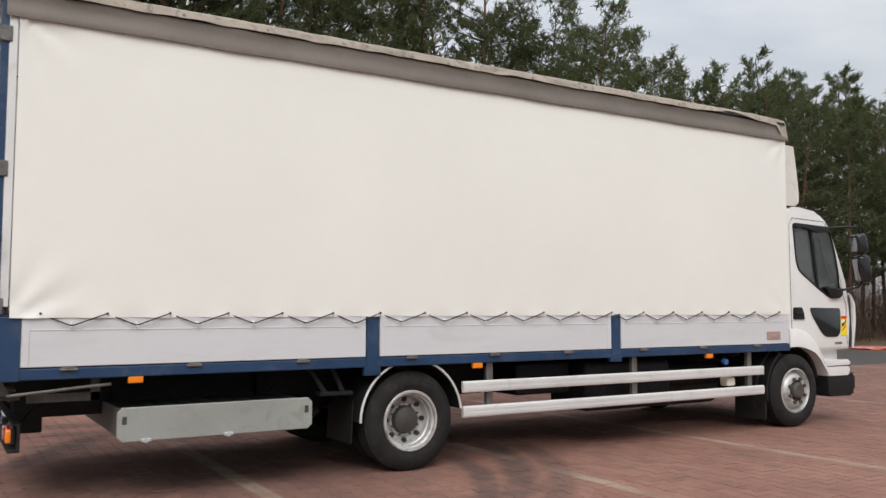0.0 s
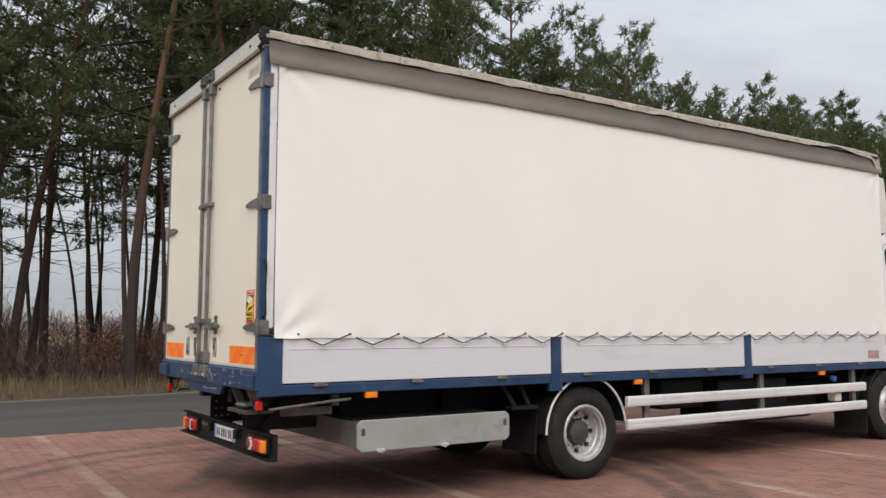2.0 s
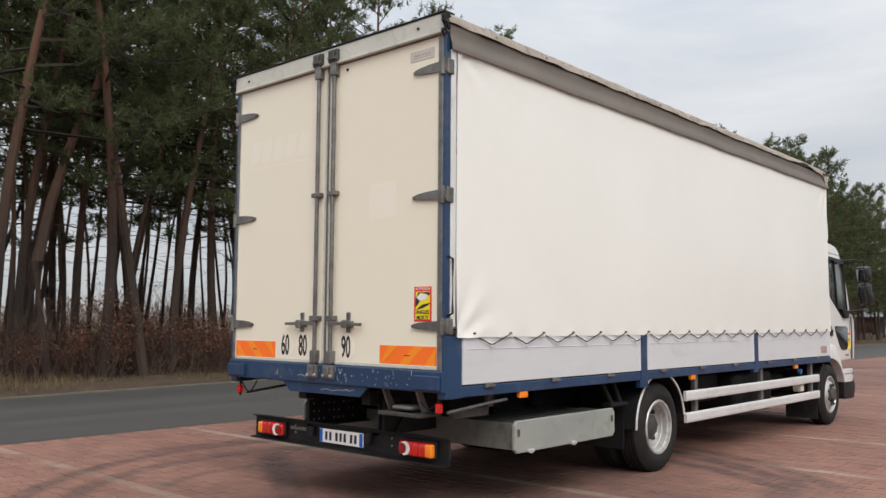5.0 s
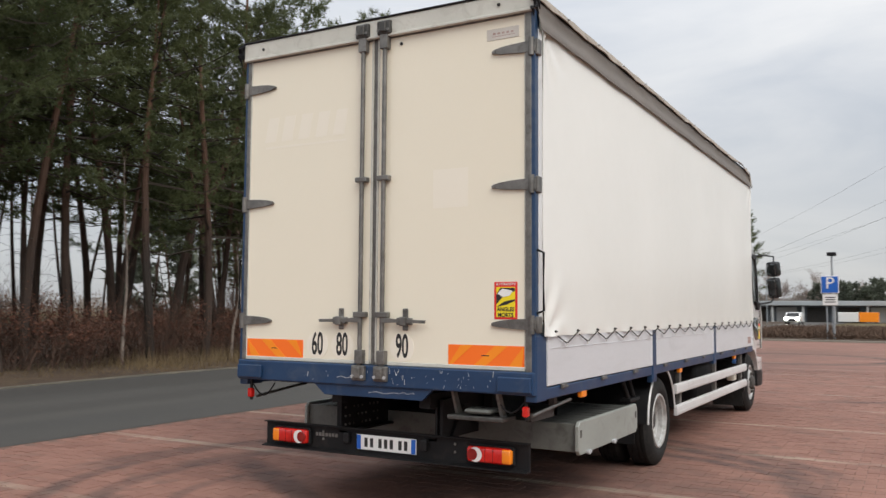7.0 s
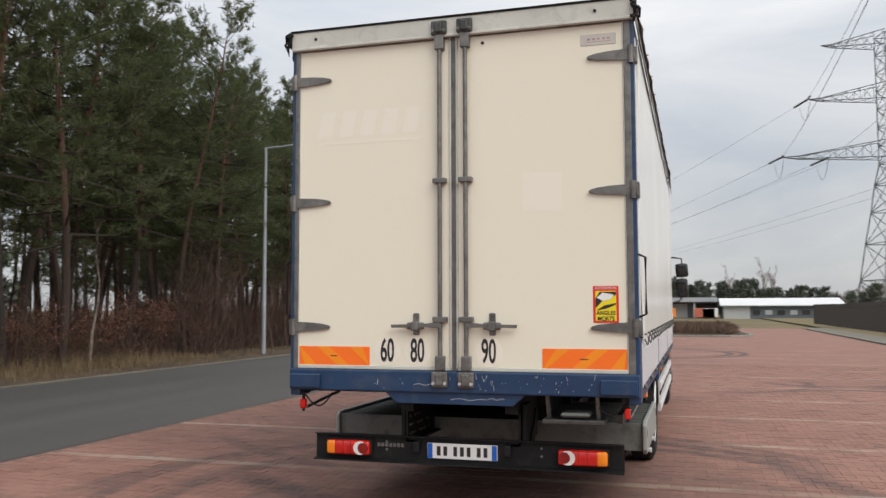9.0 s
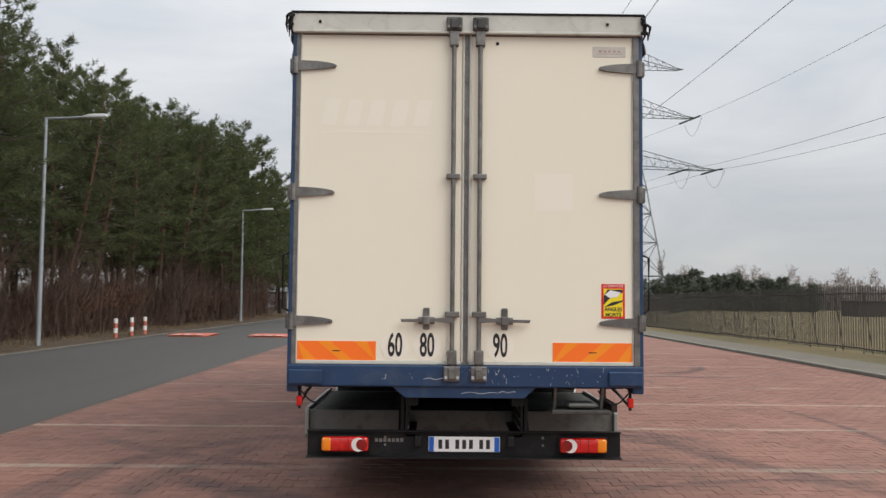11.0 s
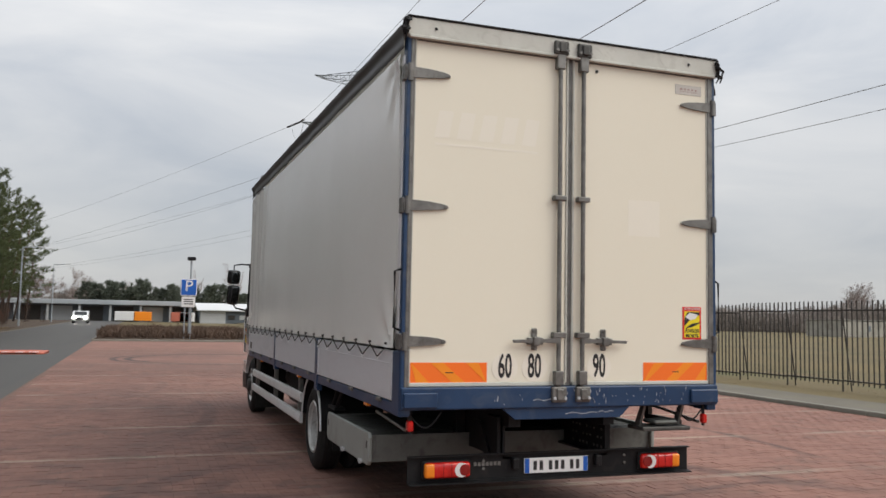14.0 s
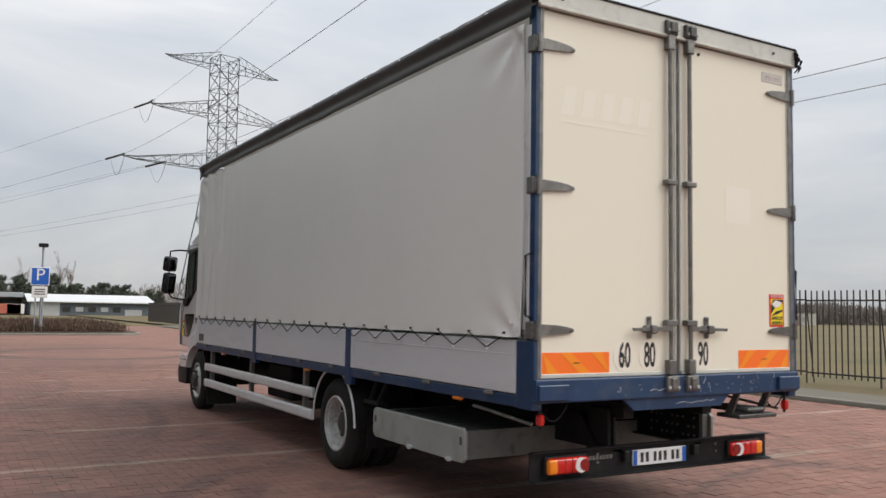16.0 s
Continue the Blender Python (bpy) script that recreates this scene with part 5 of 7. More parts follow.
part("bumper_seam", boxed(9.07, 9.54, -1.203, 1.203, 0.680, 0.698), "plastic", cab)
part("bumper_step", slab(bmesh.new(), rounded([(9.05, 0.696), (9.53, 0.696), (9.555, 0.72), (9.50, 0.768), (9.03, 0.762)], 0.015), "y", -1.206, 1.206, 0.015, 2), "white", cab, "", True)
part("windscreen", slab(bmesh.new(), [(9.215, 2.41), (9.40, 2.01), (9.525, 1.71), (9.545, 1.63), (9.553, 1.632), (9.534, 1.716), (9.41, 2.015), (9.225, 2.415)], "y", -1.03, 1.03), "glass", cab)
part("grille", boxed(9.595, 9.615, -0.8, 0.8, 0.90, 1.35, bevel=0.01), "plastic", cab)
part("sun_visor", slab(bmesh.new(), [(9.16, 2.50), (9.40, 2.46), (9.40, 2.44), (9.18, 2.46)], "y", -1.02, 1.02), "plastic", cab)
for side in (-1, 1):
    y = side * (CW + 0.002)
    yo = side * (CW + 0.008)
    part("side_window", slab(bmesh.new(), WINDOW, "y", side * (CW - 0.020), side * (CW - 0.014)), "glass", cab, "dark side window")
    part("window_seal", pipe(bmesh.new(), [(p[0], side * (CW + 0.001), p[1]) for p in WINDOW + WINDOW[:1]], 0.013, 6), "plastic", cab, "", True)
    part("window_bar", slab(bmesh.new(), [(8.83, 2.40), (8.875, 2.40), (8.985, 1.66), (8.940, 1.68)], "y", side * (CW - 0.012), yo), "plastic", cab)
    part("wind_deflector", slab(bmesh.new(), rounded([(8.515, 2.42), (9.20, 2.412), (9.222, 2.35), (8.92, 2.335), (8.70, 2.385), (8.53, 2.36)], 0.02), "y", side * (CW - 0.004), side * (CW + 0.030), 0.006), "plastic", cab, "dark window deflector", True)
    part("mirror_foot", slab(bmesh.new(), rounded([(9.05, 1.672), (9.20, 1.645), (9.385, 1.66), (9.435, 1.60), (9.36, 1.525), (9.19, 1.53)], 0.03), "y", side * (CW - 0.01), side * (CW + 0.04), 0.012, 2), "plastic", cab, "black mirror foot", True)
    part("lower_window", slab(bmesh.new(), rounded([(8.78, 1.410), (9.395, 1.402), (9.382, 1.09), (9.31, 1.045), (9.08, 1.05), (9.0, 1.11), (8.83, 1.31)], 0.05), "y", y, yo, 0.003), "panel_gloss", cab, "glossy black lower door panel", True)
    part("door_handle", slab(bmesh.new(), rounded([(8.475, 1.412), (8.635, 1.412), (8.685, 1.268), (8.468, 1.268)], 0.02), "y", y, y + side * 0.012, 0.003), "plastic", cab, "black door handle recess", True)
    part("handle_bar", boxed(8.49, 8.65, y + side * 0.012, y + side * 0.03, 1.32, 1.352, bevel=0.008, seg=2), "plastic", cab)
    bm = pipe(bmesh.new(), [(8.44, y, 1.14), (8.44, y, 2.40), (8.50, y, 2.49), (9.12, y, 2.475), (9.22, y, 2.37), (9.42, y, 1.75), (9.47, y, 1.55), (9.52, y, 1.45), (9.52, y, 0.95)], 0.0035, 4)
    part("door_gap", bm, "rim_dark", cab)
    part("corner_vent", slab(bmesh.new(), [(9.545, 0.91), (9.62, 0.91), (9.61, 1.30), (9.60, 1.50), (9.575, 1.565), (9.565, 1.56), (9.588, 1.26)], "y", y, y + side * 0.006), "ink", cab)
    part("corner_panel", slab(bmesh.new(), rounded([(9.60, 0.90), (9.635, 0.905), (9.695, 1.21), (9.697, 1.45), (9.63, 1.56), (9.578, 1.60), (9.60, 1.545), (9.64, 1.44), (9.638, 1.25)], 0.02), "y", side * (CW - 0.05), side * (CW + 0.015), 0.006), "white", cab, "", True)
    s_ = part("warning_sign", boxed(9.400, 9.520, y, y + side * 0.004, 1.062, 1.308), "sign_yellow", cab, "yellow warning sticker with red border")
    yf, yg = y + side * 0.004, y + side * 0.006
    part("sign_border", boxed(9.402, 9.518, yf, yg, 1.272, 1.306), "sign_red", s_)
    part("sign_shape", slab(bmesh.new(), [(9.41, 1.20), (9.505, 1.262), (9.505, 1.235), (9.43, 1.17)], "y", yf, yg), "ink", s_)
    part("sign_light_shape", slab(bmesh.new(), [(9.41, 1.25), (9.44, 1.262), (9.49, 1.235), (9.42, 1.215)], "y", yf, yg + side * 0.001), "plate", s_)
    part("sign_stripe", slab(bmesh.new(), [(9.41, 1.12), (9.44, 1.125), (9.505, 1.19), (9.48, 1.19)], "y", yf, yg), "sign_red", s_)
    # wing, wheel house and flap
    wing_out = [(8.36, 1.155), (8.50, 1.155), (8.64, 1.128), (8.74, 1.075), (8.82, 1.005), (8.91, 0.905), (8.99, 0.79), (9.05, 0.68), (9.09, 0.575)]
    wing_in = [(9.070, 0.575), (9.03, 0.655), (8.97, 0.745), (8.91, 0.80), (8.84, 0.855), (8.74, 0.910), (8.63, 0.940), (8.50, 0.945), (8.36, 0.93)]
    part("front_wing", slab(bmesh.new(), wing_out + wing_in, "y", side * 1.06, side * 1.222, 0.012, 2), "white", cab, "white front wing", True)
    part("wheel_house", slab(bmesh.new(), arch(X_FRONT, 0.40, 0.60, 15, 170) + arch(X_FRONT, 0.40, 0.565, 15, 170)[::-1], "y", side * 0.72, side * 1.10), "rubber", cab, "", True)
    part("rear_wing", slab(bmesh.new(), arch(X_FRONT, 0.43, 0.53, 120, 192) + arch(X_FRONT, 0.43, 0.50, 120, 192)[::-1], "y", side * 0.80, side * 1.20, 0.006), "plastic", cab, "black rear wing", True)
    part("mud_flap", boxed(7.93, 7.95, side * 0.75, side * 1.18, 0.12, 0.45), "rubber", cab)
    # mirrors on a bent arm
    ym = side * 1.43
    arm = part("mirror_arm", pipe(bmesh.new(), [(9.20, side * 1.17, 2.40), (9.44, side * 1.30, 2.42), (9.48, ym, 2.40), (9.50, ym, 2.2), (9.53, ym, 1.74), (9.48, side * 1.38, 1.66), (9.38, side * 1.28, 1.635), (9.25, side * 1.19, 1.62)], 0.014, 8), "plastic", cab, "black mirror arm", True)
    for z0, z1, w, xc in ((2.075, 2.315, 0.10, 9.45), (1.72, 2.055, 0.095, 9.50)):
        turn = Matrix.Translation((xc, ym, (z0 + z1) / 2)) @ Matrix.Rotation(side * radians(24), 4, "Z") @ Matrix.Rotation(radians(-9), 4, "Y")
        hh_ = (z1 - z0) / 2
        bm = boxed(-0.065, 0.075, -w, w, -hh_, hh_, bevel=0.04, seg=3)
        bmesh.ops.transform(bm, matrix=turn, verts=bm.verts)
        head = part("mirror_head", bm, "panel_gloss", arm, "black door mirror", True)
        bm = boxed(-0.068, -0.062, -w + 0.030, w - 0.030, -hh_ + 0.034, hh_ - 0.034, bevel=0.003)
        bmesh.ops.transform(bm, matrix=turn, verts=bm.verts)
        part("mirror_glass", bm, "mirror", head)

    def fair(u, v, side=side):
        """The side cheek of the roof deflector, rounded at its foot and leaning back to a narrow top."""
        z = 2.635 + 0.735 * v
        foot = 0.08 * max(0, 1 - v / 0.10) ** 2
        x1 = 8.66 - 0.09 * max(0, v - 0.25) ** 1.2 - foot
        return (8.34 + (x1 - 8.34) * u, side * (1.20 - 0.02 * u ** 3 - 0.01 * v), z)
    part("air_deflector", thicken(quilt(fair, 8, 16), 0.014), "deflector", cab, "pale grey roof air deflector", True)
part("roof_spoiler", slab(bmesh.new(), [(8.44, 2.66), (8.62, 2.66), (8.655, 2.76), (8.64, 3.0), (8.59, 3.34), (8.55, 3.36)], "y", -1.17, 1.17, 0.02, 3), "deflector", cab, "pale roof air deflector", True)
part("roof_lamp", slab(bmesh.new(), [(8.93, 2.585), (8.95, 2.605), (9.08, 2.575), (9.09, 2.55)], "y", -1.16, -1.02, 0.004), "plastic", cab)
part("intake_pipe", boxed(8.29, 8.36, 0.4, 0.7, 1.2, 2.6, bevel=0.02), "plastic", cab)
bm = bmesh.new()
for x0, x1 in ((9.27, 9.30), (9.31, 9.345), (9.355, 9.41)):
    box(bm, x0, x1, -CW - 0.004, -CW, 0.957, 0.985)
part("model_bars", bm, "galv", cab)


# ---- the pine wood ----
def tree_mesh(seed, height, bare, spread, limbs, twigs, tufts, K, blade, point=0.5, girth=1.0, bends=None, leaf="needle"):
    """Trunk and crown meshes of one pine: a bent tapered trunk, limbs with side twigs, and brushes of needles along the twigs."""
    rnd = random.Random(seed)
    bm = bmesh.new()
    n_seg = 10
    bend = (rnd.uniform(-0.8, 0.8), rnd.uniform(-0.8, 0.8))
    ph = rnd.uniform(0, 6)
    spine = []
    for k in range(n_seg + 1):
        t = k / n_seg
        if bends:
            off = np.interp(height * t, [z for _, z in bends], [d for d, _ in bends])
            spine.append(Vector((off, 0.12 * math.sin(5 * t + ph), height * t)))
        else:
            spine.append(Vector((bend[0] * t * t * 1.6 + 0.28 * math.sin(4.5 * t + ph), bend[1] * t * t * 1.6 + 0.28 * math.cos(4.1 * t + ph), height * t)))
    r0 = girth * (0.0085 * height + 0.012)
    pipe(bm, [spine[0] - Vector((0, 0, 0.2))] + spine, [r0 * 1.3] + [r0 * (1 - 0.86 * (k / n_seg) ** 1.15) for k in range(n_seg + 1)], 8)
    n_trunk = len(bm.faces)

    def on_spine(t):
        f = min(t * n_seg, n_seg - 1e-4)
        k = int(f)
        return spine[k].lerp(spine[k + 1], f - k)
    centres, dirs = [], []
    for k in range(limbs):
        t = bare + (0.99 - bare) * (k + rnd.random()) / limbs
        u = (t - bare) / (1 - bare)
        prof = min(1, u / 0.18 + 0.35) * (1 - u) ** point
        ln = spread * (0.14 + prof) * rnd.uniform(0.55, 1.2)
        a = k * 2.4 + rnd.gauss(0, 0.5)
        rise = rnd.uniform(-0.22, 0.22) + 0.95 * u ** 1.7
        p = on_spine(t)
        d = Vector((math.cos(a), math.sin(a), rise))
        bow = Vector((0, 0, rnd.uniform(0.02, 0.16) * ln))
        q = [p, p + d * ln * 0.5 - bow * 0.6, p + d * ln + bow]
        pipe(bm, q, [0.014 + 0.010 * ln, 0.009 + 0.005 * ln, 0.004], 3)
        flat = Vector((d.x, d.y, 0)).normalized()
        for j in range(twigs):
            s = 0.32 + 0.68 * (j + rnd.random()) / twigs
            c = q[0].lerp(q[1], s * 2) if s < 0.5 else q[1].lerp(q[2], s * 2 - 1)
            w = (1 if j % 2 else -1) * rnd.uniform(0.45, 1.25)
            td = Vector((flat.x * math.cos(w) - flat.y * math.sin(w), flat.x * math.sin(w) + flat.y * math.cos(w), rnd.uniform(0.0, 0.45) + 0.35 * u))
            tl = (0.16 + 0.34 * ln * (1.2 - 0.65 * s)) * rnd.uniform(0.6, 1.15)
            for i in range(tufts):
                f = 0.15 + 0.9 * (i + rnd.random()) / tufts
                centres.append(c + td * tl * f + Vector((rnd.gauss(0, 0.05), rnd.gauss(0, 0.05), rnd.gauss(0.02, 0.04))))
                dirs.append((td * 0.6 + Vector((rnd.gauss(0, 0.35), rnd.gauss(0, 0.35), rnd.uniform(0.35, 1.0)))).normalized())
    # dead limbs below the crown
    for k in range(10):
        t = rnd.uniform(0.22, bare + 0.05)
        a = rnd.uniform(0, 2 * math.pi)
        p = on_spine(t)
        ln = rnd.uniform(0.3, 1.5)
        e = p + Vector((math.cos(a) * ln, math.sin(a) * ln, rnd.uniform(-0.4, 0.15) * ln))
        pipe(bm, [p, p.lerp(e, 0.5) + Vector((0, 0, 0.08 * ln)), e], [0.012, 0.008, 0.003], 3)
    bm.faces.ensure_lookup_table()
    for fc in bm.faces[n_trunk:]:
        fc.material_index = 1
    trunk = finish(bm, "trunk", ["bark_low", "limb"], True)
    rg = np.random.default_rng(seed)
    c, d = np.array(centres), np.array(dirs)
    m = len(c)
    lo, hi, l0, l1 = blade
    axis = np.repeat(d, K, 0)
    cc = np.repeat(c, K, 0) + axis * rg.uniform(0, l1 * 0.8, (m * K, 1)) + rg.normal(0, l1 * 0.10, (m * K, 3))
    dd = axis * 0.62 + rg.normal(0, 0.52, (m * K, 3))
    dd /= np.linalg.norm(dd, axis=1, keepdims=True)
    sd = np.cross(dd, rg.normal(0, 1, (m * K, 3)))
    sd /= np.linalg.norm(sd, axis=1, keepdims=True)
    ln = rg.uniform(l0, l1, (m * K, 1))
    wd = rg.uniform(lo, hi, (m * K, 1))
    v = np.concatenate([cc - sd * wd, cc + sd * wd, cc + dd * ln], 1).reshape(-1, 3)
    me = bpy.data.meshes.new("crown")
    me.from_pydata(v.tolist(), [], np.arange(m * K * 3).reshape(-1, 3).tolist())
    me.materials.append(M[leaf])
    return trunk, me


def tree_master(*a, label="tall Scots pine with bare reddish trunk and dark green crown", **kw):
    tr, cr = tree_mesh(*a, **kw)
    t = thing("pine_tree", label, "tree", "pines of the wood")
    a, b = new("trunk", tr), new("crown", cr)
    a.parent = b.parent = t
    return t


NEAR, MID, FAR = (0.0125, 0.023, 0.13, 0.24), (0.016, 0.029, 0.16, 0.28), (0.026, 0.046, 0.24, 0.42)
forest = random.Random(11)
masters = {}
masters["tall"] = [tree_master(100 + k, 15.0, (0.26, 0.32, 0.38, 0.29, 0.35)[k], 2.9, 48, 6, 6, 8, NEAR, point=0.45, girth=0.98) for k in range(5)]
masters["full"] = [tree_master(200 + k, 12.5, (0.30, 0.36, 0.25, 0.33)[k], 3.2, 42, 6, 6, 8, NEAR, point=0.6, girth=1.1) for k in range(4)]
masters["far"] = [tree_master(220 + k, 14.5, (0.20, 0.28, 0.24)[k], 3.1, 34, 5, 5, 6, FAR, point=0.6) for k in range(3)]
masters["pole"] = [tree_master(240 + k, 13.0, (0.48, 0.54, 0.50)[k], 1.5, 15, 4, 4, 6, MID, point=0.5, girth=0.62) for k in range(3)]
masters["spire"] = [tree_master(260 + k, 13.0, 0.22, 2.6, 36, 5, 5, 8, MID, point=0.95) for k in range(3)]
masters["belt"] = [tree_master(280 + k, 8.0, 0.01, 2.9, 34, 4, 4, 5, (0.08, 0.14, 0.45, 0.80), point=0.7, girth=0.5, leaf="hazed_needle", label="dark green evergreen tree in the distance") for k in range(3)]
spots = []


def free(x, y, gap):
    return all((x - a) ** 2 + (y - b) ** 2 > gap * gap for a, b in spots)


def plant(m, x, y, s):
    spots.append((x, y))
    pose_m = Matrix.Translation((x, y, -0.05)) @ Matrix.Rotation(forest.uniform(0, 6.28), 4, "Z") @ Matrix.Rotation(forest.gauss(0, 0.05), 4, "X") @ Matrix.Diagonal((s, s, s * forest.uniform(0.95, 1.05), 1))
    copy_thing(m, pose_m)


def tree_height(x, y):
    """How tall the wood stands along the road: lower in its front rows beyond the lamp, taller behind."""
    front = np.interp(x, [10, 17, 23, 25, 28, 36, 38, 45, 53, 65, 80, 100], [15.3, 12.6, 12.0, 11.2, 12.2, 12.0, 11.3, 12.4, 13.8, 13.5, 13.0, 14.5])
    back = np.interp(x, [10, 15, 21, 23, 26, 28, 30, 33, 36, 41, 45, 58, 100], [15.3, 13.5, 14.2, 14.2, 13.2, 12.6, 13.4, 14.9, 15.4, 14.8, 15.2, 15.2, 15.2])
    return float(front + (back - front) * min(1, max(0, (y - 16.5) / 3))) * float(np.interp(x, [16, 22, 25, 31, 40], [1.0, 0.90, 0.84, 0.86, 0.95]))


TALL = {"full": 12.5, "spire": 13.0, "far": 14.5, "pole": 15.0}


def grow_wood(count, x0, x1, y0, depth, gap, force=None):
    n0, tries = len(spots), 0
    while len(spots) < n0 + count and tries < 6000:
        tries += 1
        x, y = forest.uniform(x0, x1), y0 + depth * forest.random() ** 1.3
        if not free(x, y, gap):
            continue
        full = (x > 10 and y < 19 and forest.random() < 0.75) or forest.random() < 0.10
        kind = force if force else "pole" if x < 30 and y > 19.5 else "far" if y > 20.5 or x > 45 else "full" if full else "tall"
        m = forest.choice(masters[kind])
        plant(m, x, y, tree_height(x, y) / TALL.get(kind, 15.0) * forest.uniform(0.88, 1.02))


# two crooked pines at the edge of the wood
for seed, x, y, bends in ((151, 4.0, 14.4, [(0, 0), (-0.4, 2.3), (0.05, 4.7), (0.35, 5.6), (1.2, 7.9), (1.7, 10.5), (1.8, 15)]),
                          (152, 13.0, 16.0, [(0, 0), (0.14, 2.0), (0.64, 4.1), (1.48, 5.1), (2.4, 7.2), (2.6, 8.2), (2.7, 14)])):
    crooked = tree_master(seed, 14.0, 0.44, 2.7, 38, 6, 6, 10, NEAR, point=0.5, girth=1.15, bends=bends, label="crooked Scots pine with a leaning reddish trunk")
    crooked.location = (x, y, -0.05)
    spots.append((x, y))
for kind, x, y, h in (("tall", 2.7, 13.4, 15.0), ("tall", 4.9, 14.0, 15.2), ("tall", 6.2, 14.3, 15.0), ("tall", 9.8, 16.4, 14.6), ("full", 12.3, 14.4, 12.5), ("full", 15.2, 16.4, 12.6), ("full", 17.2, 15.6, 12.2), ("full", 10.6, 14.6, 12.5),
                      ("spire", 39.0, 24.2, 14.8), ("spire", 38.5, 20.9, 13.4), ("spire", 38.5, 19.2, 13.0), ("full", 23.3, 19.2, 13.2), ("spire", 34.3, 29.0, 15.4), ("spire", 40.9, 18.6, 12.4)):
    plant(masters[kind][len(spots) % len(masters[kind])], x, y, h / TALL.get(kind, 15.0))
grow_wood(6, -2.5, 4, 14.6, 6, 1.5, "tall")
grow_wood(13, 4, 15, 15.0, 6, 1.6, "tall")
grow_wood(12, -2.5, 20, 20.0, 10, 1.5, "pole")
grow_wood(51, -2.5, 16, 16.0, 13, 0.7, "pole")
grow_wood(8, 14, 24, 15.5, 6, 1.5, "full")
grow_wood(15, 22, 46, 18.0, 6, 2.4, "spire")
grow_wood(40, 14, 44, 14.6, 15, 1.6)
grow_wood(22, 32, 62, 14.3, 3.5, 1.5, "far")
grow_wood(26, 44, 80, 14.8, 8, 1.8, "far")
grow_wood(28, 62, 118, 15.5, 12, 2.0)
for kind in masters:
    for m in masters[kind]:
        m.location = (forest.uniform(30, 55), forest.uniform(34, 40), -0.05)


def shrub_mesh(seed, h, stems, leaves):
    """A bare shrub of thin forked stems, with withered leaves where asked."""
    rnd = random.Random(seed)
    bm = bmesh.new()
    tips = []

    def grow(p, d, ln, r, depth):
        q = p + d * ln * 0.5 + Vector((rnd.gauss(0, 0.05), rnd.gauss(0, 0.05), 0)) * ln
        e = q + (d + Vector((rnd.gauss(0, 0.18), rnd.gauss(0, 0.18), 0.05))).normalized() * ln * 0.5
        pipe(bm, [p, q, e], [r, r * 0.8, r * 0.5], 3)
        tips.extend((q, e))
        if depth:
            for _ in range(rnd.choice((2, 3))):
                dd = (d + Vector((rnd.gauss(0, 0.5), rnd.gauss(0, 0.5), rnd.uniform(-0.1, 0.4)))).normalized()
                grow(q.lerp(e, rnd.random()), dd, ln * rnd.uniform(0.45, 0.75), r * 0.55, depth - 1)
    for _ in range(stems):
        a, lean = rnd.uniform(0, 6.28), abs(rnd.gauss(0.22, 0.14))
        grow(Vector((rnd.gauss(0, 0.22), rnd.gauss(0, 0.22), -0.05)), Vector((math.cos(a) * lean, math.sin(a) * lean, 1)).normalized(), h * rnd.uniform(0.35, 0.6), 0.013, 2)
    twigs = finish(bm, "branchwork", "twig")
    me = None
    if leaves:
        rg = np.random.default_rng(seed)
        p = np.array([tuple(t) for t in tips])
        c = p[rg.integers(0, len(p), leaves)] + rg.normal(0, 0.09, (leaves, 3))
        a = rg.normal(0, 1, (leaves, 3))
        a /= np.linalg.norm(a, axis=1, keepdims=True)
        b = np.cross(a, rg.normal(0, 1, (leaves, 3)))
        b /= np.linalg.norm(b, axis=1, keepdims=True)
        s = rg.uniform(0.018, 0.038, (leaves, 1))
        v = np.concatenate([c - a * s, c - b * s * 0.5, c + a * s, c + b * s * 0.5], 1).reshape(-1, 3)
        me = bpy.data.meshes.new("leaves")
        me.from_pydata(v.tolist(), [], np.arange(leaves * 4).reshape(-1, 4).tolist())
        me.materials.append(M["dead_leaf"])
    return twigs, me


shrubs = []
for k in range(3):
    tw, lv = shrub_mesh(300 + k, 3.0, 13, 0)
    t = thing("bare_shrub", "leafless brown shrub at the edge of the wood", "shrub", "shrubs of the wood edge")
    o = new("branchwork", tw)
    o.parent = t
    shrubs.append(t)
for k in range(3):
    tw, lv = shrub_mesh(320 + k, 1.9, 9, 950)
    t = thing("beech_shrub", "shrub with withered red-brown leaves at the wood edge", "shrub", "shrubs of the wood edge")
    for nm, me in (("branchwork", tw), ("foliage", lv)):
        o = new(nm, me)
        o.parent = t
    shrubs.append(t)
for k in range(215):
    x = forest.uniform(-2.5, 50) if k < 180 else forest.uniform(45, 118)
    y = 13.9 + 8.5 * forest.random() ** 1.3
    kind = forest.choice(shrubs[:3] if forest.random() < 0.58 else shrubs[3:])
    s = forest.uniform(0.5, 1.2) * (0.85 if x < 14 else 1.15)
    copy_thing(kind, Matrix.Translation((x, y, 0)) @ Matrix.Rotation(forest.uniform(0, 6.28), 4, "Z") @ Matrix.Diagonal((s, s, s, 1)))
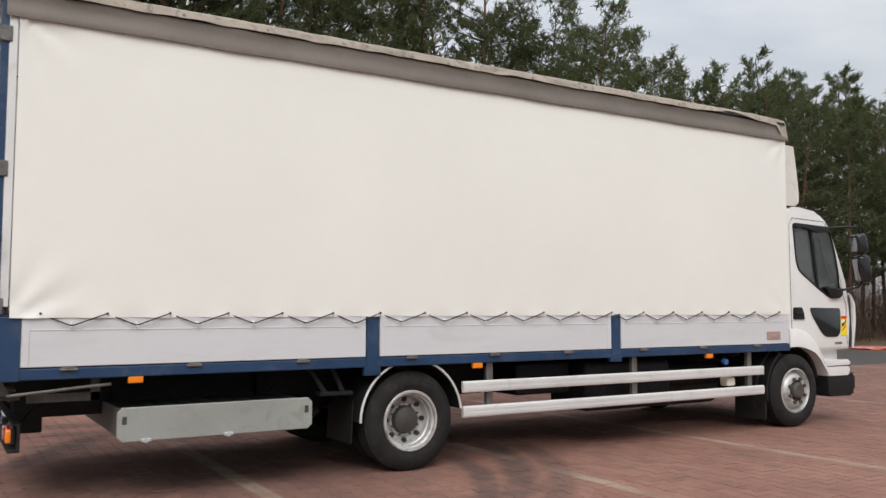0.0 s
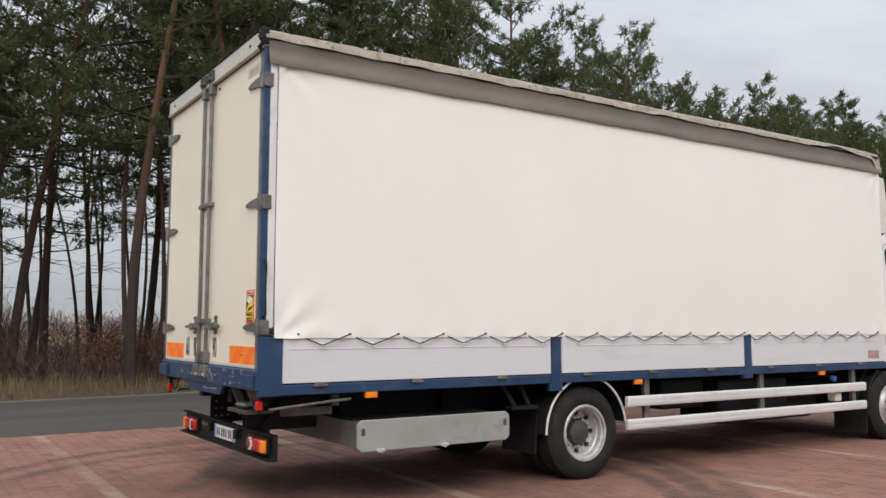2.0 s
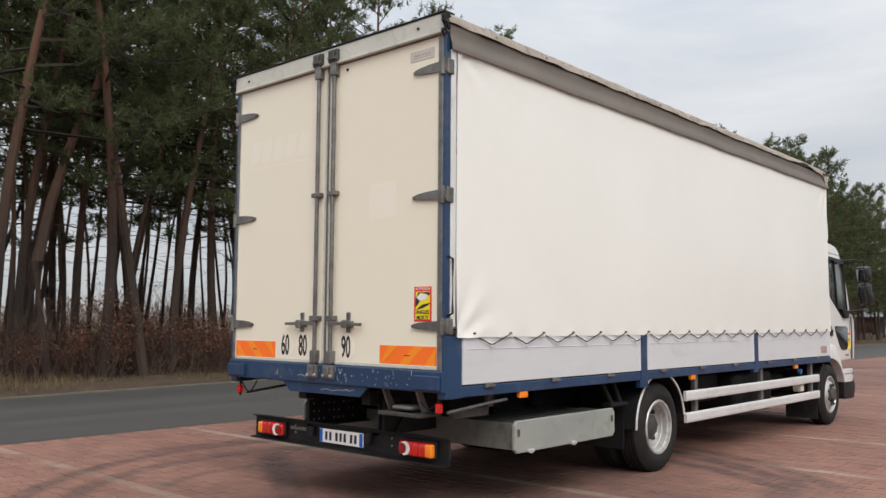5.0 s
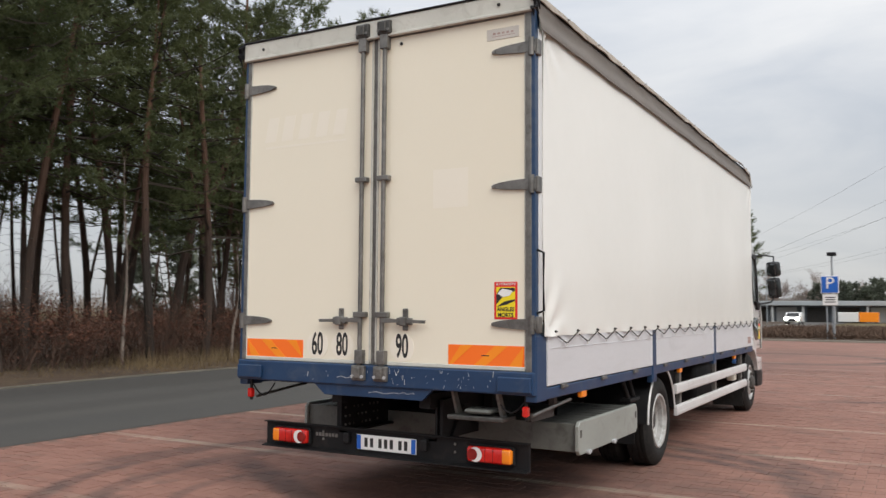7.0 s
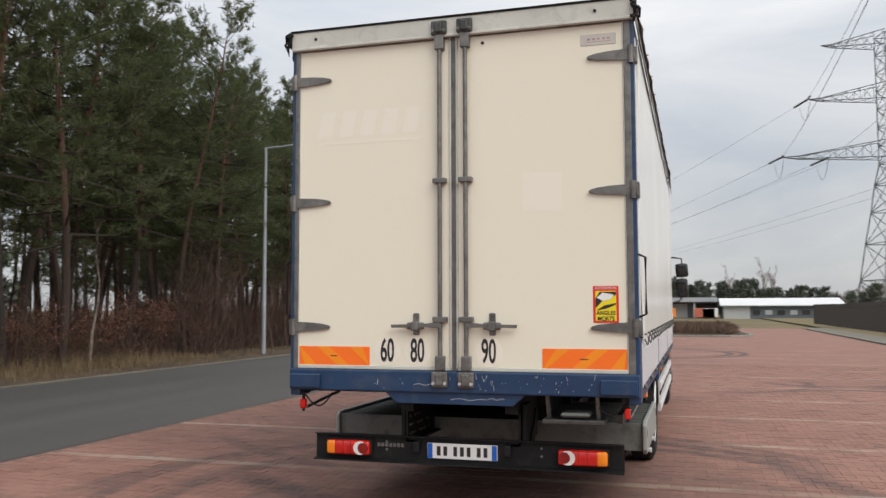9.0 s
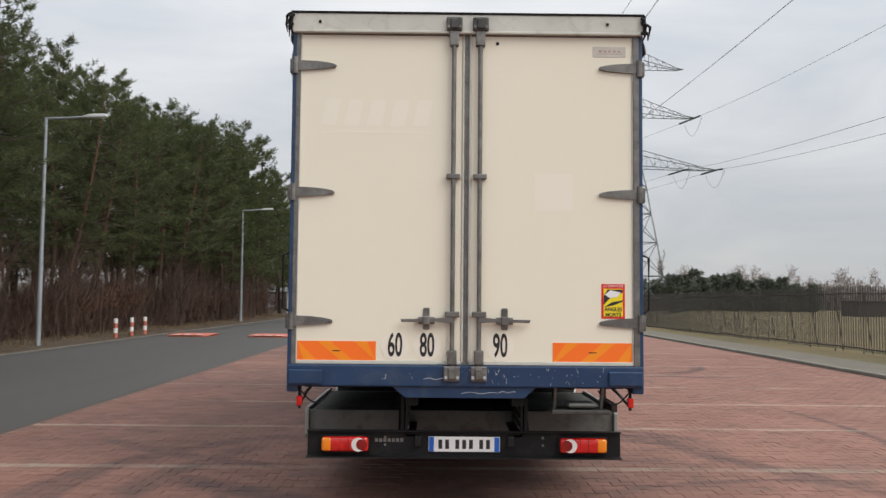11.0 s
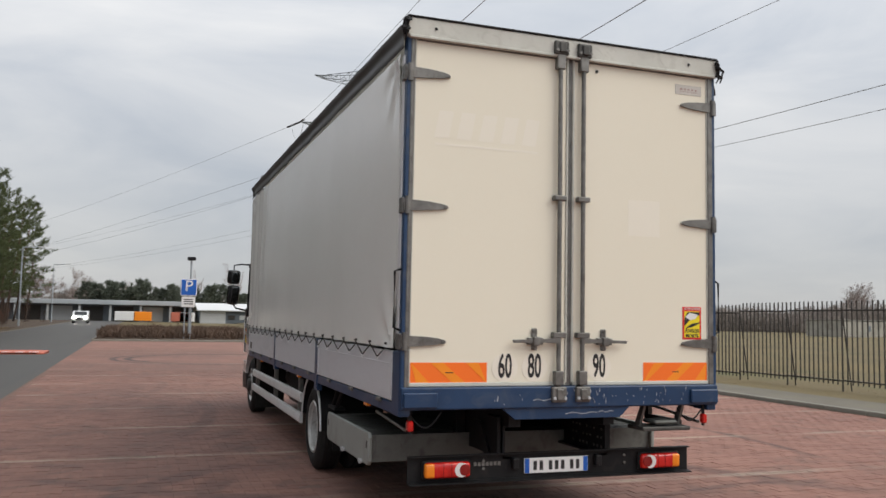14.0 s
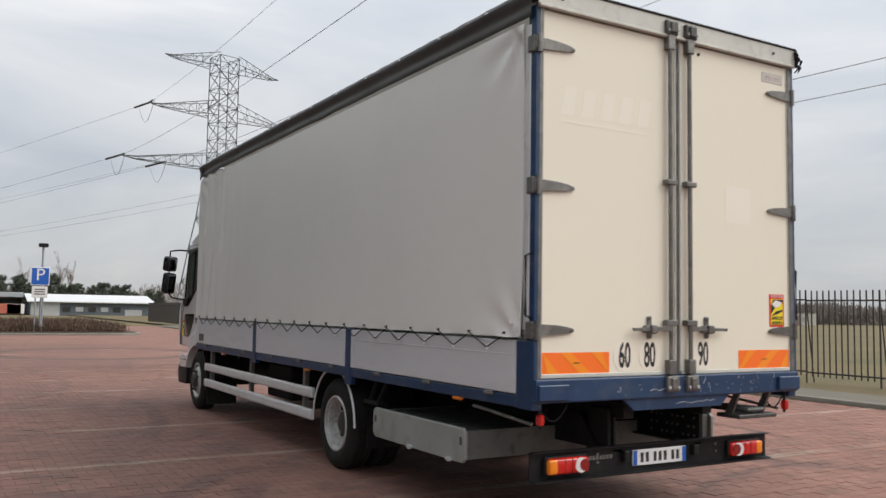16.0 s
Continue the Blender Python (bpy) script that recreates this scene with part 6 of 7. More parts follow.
for x, y, s in ((5.3, 13.8, 1.35), (6.6, 14.5, 1.1), (14.4, 14.1, 1.3), (15.6, 14.0, 1.2), (13.2, 14.3, 1.0), (17.0, 14.0, 1.1), (8.2, 14.0, 0.9), (1.8, 14.2, 1.15), (3.4, 13.9, 0.8), (4.6, 13.9, 0.9), (7.2, 14.1, 1.2), (9.4, 14.3, 1.1), (11.0, 14.4, 0.95), (12.2, 14.5, 1.15)):
    copy_thing(shrubs[3 + int(x * 7) % 3], Matrix.Translation((x, y, 0)) @ Matrix.Rotation(x, 4, "Z") @ Matrix.Diagonal((s, s, s * 0.9, 1)))
for k in range(46):
    x, y, s = 18 + 0.98 * k + forest.uniform(-0.5, 0.5), forest.uniform(13.4, 15.6), forest.uniform(1.15, 1.75)
    copy_thing(shrubs[k % 3], Matrix.Translation((x, y, 0)) @ Matrix.Rotation(forest.uniform(0, 6.28), 4, "Z") @ Matrix.Diagonal((s * 0.9, s * 0.9, s, 1)))
for k, t in enumerate(shrubs):
    t.location = (-8 + 7 * k, 15.5, 0)

def birch_sapling(x, y, bends, r):
    t = thing("birch_sapling", "thin pale birch sapling with bare twigs in front of the pines", "tree", "birch saplings", at=(x, y, 0))
    rnd = random.Random(int(x * 10))
    stem = [Vector((dx, 0.03 * k, z)) for k, (dx, z) in enumerate(bends)]
    part("trunk", pipe(bmesh.new(), stem, [r * (1 - 0.8 * k / (len(stem) - 1)) for k in range(len(stem))], 7), "birch_bark", t, "", True)
    bm = bmesh.new()
    for k in range(26):
        j = rnd.randrange(1, len(stem) - 1)
        p = stem[j].lerp(stem[j + 1], rnd.random())
        d = Vector((rnd.gauss(0, 0.6), rnd.gauss(0, 0.6), rnd.uniform(0.4, 1.0))).normalized() * rnd.uniform(0.3, 0.8)
        pipe(bm, [p, p + d * 0.5, p + d + Vector((0, 0, 0.08))], [0.009, 0.006, 0.003], 3)
    part("twigs", bm, "twig", t)


birch_sapling(13.3, 14.0, [(0, -0.05), (0.10, 0.9), (0.34, 1.7), (0.42, 2.3), (0.30, 3.0), (0.36, 3.8)], 0.045)
birch_sapling(9.6, 14.2, [(0, -0.05), (0.05, 1.0), (0.14, 2.0), (0.12, 3.0), (0.02, 4.2), (0.0, 5.4)], 0.05)

# low tangled undergrowth under the thin front of the wood
rg = np.random.default_rng(15)
G = 48000
gx = rg.uniform(-8, 46, G)
gy = 14.1 + 24 * rg.random(G) ** 1.5
top = (0.75 + 0.55 * np.sin(gx * 1.3 + 0.6 * gy) * np.sin(gy * 0.9 + 2)) * rg.uniform(0.5, 1.25, G) + (0.35 + 0.35 * np.clip((9 - gx) / 4, 0, 1)) * np.clip((gy - 14.5) / 6, 0, 1.8)
zb = np.maximum(0.0, top * rg.uniform(0, 0.8, G))
a = rg.uniform(0, 6.28, G)
tilt = rg.normal(0, 0.30, (G, 2))
base = np.stack([gx, gy, zb], 1)
sd = np.stack([np.cos(a) * 0.011, np.sin(a) * 0.011, np.zeros(G)], 1)
tip = base + np.stack([tilt[:, 0], tilt[:, 1], rg.uniform(0.15, 0.6, G)], 1)
tagged(raw("undergrowth", np.concatenate([base - sd, base + sd, tip], 1).reshape(-1, 3).tolist(), np.arange(G * 3).reshape(-1, 3).tolist(), "twig"), "tangled brown undergrowth on the forest floor", "undergrowth", kind="stuff")

# dry grass along the verge
rg = np.random.default_rng(5)
G = 42000
gx = rg.uniform(-3, 70, G)
gy = 11.7 - road_bow(gx) + 3.4 * rg.random(G) ** 1.2
hh = rg.uniform(0.14, 0.60, G) * np.interp(gx, [2, 5, 8, 10, 15, 18], [0.9, 0.40, 0.45, 0.95, 0.95, 0.40]) * (0.35 + 0.65 * np.clip((gy - 11.7 + road_bow(gx)) / 1.2, 0, 1))
a = rg.uniform(0, 6.28, G)
w = 0.010
base = np.stack([gx, gy, np.full(G, -0.04)], 1)
sd = np.stack([np.cos(a) * w, np.sin(a) * w, np.zeros(G)], 1)
tip = base + np.stack([rg.normal(0, 0.10, G), rg.normal(0, 0.10, G), hh], 1)
v = np.concatenate([base - sd, base + sd, tip], 1).reshape(-1, 3)
tagged(raw("dry_grass", v.tolist(), np.arange(G * 3).reshape(-1, 3).tolist(), "dry_grass"), "tall dry straw-coloured grass along the road", "grass", kind="stuff")


# ---- power line ----
PX, PY = 95.0, -23.0
AX = Vector((0.235, -0.972, 0)).normalized()
AN = Vector((-AX.y, AX.x, 0))
pylon = thing("power_pylon", "tall steel lattice power pylon with three crossarms", "pylon", at=(0, 0, 0))


def pp(a, b, z):
    return Vector((PX, PY, 0)) + AX * a + AN * b + Vector((0, 0, z))


def lattice(bm, levels, r):
    """Four legs through the levels (height, half width) with crossed bracing on every face."""
    for (z0, w0), (z1, w1) in zip(levels, levels[1:]):
        cs = [(-1, -1), (1, -1), (1, 1), (-1, 1)]
        for (a, b), (c, d) in zip(cs, cs[1:] + cs[:1]):
            rod(bm, pp(a * w0, b * w0, z0), pp(a * w1, b * w1, z1), r * 1.5, n=4)
            rod(bm, pp(a * w0, b * w0, z0), pp(c * w1, d * w1, z1), r, n=4)
            rod(bm, pp(c * w0, d * w0, z0), pp(a * w1, b * w1, z1), r, n=4)
            rod(bm, pp(a * w1, b * w1, z1), pp(c * w1, d * w1, z1), r, n=4)
    return bm


part("lower_tower", lattice(bmesh.new(), [(-0.3, 3.6), (4.5, 3.0), (8.5, 2.5), (12, 2.0), (15, 1.65), (17.3, 1.25)], 0.050), "steel_green", pylon)
part("upper_tower", lattice(bmesh.new(), [(17.3 + 2.03 * k, 1.25) for k in range(8)], 0.040), "steel_green", pylon)
TIPS = []
for zc, half, hgt in ((17.8, 12.2, 1.9), (24.2, 9.2, 1.8), (30.2, 7.6, 1.6)):
    for sgn in (-1, 1):
        bm = bmesh.new()
        tipp = pp(sgn * half, 0, zc + 0.2)
        prev = None
        n_ = 6
        for k in range(n_):
            f = k / n_
            a_ = sgn * (1.25 + (half - 1.25) * f)
            ring = [pp(a_, s * 1.25 * (1 - f), zc) for s in (-1, 1)] + [pp(a_, s * 1.25 * (1 - f), zc + hgt * (1 - f)) for s in (-1, 1)]
            if prev:
                for i in range(4):
                    rod(bm, prev[i], ring[i], 0.045, n=4)
                rod(bm, prev[0], ring[1], 0.026, n=4)
                rod(bm, prev[2], ring[0], 0.026, n=4)
                rod(bm, prev[1], ring[3], 0.026, n=4)
                rod(bm, ring[0], ring[2], 0.026, n=4)
                rod(bm, ring[1], ring[3], 0.026, n=4)
            prev = ring
        for i in range(4):
            rod(bm, prev[i], tipp, 0.045, n=4)
        part("crossarm", bm, "steel_green", pylon)
        TIPS.append((tipp, sgn, zc))
        if zc < 20:
            TIPS.append((pp(sgn * half * 0.62, 0, zc - 0.05), sgn, zc))
line = thing("power_line", "thin overhead conductors strung from the pylon", "power line", kind="structure")
for tipp, sgn, zc in TIPS:
    if zc > 29:
        continue
    for d, span, sag, dz in ((Vector((-1, 0.05, 0)).normalized(), 250, 7.0, 0.0), (Vector((0.94, 0.342, 0)).normalized(), 330, 4.0, 0.0)):
        pts = []
        for k in range(41):
            s = (k / 40)
            pts.append(tipp + d * (span * s) + Vector((0, 0, dz * s - 4 * sag * s * (1 - s))))
        part("conductor", pipe(bmesh.new(), pts, 0.018, 4), "wire", line)
        if zc < 29:
            part("insulator", pipe(bmesh.new(), [pts[0], tipp.lerp(pts[1], 0.38)], 0.11, 6), "fence", line)
    if zc < 29:
        a_ = tipp + Vector((-3.0, 0.04, -0.25))
        b_ = tipp + Vector((3.0, 0.5, -0.25))
        part("jumper", pipe(bmesh.new(), [a_.lerp(b_, t) - Vector((0, 0, 2.0 * math.sin(math.pi * t))) for t in (k / 12 for k in range(13))], 0.025, 4), "wire", line)


# ---- fence and field on the open side ----
setting(sheet("field_strip", -60, 160, -90, -10.75, 0.06, "field", 2.5, 0.06), "dry winter grass behind the kerb", "grass")
fence = thing("fence", "black steel bar fence with stepped panels along the grass", "fence")
FY = -12.3
bar_bm = bmesh.new()
box(bar_bm, -0.013, 0.013, -0.013, 0.013, 0.0, 1.92, 0.003)
bar_me = finish(bar_bm, "fence_bar", "fence")
rest = bmesh.new()
PANEL = 1.755
for k in range(-15, 38):
    x0 = 13.2 + k * PANEL
    up = 0.04 + 0.012 * math.sin(k * 1.7) if x0 < 13.0 else -0.02 + 0.012 * math.sin(k * 2.3) - 0.22 * max(0, min(1, (x0 - 18) / 40))
    part("fence_post", boxed(x0 - 0.016, x0 + 0.016, FY - 0.016, FY + 0.016, -0.2, 2.08 + up, bevel=0.004), "fence", fence)
    for z in (0.25, 1.86):
        part("fence_rail", boxed(x0 + 0.018, x0 + PANEL - 0.018, FY - 0.02, FY + 0.02, z + up - 0.018, z + up + 0.018, bevel=0.003), "fence", fence)
    part("fence_stay", pipe(bmesh.new(), [(x0, FY - 0.016, 1.84 + up), (x0, FY - 0.26, 0.05)], 0.016, 6), "fence", fence)
    for j in range(1, 12):
        x = x0 + j * PANEL / 12
        if -7 <= k <= 17:
            b_ = new("fence_bar", bar_me)
            b_.parent = fence
            b_.location = (x, FY + random.uniform(-0.004, 0.004), 0.16 + up)
        else:
            box(rest, x - 0.013, x + 0.013, FY - 0.013, FY + 0.013, 0.16 + up, 2.08 + up)
tagged(part("fence_bar_rest", rest, "fence", fence), kind="stuff")
info = part("fence_sign", boxed(14.91, 15.27, FY + 0.03, FY + 0.04, 1.59, 1.86, bevel=0.004), "sign_yellow", fence, "small yellow and dark blue notice on the fence")
part("sign_band", boxed(14.91, 15.27, FY + 0.041, FY + 0.044, 1.71, 1.86), "sign_navy", info)
for k in range(3):
    part("pictogram", boxed(14.95 + 0.11 * k, 15.01 + 0.11 * k, FY + 0.0445, FY + 0.046, 1.76, 1.82), "plate", info)

rg = np.random.default_rng(9)
G = 9000
gx, gy = rg.uniform(-2, 40, G), -10.8 - 12 * rg.random(G) ** 1.6
hh = rg.uniform(0.02, 0.055, G)
a = rg.uniform(0, 6.28, G)
base = np.stack([gx, gy, np.full(G, 0.03)], 1)
sd = np.stack([np.cos(a) * 0.006, np.sin(a) * 0.006, np.zeros(G)], 1)
tip = base + np.stack([rg.normal(0, 0.05, G), rg.normal(0, 0.05, G), hh], 1)
tagged(raw("field_grass", np.concatenate([base - sd, base + sd, tip], 1).reshape(-1, 3).tolist(), np.arange(G * 3).reshape(-1, 3).tolist(), "field"), "short dry grass around the fence", "grass", kind="stuff")


# ---- street lamps, signs, road humps ----
def street_lamp(x, y, h=7.1):
    lamp = thing("street_lamp", "tall grey steel street lamp with a short arm over the road", "street lamp", "street lamps along the road", at=(x, y, 0))
    part("pole", pipe(bmesh.new(), [(0, 0, -0.1), (0, 0, 1.2), (0, 0, h)], [0.075, 0.07, 0.042], 12), "lamp_steel", lamp, "", True)
    part("arm", pipe(bmesh.new(), [(0, 0.04, h - 0.03), (0.0, -0.7, h), (0, -1.25, h + 0.04)], 0.035, 8), "lamp_steel", lamp, "", True)
    part("lamp_head", slab(bmesh.new(), [(-1.9, h + 0.06), (-1.85, h + 0.13), (-1.4, h + 0.12), (-1.2, h + 0.07), (-1.2, h + 0.01), (-1.85, h + 0.02)], "x", -0.11, 0.11, 0.02), "roof_white", lamp, "", True)
    return lamp


lamp0 = street_lamp(19.9, 12.4)
for x, y in ((47.1, 12.5), (77.6, 13.0), (107, 13.0), (-9.5, 12.4)):
    copy_thing(lamp0, Matrix.Translation((x, y, 0)))


def cushion(y0, y1):
    t = thing("speed_cushion", "red rubber speed cushion with white arrows on the road", "speed bump", "speed cushions", at=(28.0, 0, 0))
    bm = bmesh.new()
    slab(bm, rounded([(-0.95, y0), (0.95, y0), (0.95, y1), (-0.95, y1)], 0.25), "z", -0.01, 0.075, 0.06, 3)
    part("cushion_body", bm, "sign_red_matt", t)
    for y in (y0 + 0.35, (y0 + y1) / 2, y1 - 0.35):
        part("arrow", slab(bmesh.new(), [(-0.88, y - 0.15), (-0.70, y - 0.15), (-0.56, y), (-0.70, y + 0.15), (-0.88, y + 0.15)], "z", 0.05, 0.079), "plate", t)


M["sign_red_matt"] = surface("red_rubber", (0.46, 0.12, 0.08), (0.56, 0.17, 0.11), rough=0.75, big=3, fine=60, bump=0.2, stain=(0.25, 0.13, 0.1))
cushion(9.15, 10.75)
cushion(6.0, 7.6)
boll = thing("bollard", "red and white plastic bollard beside the road", "bollard", "bollards", at=(25.4, 12.12, 0))
for k in range(4):
    part("band", rod(bmesh.new(), (0, 0, 0.02 + k * 0.18), (0, 0, 0.20 + k * 0.18), 0.07, n=14), "sign_red_matt" if k % 2 == 0 else "plate", boll)
for x in (26.85, 28.35):
    copy_thing(boll, Matrix.Translation((x, 12.05, 0)))

psign = thing("parking_sign", "blue square parking sign on two grey posts in the shrub bed", "traffic sign", at=(42.6, 0.45, 0))
for y in (-0.17, 0.17):
    part("post", rod(bmesh.new(), (0.05, y, -0.1), (0.05, y, 3.3), 0.035, n=10), "lamp_steel", psign)
panel = part("sign_panel", boxed(-0.02, 0.02, -0.40, 0.40, 2.50, 3.35, bevel=0.01), "plate_blue", psign)
part("sign_rim", boxed(-0.015, 0.024, -0.43, 0.43, 2.47, 3.38, bevel=0.01), "plate", panel)
words("sign_letter", "P", 0.85, "plate", panel, on_rear(-0.026, 0, 2.98), 1.0)
part("lower_panel", boxed(-0.02, 0.02, -0.36, 0.36, 1.85, 2.42, bevel=0.01), "plate", psign)
bm = bmesh.new()
for k in range(3):
    box(bm, -0.026, -0.02, -0.24, 0.24, 2.0 + k * 0.12, 2.05 + k * 0.12)
part("print_bars", bm, "ink", psign)
part("mast", rod(bmesh.new(), (0.25, -0.1, -0.1), (0.25, -0.1, 4.5), 0.05, n=10), "lamp_steel", psign)
part("mast_head", boxed(0.10, 0.40, -0.32, 0.12, 4.42, 4.62, bevel=0.03), "plastic", psign)

# ---- shrub bed at the end of the lot ----
bedk = thing("bed_kerb", "pale concrete kerb round the shrub bed", "kerb", kind="structure")
part("kerb_line", slab(bmesh.new(), [(41.5, 5.2), (41.2, -3.4), (42.0, -4.3), (43.2, -4.7), (60, -4.0), (60, 5.2)], "z", -0.05, 0.10, 0.02), "bed_edge", bedk)
part("bed_soil", slab(bmesh.new(), [(41.75, 5.1), (41.5, -3.3), (42.2, -4.1), (43.3, -4.45), (59.8, -3.8), (59.8, 5.1)], "z", 0.0, 0.13), "litter", bedk)
M["bed_twig"] = surface("red_twigs", (0.075, 0.047, 0.033), (0.150, 0.095, 0.064), rough=0.9, big=0.5, fine=8, bump=0, island=0.6)
rg = np.random.default_rng(21)
G = 30000
gx = rg.uniform(42.3, 59.5, G)
gy = rg.uniform(-3.9, 5.0, G)
hump = 0.40 + 0.20 * np.sin(gx * 1.7) * np.sin(gy * 1.9 + 1)
hh = hump * rg.uniform(0.5, 1.15, G)
a = rg.uniform(0, 6.28, G)
zb = hh * rg.uniform(0, 0.7, G) + 0.1
base = np.stack([gx, gy, zb], 1)
sd = np.stack([np.cos(a) * 0.025, np.sin(a) * 0.025, np.zeros(G)], 1)
tip = np.stack([gx + rg.normal(0, 0.12, G), gy + rg.normal(0, 0.12, G), zb + rg.uniform(0.1, 0.4, G)], 1)
tagged(raw("bed_shrubs", np.concatenate([base - sd, base + sd, tip], 1).reshape(-1, 3).tolist(), np.arange(G * 3).reshape(-1, 3).tolist(), "bed_twig"), "low red-brown leafless shrubs filling the bed", "shrubs", kind="stuff")

# ---- buildings beyond the lot ----
depot = thing("depot", "long low depot with grey flat roof and open front", "building", at=(0, 0, 0))
part("wall", boxed(132, 150, -5.0, 34, -0.1, 2.5), "shed_wall", depot)
part("roof", boxed(130, 152, -5.0, 35, 2.45, 3.15, bevel=0.05), "roof_grey", depot)
for k in range(9):
    part("door", boxed(131.93, 132.02, -4.8 + k * 4.3, -1.9 + k * 4.3, 0, 2.2), "shed_pale" if k % 3 == 1 else "fence", depot)
for k in range(10):
    part("column", boxed(130.3, 130.6, -6.0 + k * 4.3, -5.7 + k * 4.3, 0, 2.5), "shed_pale", depot)
shed = thing("white_shed", "low shed with white pitched roof and pale walls", "building")
part("wall", boxed(126, 138, -21.8, -5.6, -0.1, 1.75), "shed_wall", shed)
part("pale_bay", boxed(125.9, 126.02, -9.4, -5.7, -0.1, 1.74), "shed_pale", shed)
part("pale_bay", boxed(125.92, 126.02, -20.6, -18.2, -0.1, 0.9), "shed_pale", shed)
part("roof", slab(bmesh.new(), [(125.4, 1.82), (125.4, 1.95), (132, 3.05), (138.6, 1.95), (138.6, 1.82), (132, 2.9)], "y", -22.4, -5.2), "roof_white", shed)
part("gable", slab(bmesh.new(), [(126, 1.7), (138, 1.7), (132, 2.95)], "y", -21.95, -21.8), "shed_pale", shed)
for k in range(5):
    part("window", boxed(125.9, 126.02, -17.6 + k * 1.7, -16.6 + k * 1.7, 0.55, 1.2), "shed_pale" if k % 2 else "fence", shed)
for k, (y, c, w) in enumerate(((2.4, "amber", 2.4), (5.0, "plate", 2.6), (-3.8, "plate", 2.2), (-3.0, "sign_red_matt", 3.0))):
    van = thing("container", ("orange and white", "white", "white", "red")[k] + " steel container in front of the depot", "container", at=(126.5, y, 0))
    part("container_body", boxed(-1, 1, -w / 2, w / 2, 0.15, 1.5, bevel=0.05), c, van)
    for s in (-0.35, 0.35):
        part("skid", boxed(-1, 1, s * w - 0.1, s * w + 0.1, 0, 0.16), "fence", van)
hut = thing("dark_hut", "dark flat-roofed hut in the field", "hut")
part("wall", boxed(84, 87.5, -50.4, -45.1, 0, 1.66, bevel=0.03), "fence", hut)
part("roof", boxed(83.85, 87.65, -50.55, -44.95, 1.66, 1.76, bevel=0.02), "fence", hut)
for k, (x, y) in enumerate(((38, -24), (44, -31), (30, -20.5), (52, -22))):
    pst = thing("field_post", "thin wooden post in the dry field", "post", "field posts", at=(x, y, 0.05))
    part("pole", rod(bmesh.new(), (0, 0, -0.1), (0, 0, 1.0), 0.025, n=8), "bark_low", pst)

# ---- an oncoming car, far up the road ----
car = thing("car", "small white car with lit headlights on the road", "car", at=(104, 9.5, 0))
prof = [(-2.0, 0.35), (-2.05, 0.62), (-1.95, 0.80), (-1.15, 0.95), (-0.55, 1.40), (0.3, 1.47), (1.2, 1.40), (1.85, 0.98), (2.05, 0.9), (2.05, 0.4), (1.9, 0.3), (-1.8, 0.28)]
part("body", slab(bmesh.new(), prof, "y", -0.86, 0.86, 0.08, 3), "white", car, "", True)
part("windscreen", slab(bmesh.new(), [(-1.13, 0.98), (-0.58, 1.385), (-0.60, 1.40), (-1.17, 0.99)], "y", -0.68, 0.68), "panel_gloss", car)
M["headlight"] = bpy.data.materials.new("headlight")
M["headlight"].use_nodes = True
hb = M["headlight"].node_tree.nodes["Principled BSDF"]
hb.inputs["Emission Color"].default_value, hb.inputs["Emission Strength"].default_value = (1.0, 0.93, 0.8, 1), 60.0
for side in (-1, 1):
    part("headlamp", lathe(bmesh.new(), [(0.0, -2.10), (0.13, -2.08), (0.18, -2.0), (0.18, -1.9)], (0, side * 0.62, 0.68), axis="x", n=16), "headlight", car, "lit headlamp")
    for x in (-1.3, 1.3):
        wh = part("wheel", lathe(bmesh.new(), [(0.18, side * 0.86), (0.30, side * 0.87), (0.32, side * 0.84), (0.32, side * 0.68)], (x, 0, 0.32), n=24), "rubber", car, "", True)
        part("rim", rod(bmesh.new(), (x, side * 0.85, 0.32), (x, side * 0.875, 0.32), 0.2, n=20), "rim", wh)
part("grille", boxed(-2.08, -2.0, -0.4, 0.4, 0.42, 0.66, bevel=0.02), "plastic", car)

# ---- far woods ----
# wood colours lightened to carry the distance haze
M["far_wood"] = surface("far_woods", (0.150, 0.128, 0.112), (0.270, 0.232, 0.205), rough=0.9, big=0.02, fine=0.25, bump=0, island=0.5)
rg = np.random.default_rng(31)
pieces = []
for x0, y0, x1, y1, n_, top in ((260, -420, 300, 190, 110000, 9.0), (205, 2, 225, 60, 15000, 6.5), (170, 24, 205, 70, 14000, 8.0), (-60, 150, 160, 230, 18000, 6.0), (0, -185, 16, -62, 42000, 5.4)):
    gx, gy = rg.uniform(x0, x1, n_), rg.uniform(y0, y1, n_)
    u = gy if abs(y1 - y0) > abs(x1 - x0) else gx
    crown = top * (0.55 + 0.25 * np.sin(u * 0.13) * np.sin(u * 0.047 + 1) + 0.25 * np.abs(np.sin(u * 0.31 + 2)))
    if x1 == 16:
        # the thicket that borders the field runs aslant
        gx = gx + np.interp(gy, [-185, -108, -79, -62], [104, 116, 134, 150])
    zz = crown * rg.random(n_) ** 1.15
    c = np.stack([gx, gy, zz], 1)
    pieces.append((c[:, None, :] + rg.normal(0, 1.0, (n_, 3, 3)) * np.array([0.15, 0.15, 0.62])).reshape(-1, 3))
v = np.concatenate(pieces)
v[:, 2] = np.maximum(v[:, 2], -0.05)
tagged(raw("far_woods", v.tolist(), np.arange(len(v)).reshape(-1, 3).tolist(), "far_wood"), "distant belt of leafless and evergreen woods", "woods", kind="stuff")


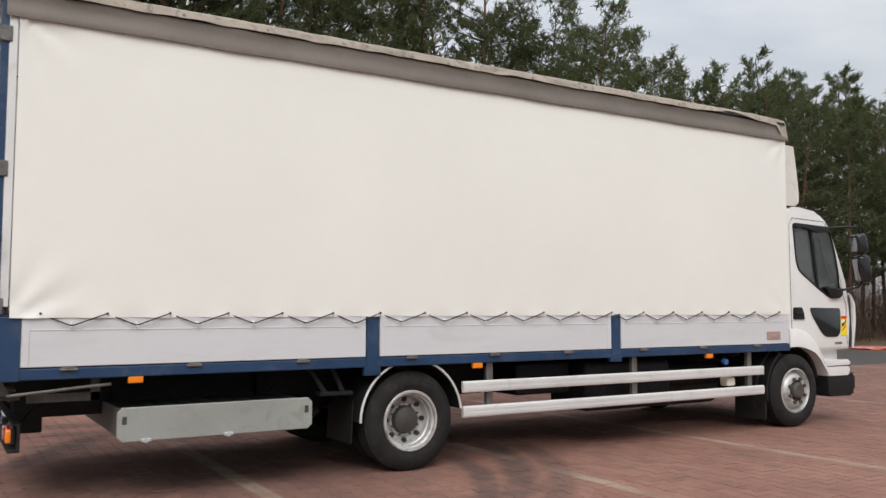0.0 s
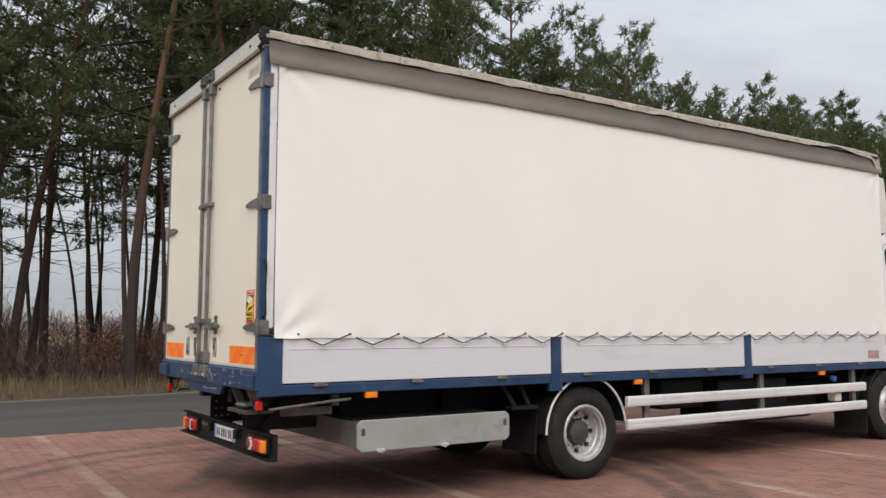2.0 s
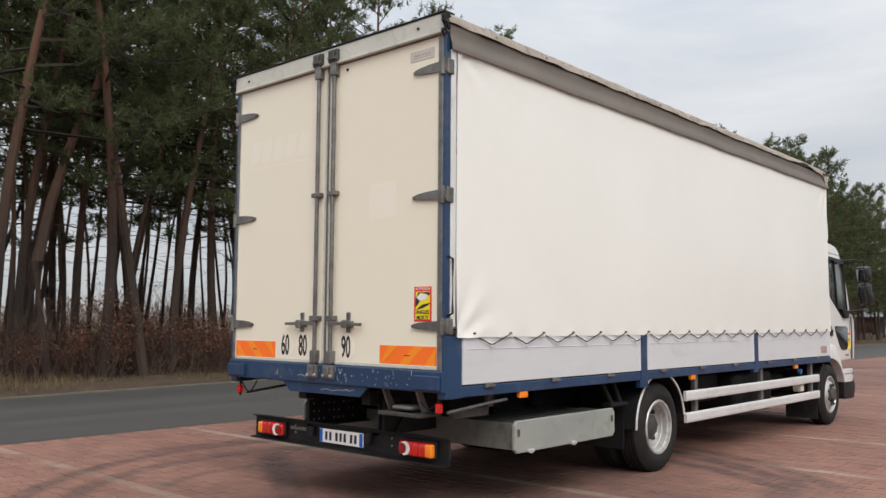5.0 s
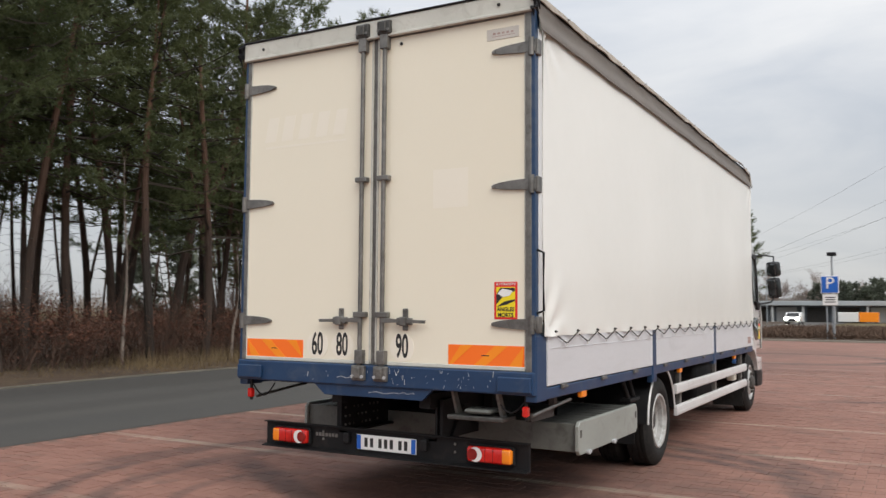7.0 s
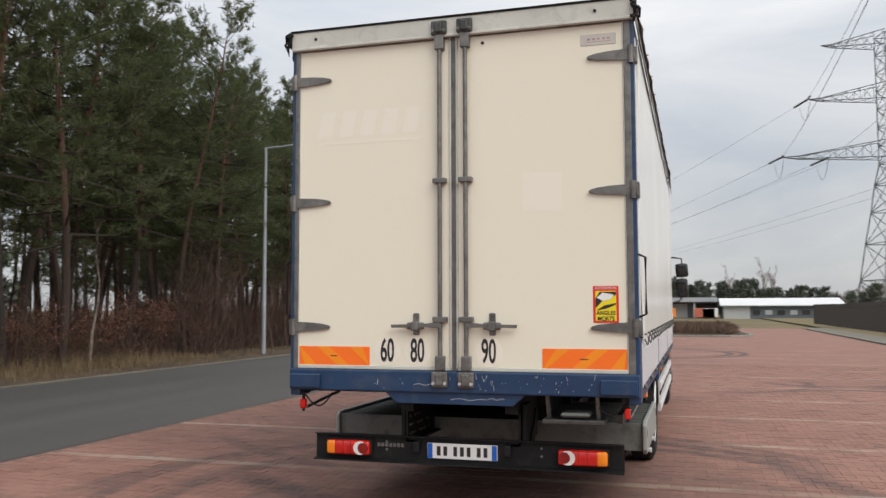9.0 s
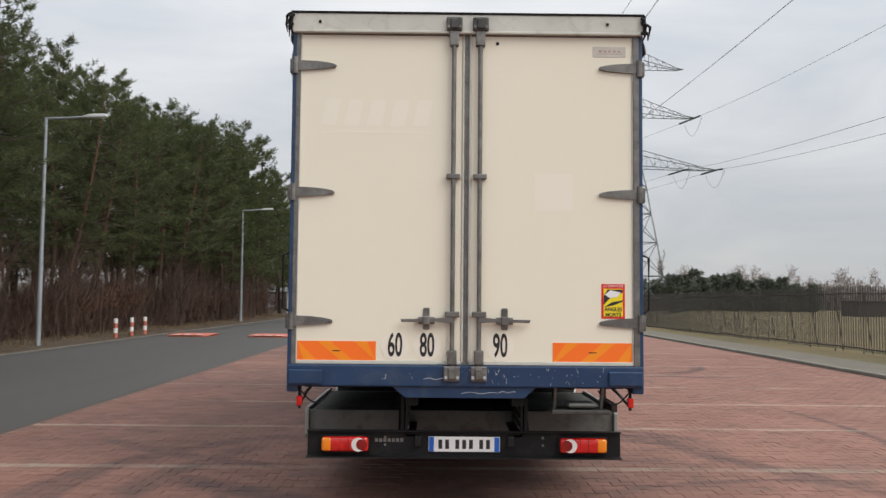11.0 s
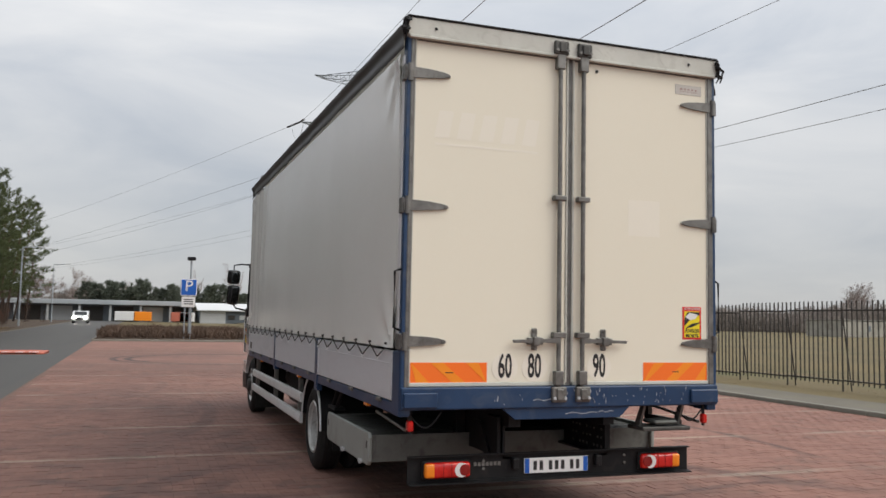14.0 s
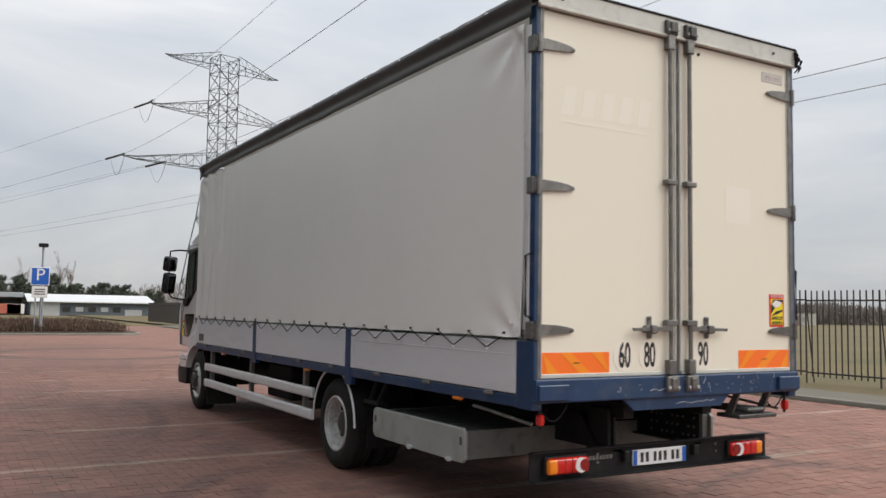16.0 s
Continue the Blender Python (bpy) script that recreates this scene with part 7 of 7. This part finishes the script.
def bare_tree(seed, h, open_, thick):
    rnd = random.Random(seed)
    bm = bmesh.new()

    def grow(p, d, ln, r, depth):
        e = p + d * ln
        pipe(bm, [p, p.lerp(e, 0.5) + Vector((rnd.gauss(0, 0.03), rnd.gauss(0, 0.03), 0)) * ln, e], [r, r * 0.85, r * 0.6], 3)
        if depth:
            for _ in range(thick if depth > 1 else 5):
                dd = (d + Vector((rnd.gauss(0, open_), rnd.gauss(0, open_), rnd.uniform(0.0, 0.4)))).normalized()
                grow(p.lerp(e, rnd.uniform(0.35, 1)), dd, ln * rnd.uniform(0.5, 0.8), max(r * 0.55, 0.010), depth - 1)
    grow(Vector((0, 0, -0.1)), Vector((0, 0, 1)), h * 0.36, 0.012 * h, 5)
    return finish(bm, "branchwork", "far_twig")


bare_meshes = []
for k, (x, y, h) in enumerate(((190, -52, 15), (193, -47, 14), (188, -57, 12), (133, -141, 12), (175, 22, 12), (178, 14, 10), (172, 30, 11), (180, 6, 9), (139, -139, 7), (190, -15.8, 13), (190, -17.7, 12), (192, -8.8, 11.5), (184, -68, 12), (210, 18, 13), (208, 26, 12), (203, -78, 12), (205, -82, 11), (200, -86, 12), (196, -97, 12), (194, -103, 11), (190, -111, 13), (187, -116, 14), (184, -121, 12), (198, -90, 9), (128, -133, 12), (131, -137, 11), (136, -146, 6), (131, -154, 6.5))):
    t = thing("bare_tree", "tall leafless tree far beyond the lot", "tree", "bare trees in the distance", at=(x, y, 0))
    if k < 4:
        bare_meshes.append(bare_tree(400 + k, 12, (0.16, 0.18, 0.45, 0.55)[k], 3 if k < 2 else 4))
    o = new("branchwork", bare_meshes[k if k < 4 else k % 2 if 9 <= k <= 11 else 2 + k % 2])
    o.parent, o.scale = t, (h / 12, h / 12, h / 12)
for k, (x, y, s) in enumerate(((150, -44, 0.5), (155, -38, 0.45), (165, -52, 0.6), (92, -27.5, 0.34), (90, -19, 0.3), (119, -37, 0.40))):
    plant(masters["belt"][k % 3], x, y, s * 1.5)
# evergreens behind the depot and the shed
belt = random.Random(61)
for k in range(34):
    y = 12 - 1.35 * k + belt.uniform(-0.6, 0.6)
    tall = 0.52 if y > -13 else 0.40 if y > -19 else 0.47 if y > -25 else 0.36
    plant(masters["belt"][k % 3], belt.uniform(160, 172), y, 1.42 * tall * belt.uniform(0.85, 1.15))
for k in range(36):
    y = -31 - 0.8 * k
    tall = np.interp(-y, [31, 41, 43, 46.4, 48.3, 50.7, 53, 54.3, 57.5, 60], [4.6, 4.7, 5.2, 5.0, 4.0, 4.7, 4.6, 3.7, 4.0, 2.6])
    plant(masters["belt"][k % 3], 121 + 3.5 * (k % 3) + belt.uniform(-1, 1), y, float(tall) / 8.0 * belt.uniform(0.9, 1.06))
# a row of low pale garages across the field
garage = thing("garage_row", "long low row of weathered pale concrete garages across the field", "building", at=(75.0, -78.0, 0))
garage.rotation_euler = (0, 0, math.atan2(-53, 18))
for k in range(20):
    u = k * 2.9
    part("bay_wall", boxed(u + 0.03, u + 2.87, 0.0, 4.5, -0.1, 2.05 + 0.06 * math.sin(k * 2.1), bevel=0.01), "garage_pale", garage)
    part("bay_door", boxed(u + 0.35, u + 2.55, -0.05, 0.04, 0.05, 1.75, bevel=0.01), "garage_brown" if k in (4, 9, 16) else "garage_pale", garage)
    if k % 5 == 2:
        part("opening", boxed(u + 0.9, u + 1.9, -0.07, 0.05, 0.7, 1.5), "shed_wall", garage)
part("roof", boxed(-0.1, 58.1, -0.12, 4.7, 2.12, 2.20, bevel=0.02), "garage_roof", garage)


# ---- paving blocks: interlocking wavy-edged stones laid in rows ----
def block_outline(inset):
    """The outline of one stone: broad at both ends and narrower at the waist."""
    a, b, h = 0.0825 - inset, 0.0575 - inset, 0.1 - inset
    half = [(b, -0.0333), (b, 0.0333), (a, 0.0667), (a, h), (-a, h), (-a, 0.0667), (-b, 0.0333), (-b, -0.0333), (-a, -0.0667), (-a, -h), (a, -h), (a, -0.0667)]
    return half


low, top = block_outline(0.0012), block_outline(0.0036)
unit = np.array([(x, y, -0.012) for x, y in low] + [(x, y, 0.0) for x, y in top])
block_faces = [tuple(range(12, 24))] + [(i, (i + 1) % 12, 12 + (i + 1) % 12, 12 + i) for i in range(12)]
single = bpy.data.meshes.new("paving_block")
single.from_pydata(unit.tolist(), [], block_faces)
single.materials.append(M["paver_single"])
rg = np.random.default_rng(77)
centres, picked = [], 0
for i in range(int((NEAR_X1 - NEAR_X0) / 0.14)):
    x = NEAR_X0 + 0.0825 + i * 0.14
    for j in range(int((LOT_Y1 - LOT_Y0) / 0.2)):
        y = LOT_Y0 + 0.1 + j * 0.2 + (0.1 if i % 2 else 0)
        if y > LOT_Y1 - 0.08:
            continue
        if 1.3 < x < 4.1 and -4.35 < y < -1.75 and picked < 300:
            picked += 1
            ob = new("paving_block", single)
            ob.parent = pavement
            ob.location = (x, y, rg.normal(0, 0.0012))
            ob.rotation_euler = (rg.normal(0, 0.006), rg.normal(0, 0.006), rg.normal(0, 0.006))
        else:
            centres.append((x, y, 0))
c = np.array(centres)
m = len(c)
tilt = rg.normal(0, 0.006, (m, 2))
v = np.repeat(unit[None], m, 0)
v[:, :, 2] += v[:, :, 0] * tilt[:, :1] + v[:, :, 1] * tilt[:, 1:] + rg.normal(0, 0.0012, (m, 1))
v = (v + c[:, None, :]).reshape(-1, 3)
f = [tuple(k + 24 * q for k in face) for q in range(m) for face in block_faces]
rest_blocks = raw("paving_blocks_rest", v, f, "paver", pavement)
tagged(rest_blocks, kind="stuff")
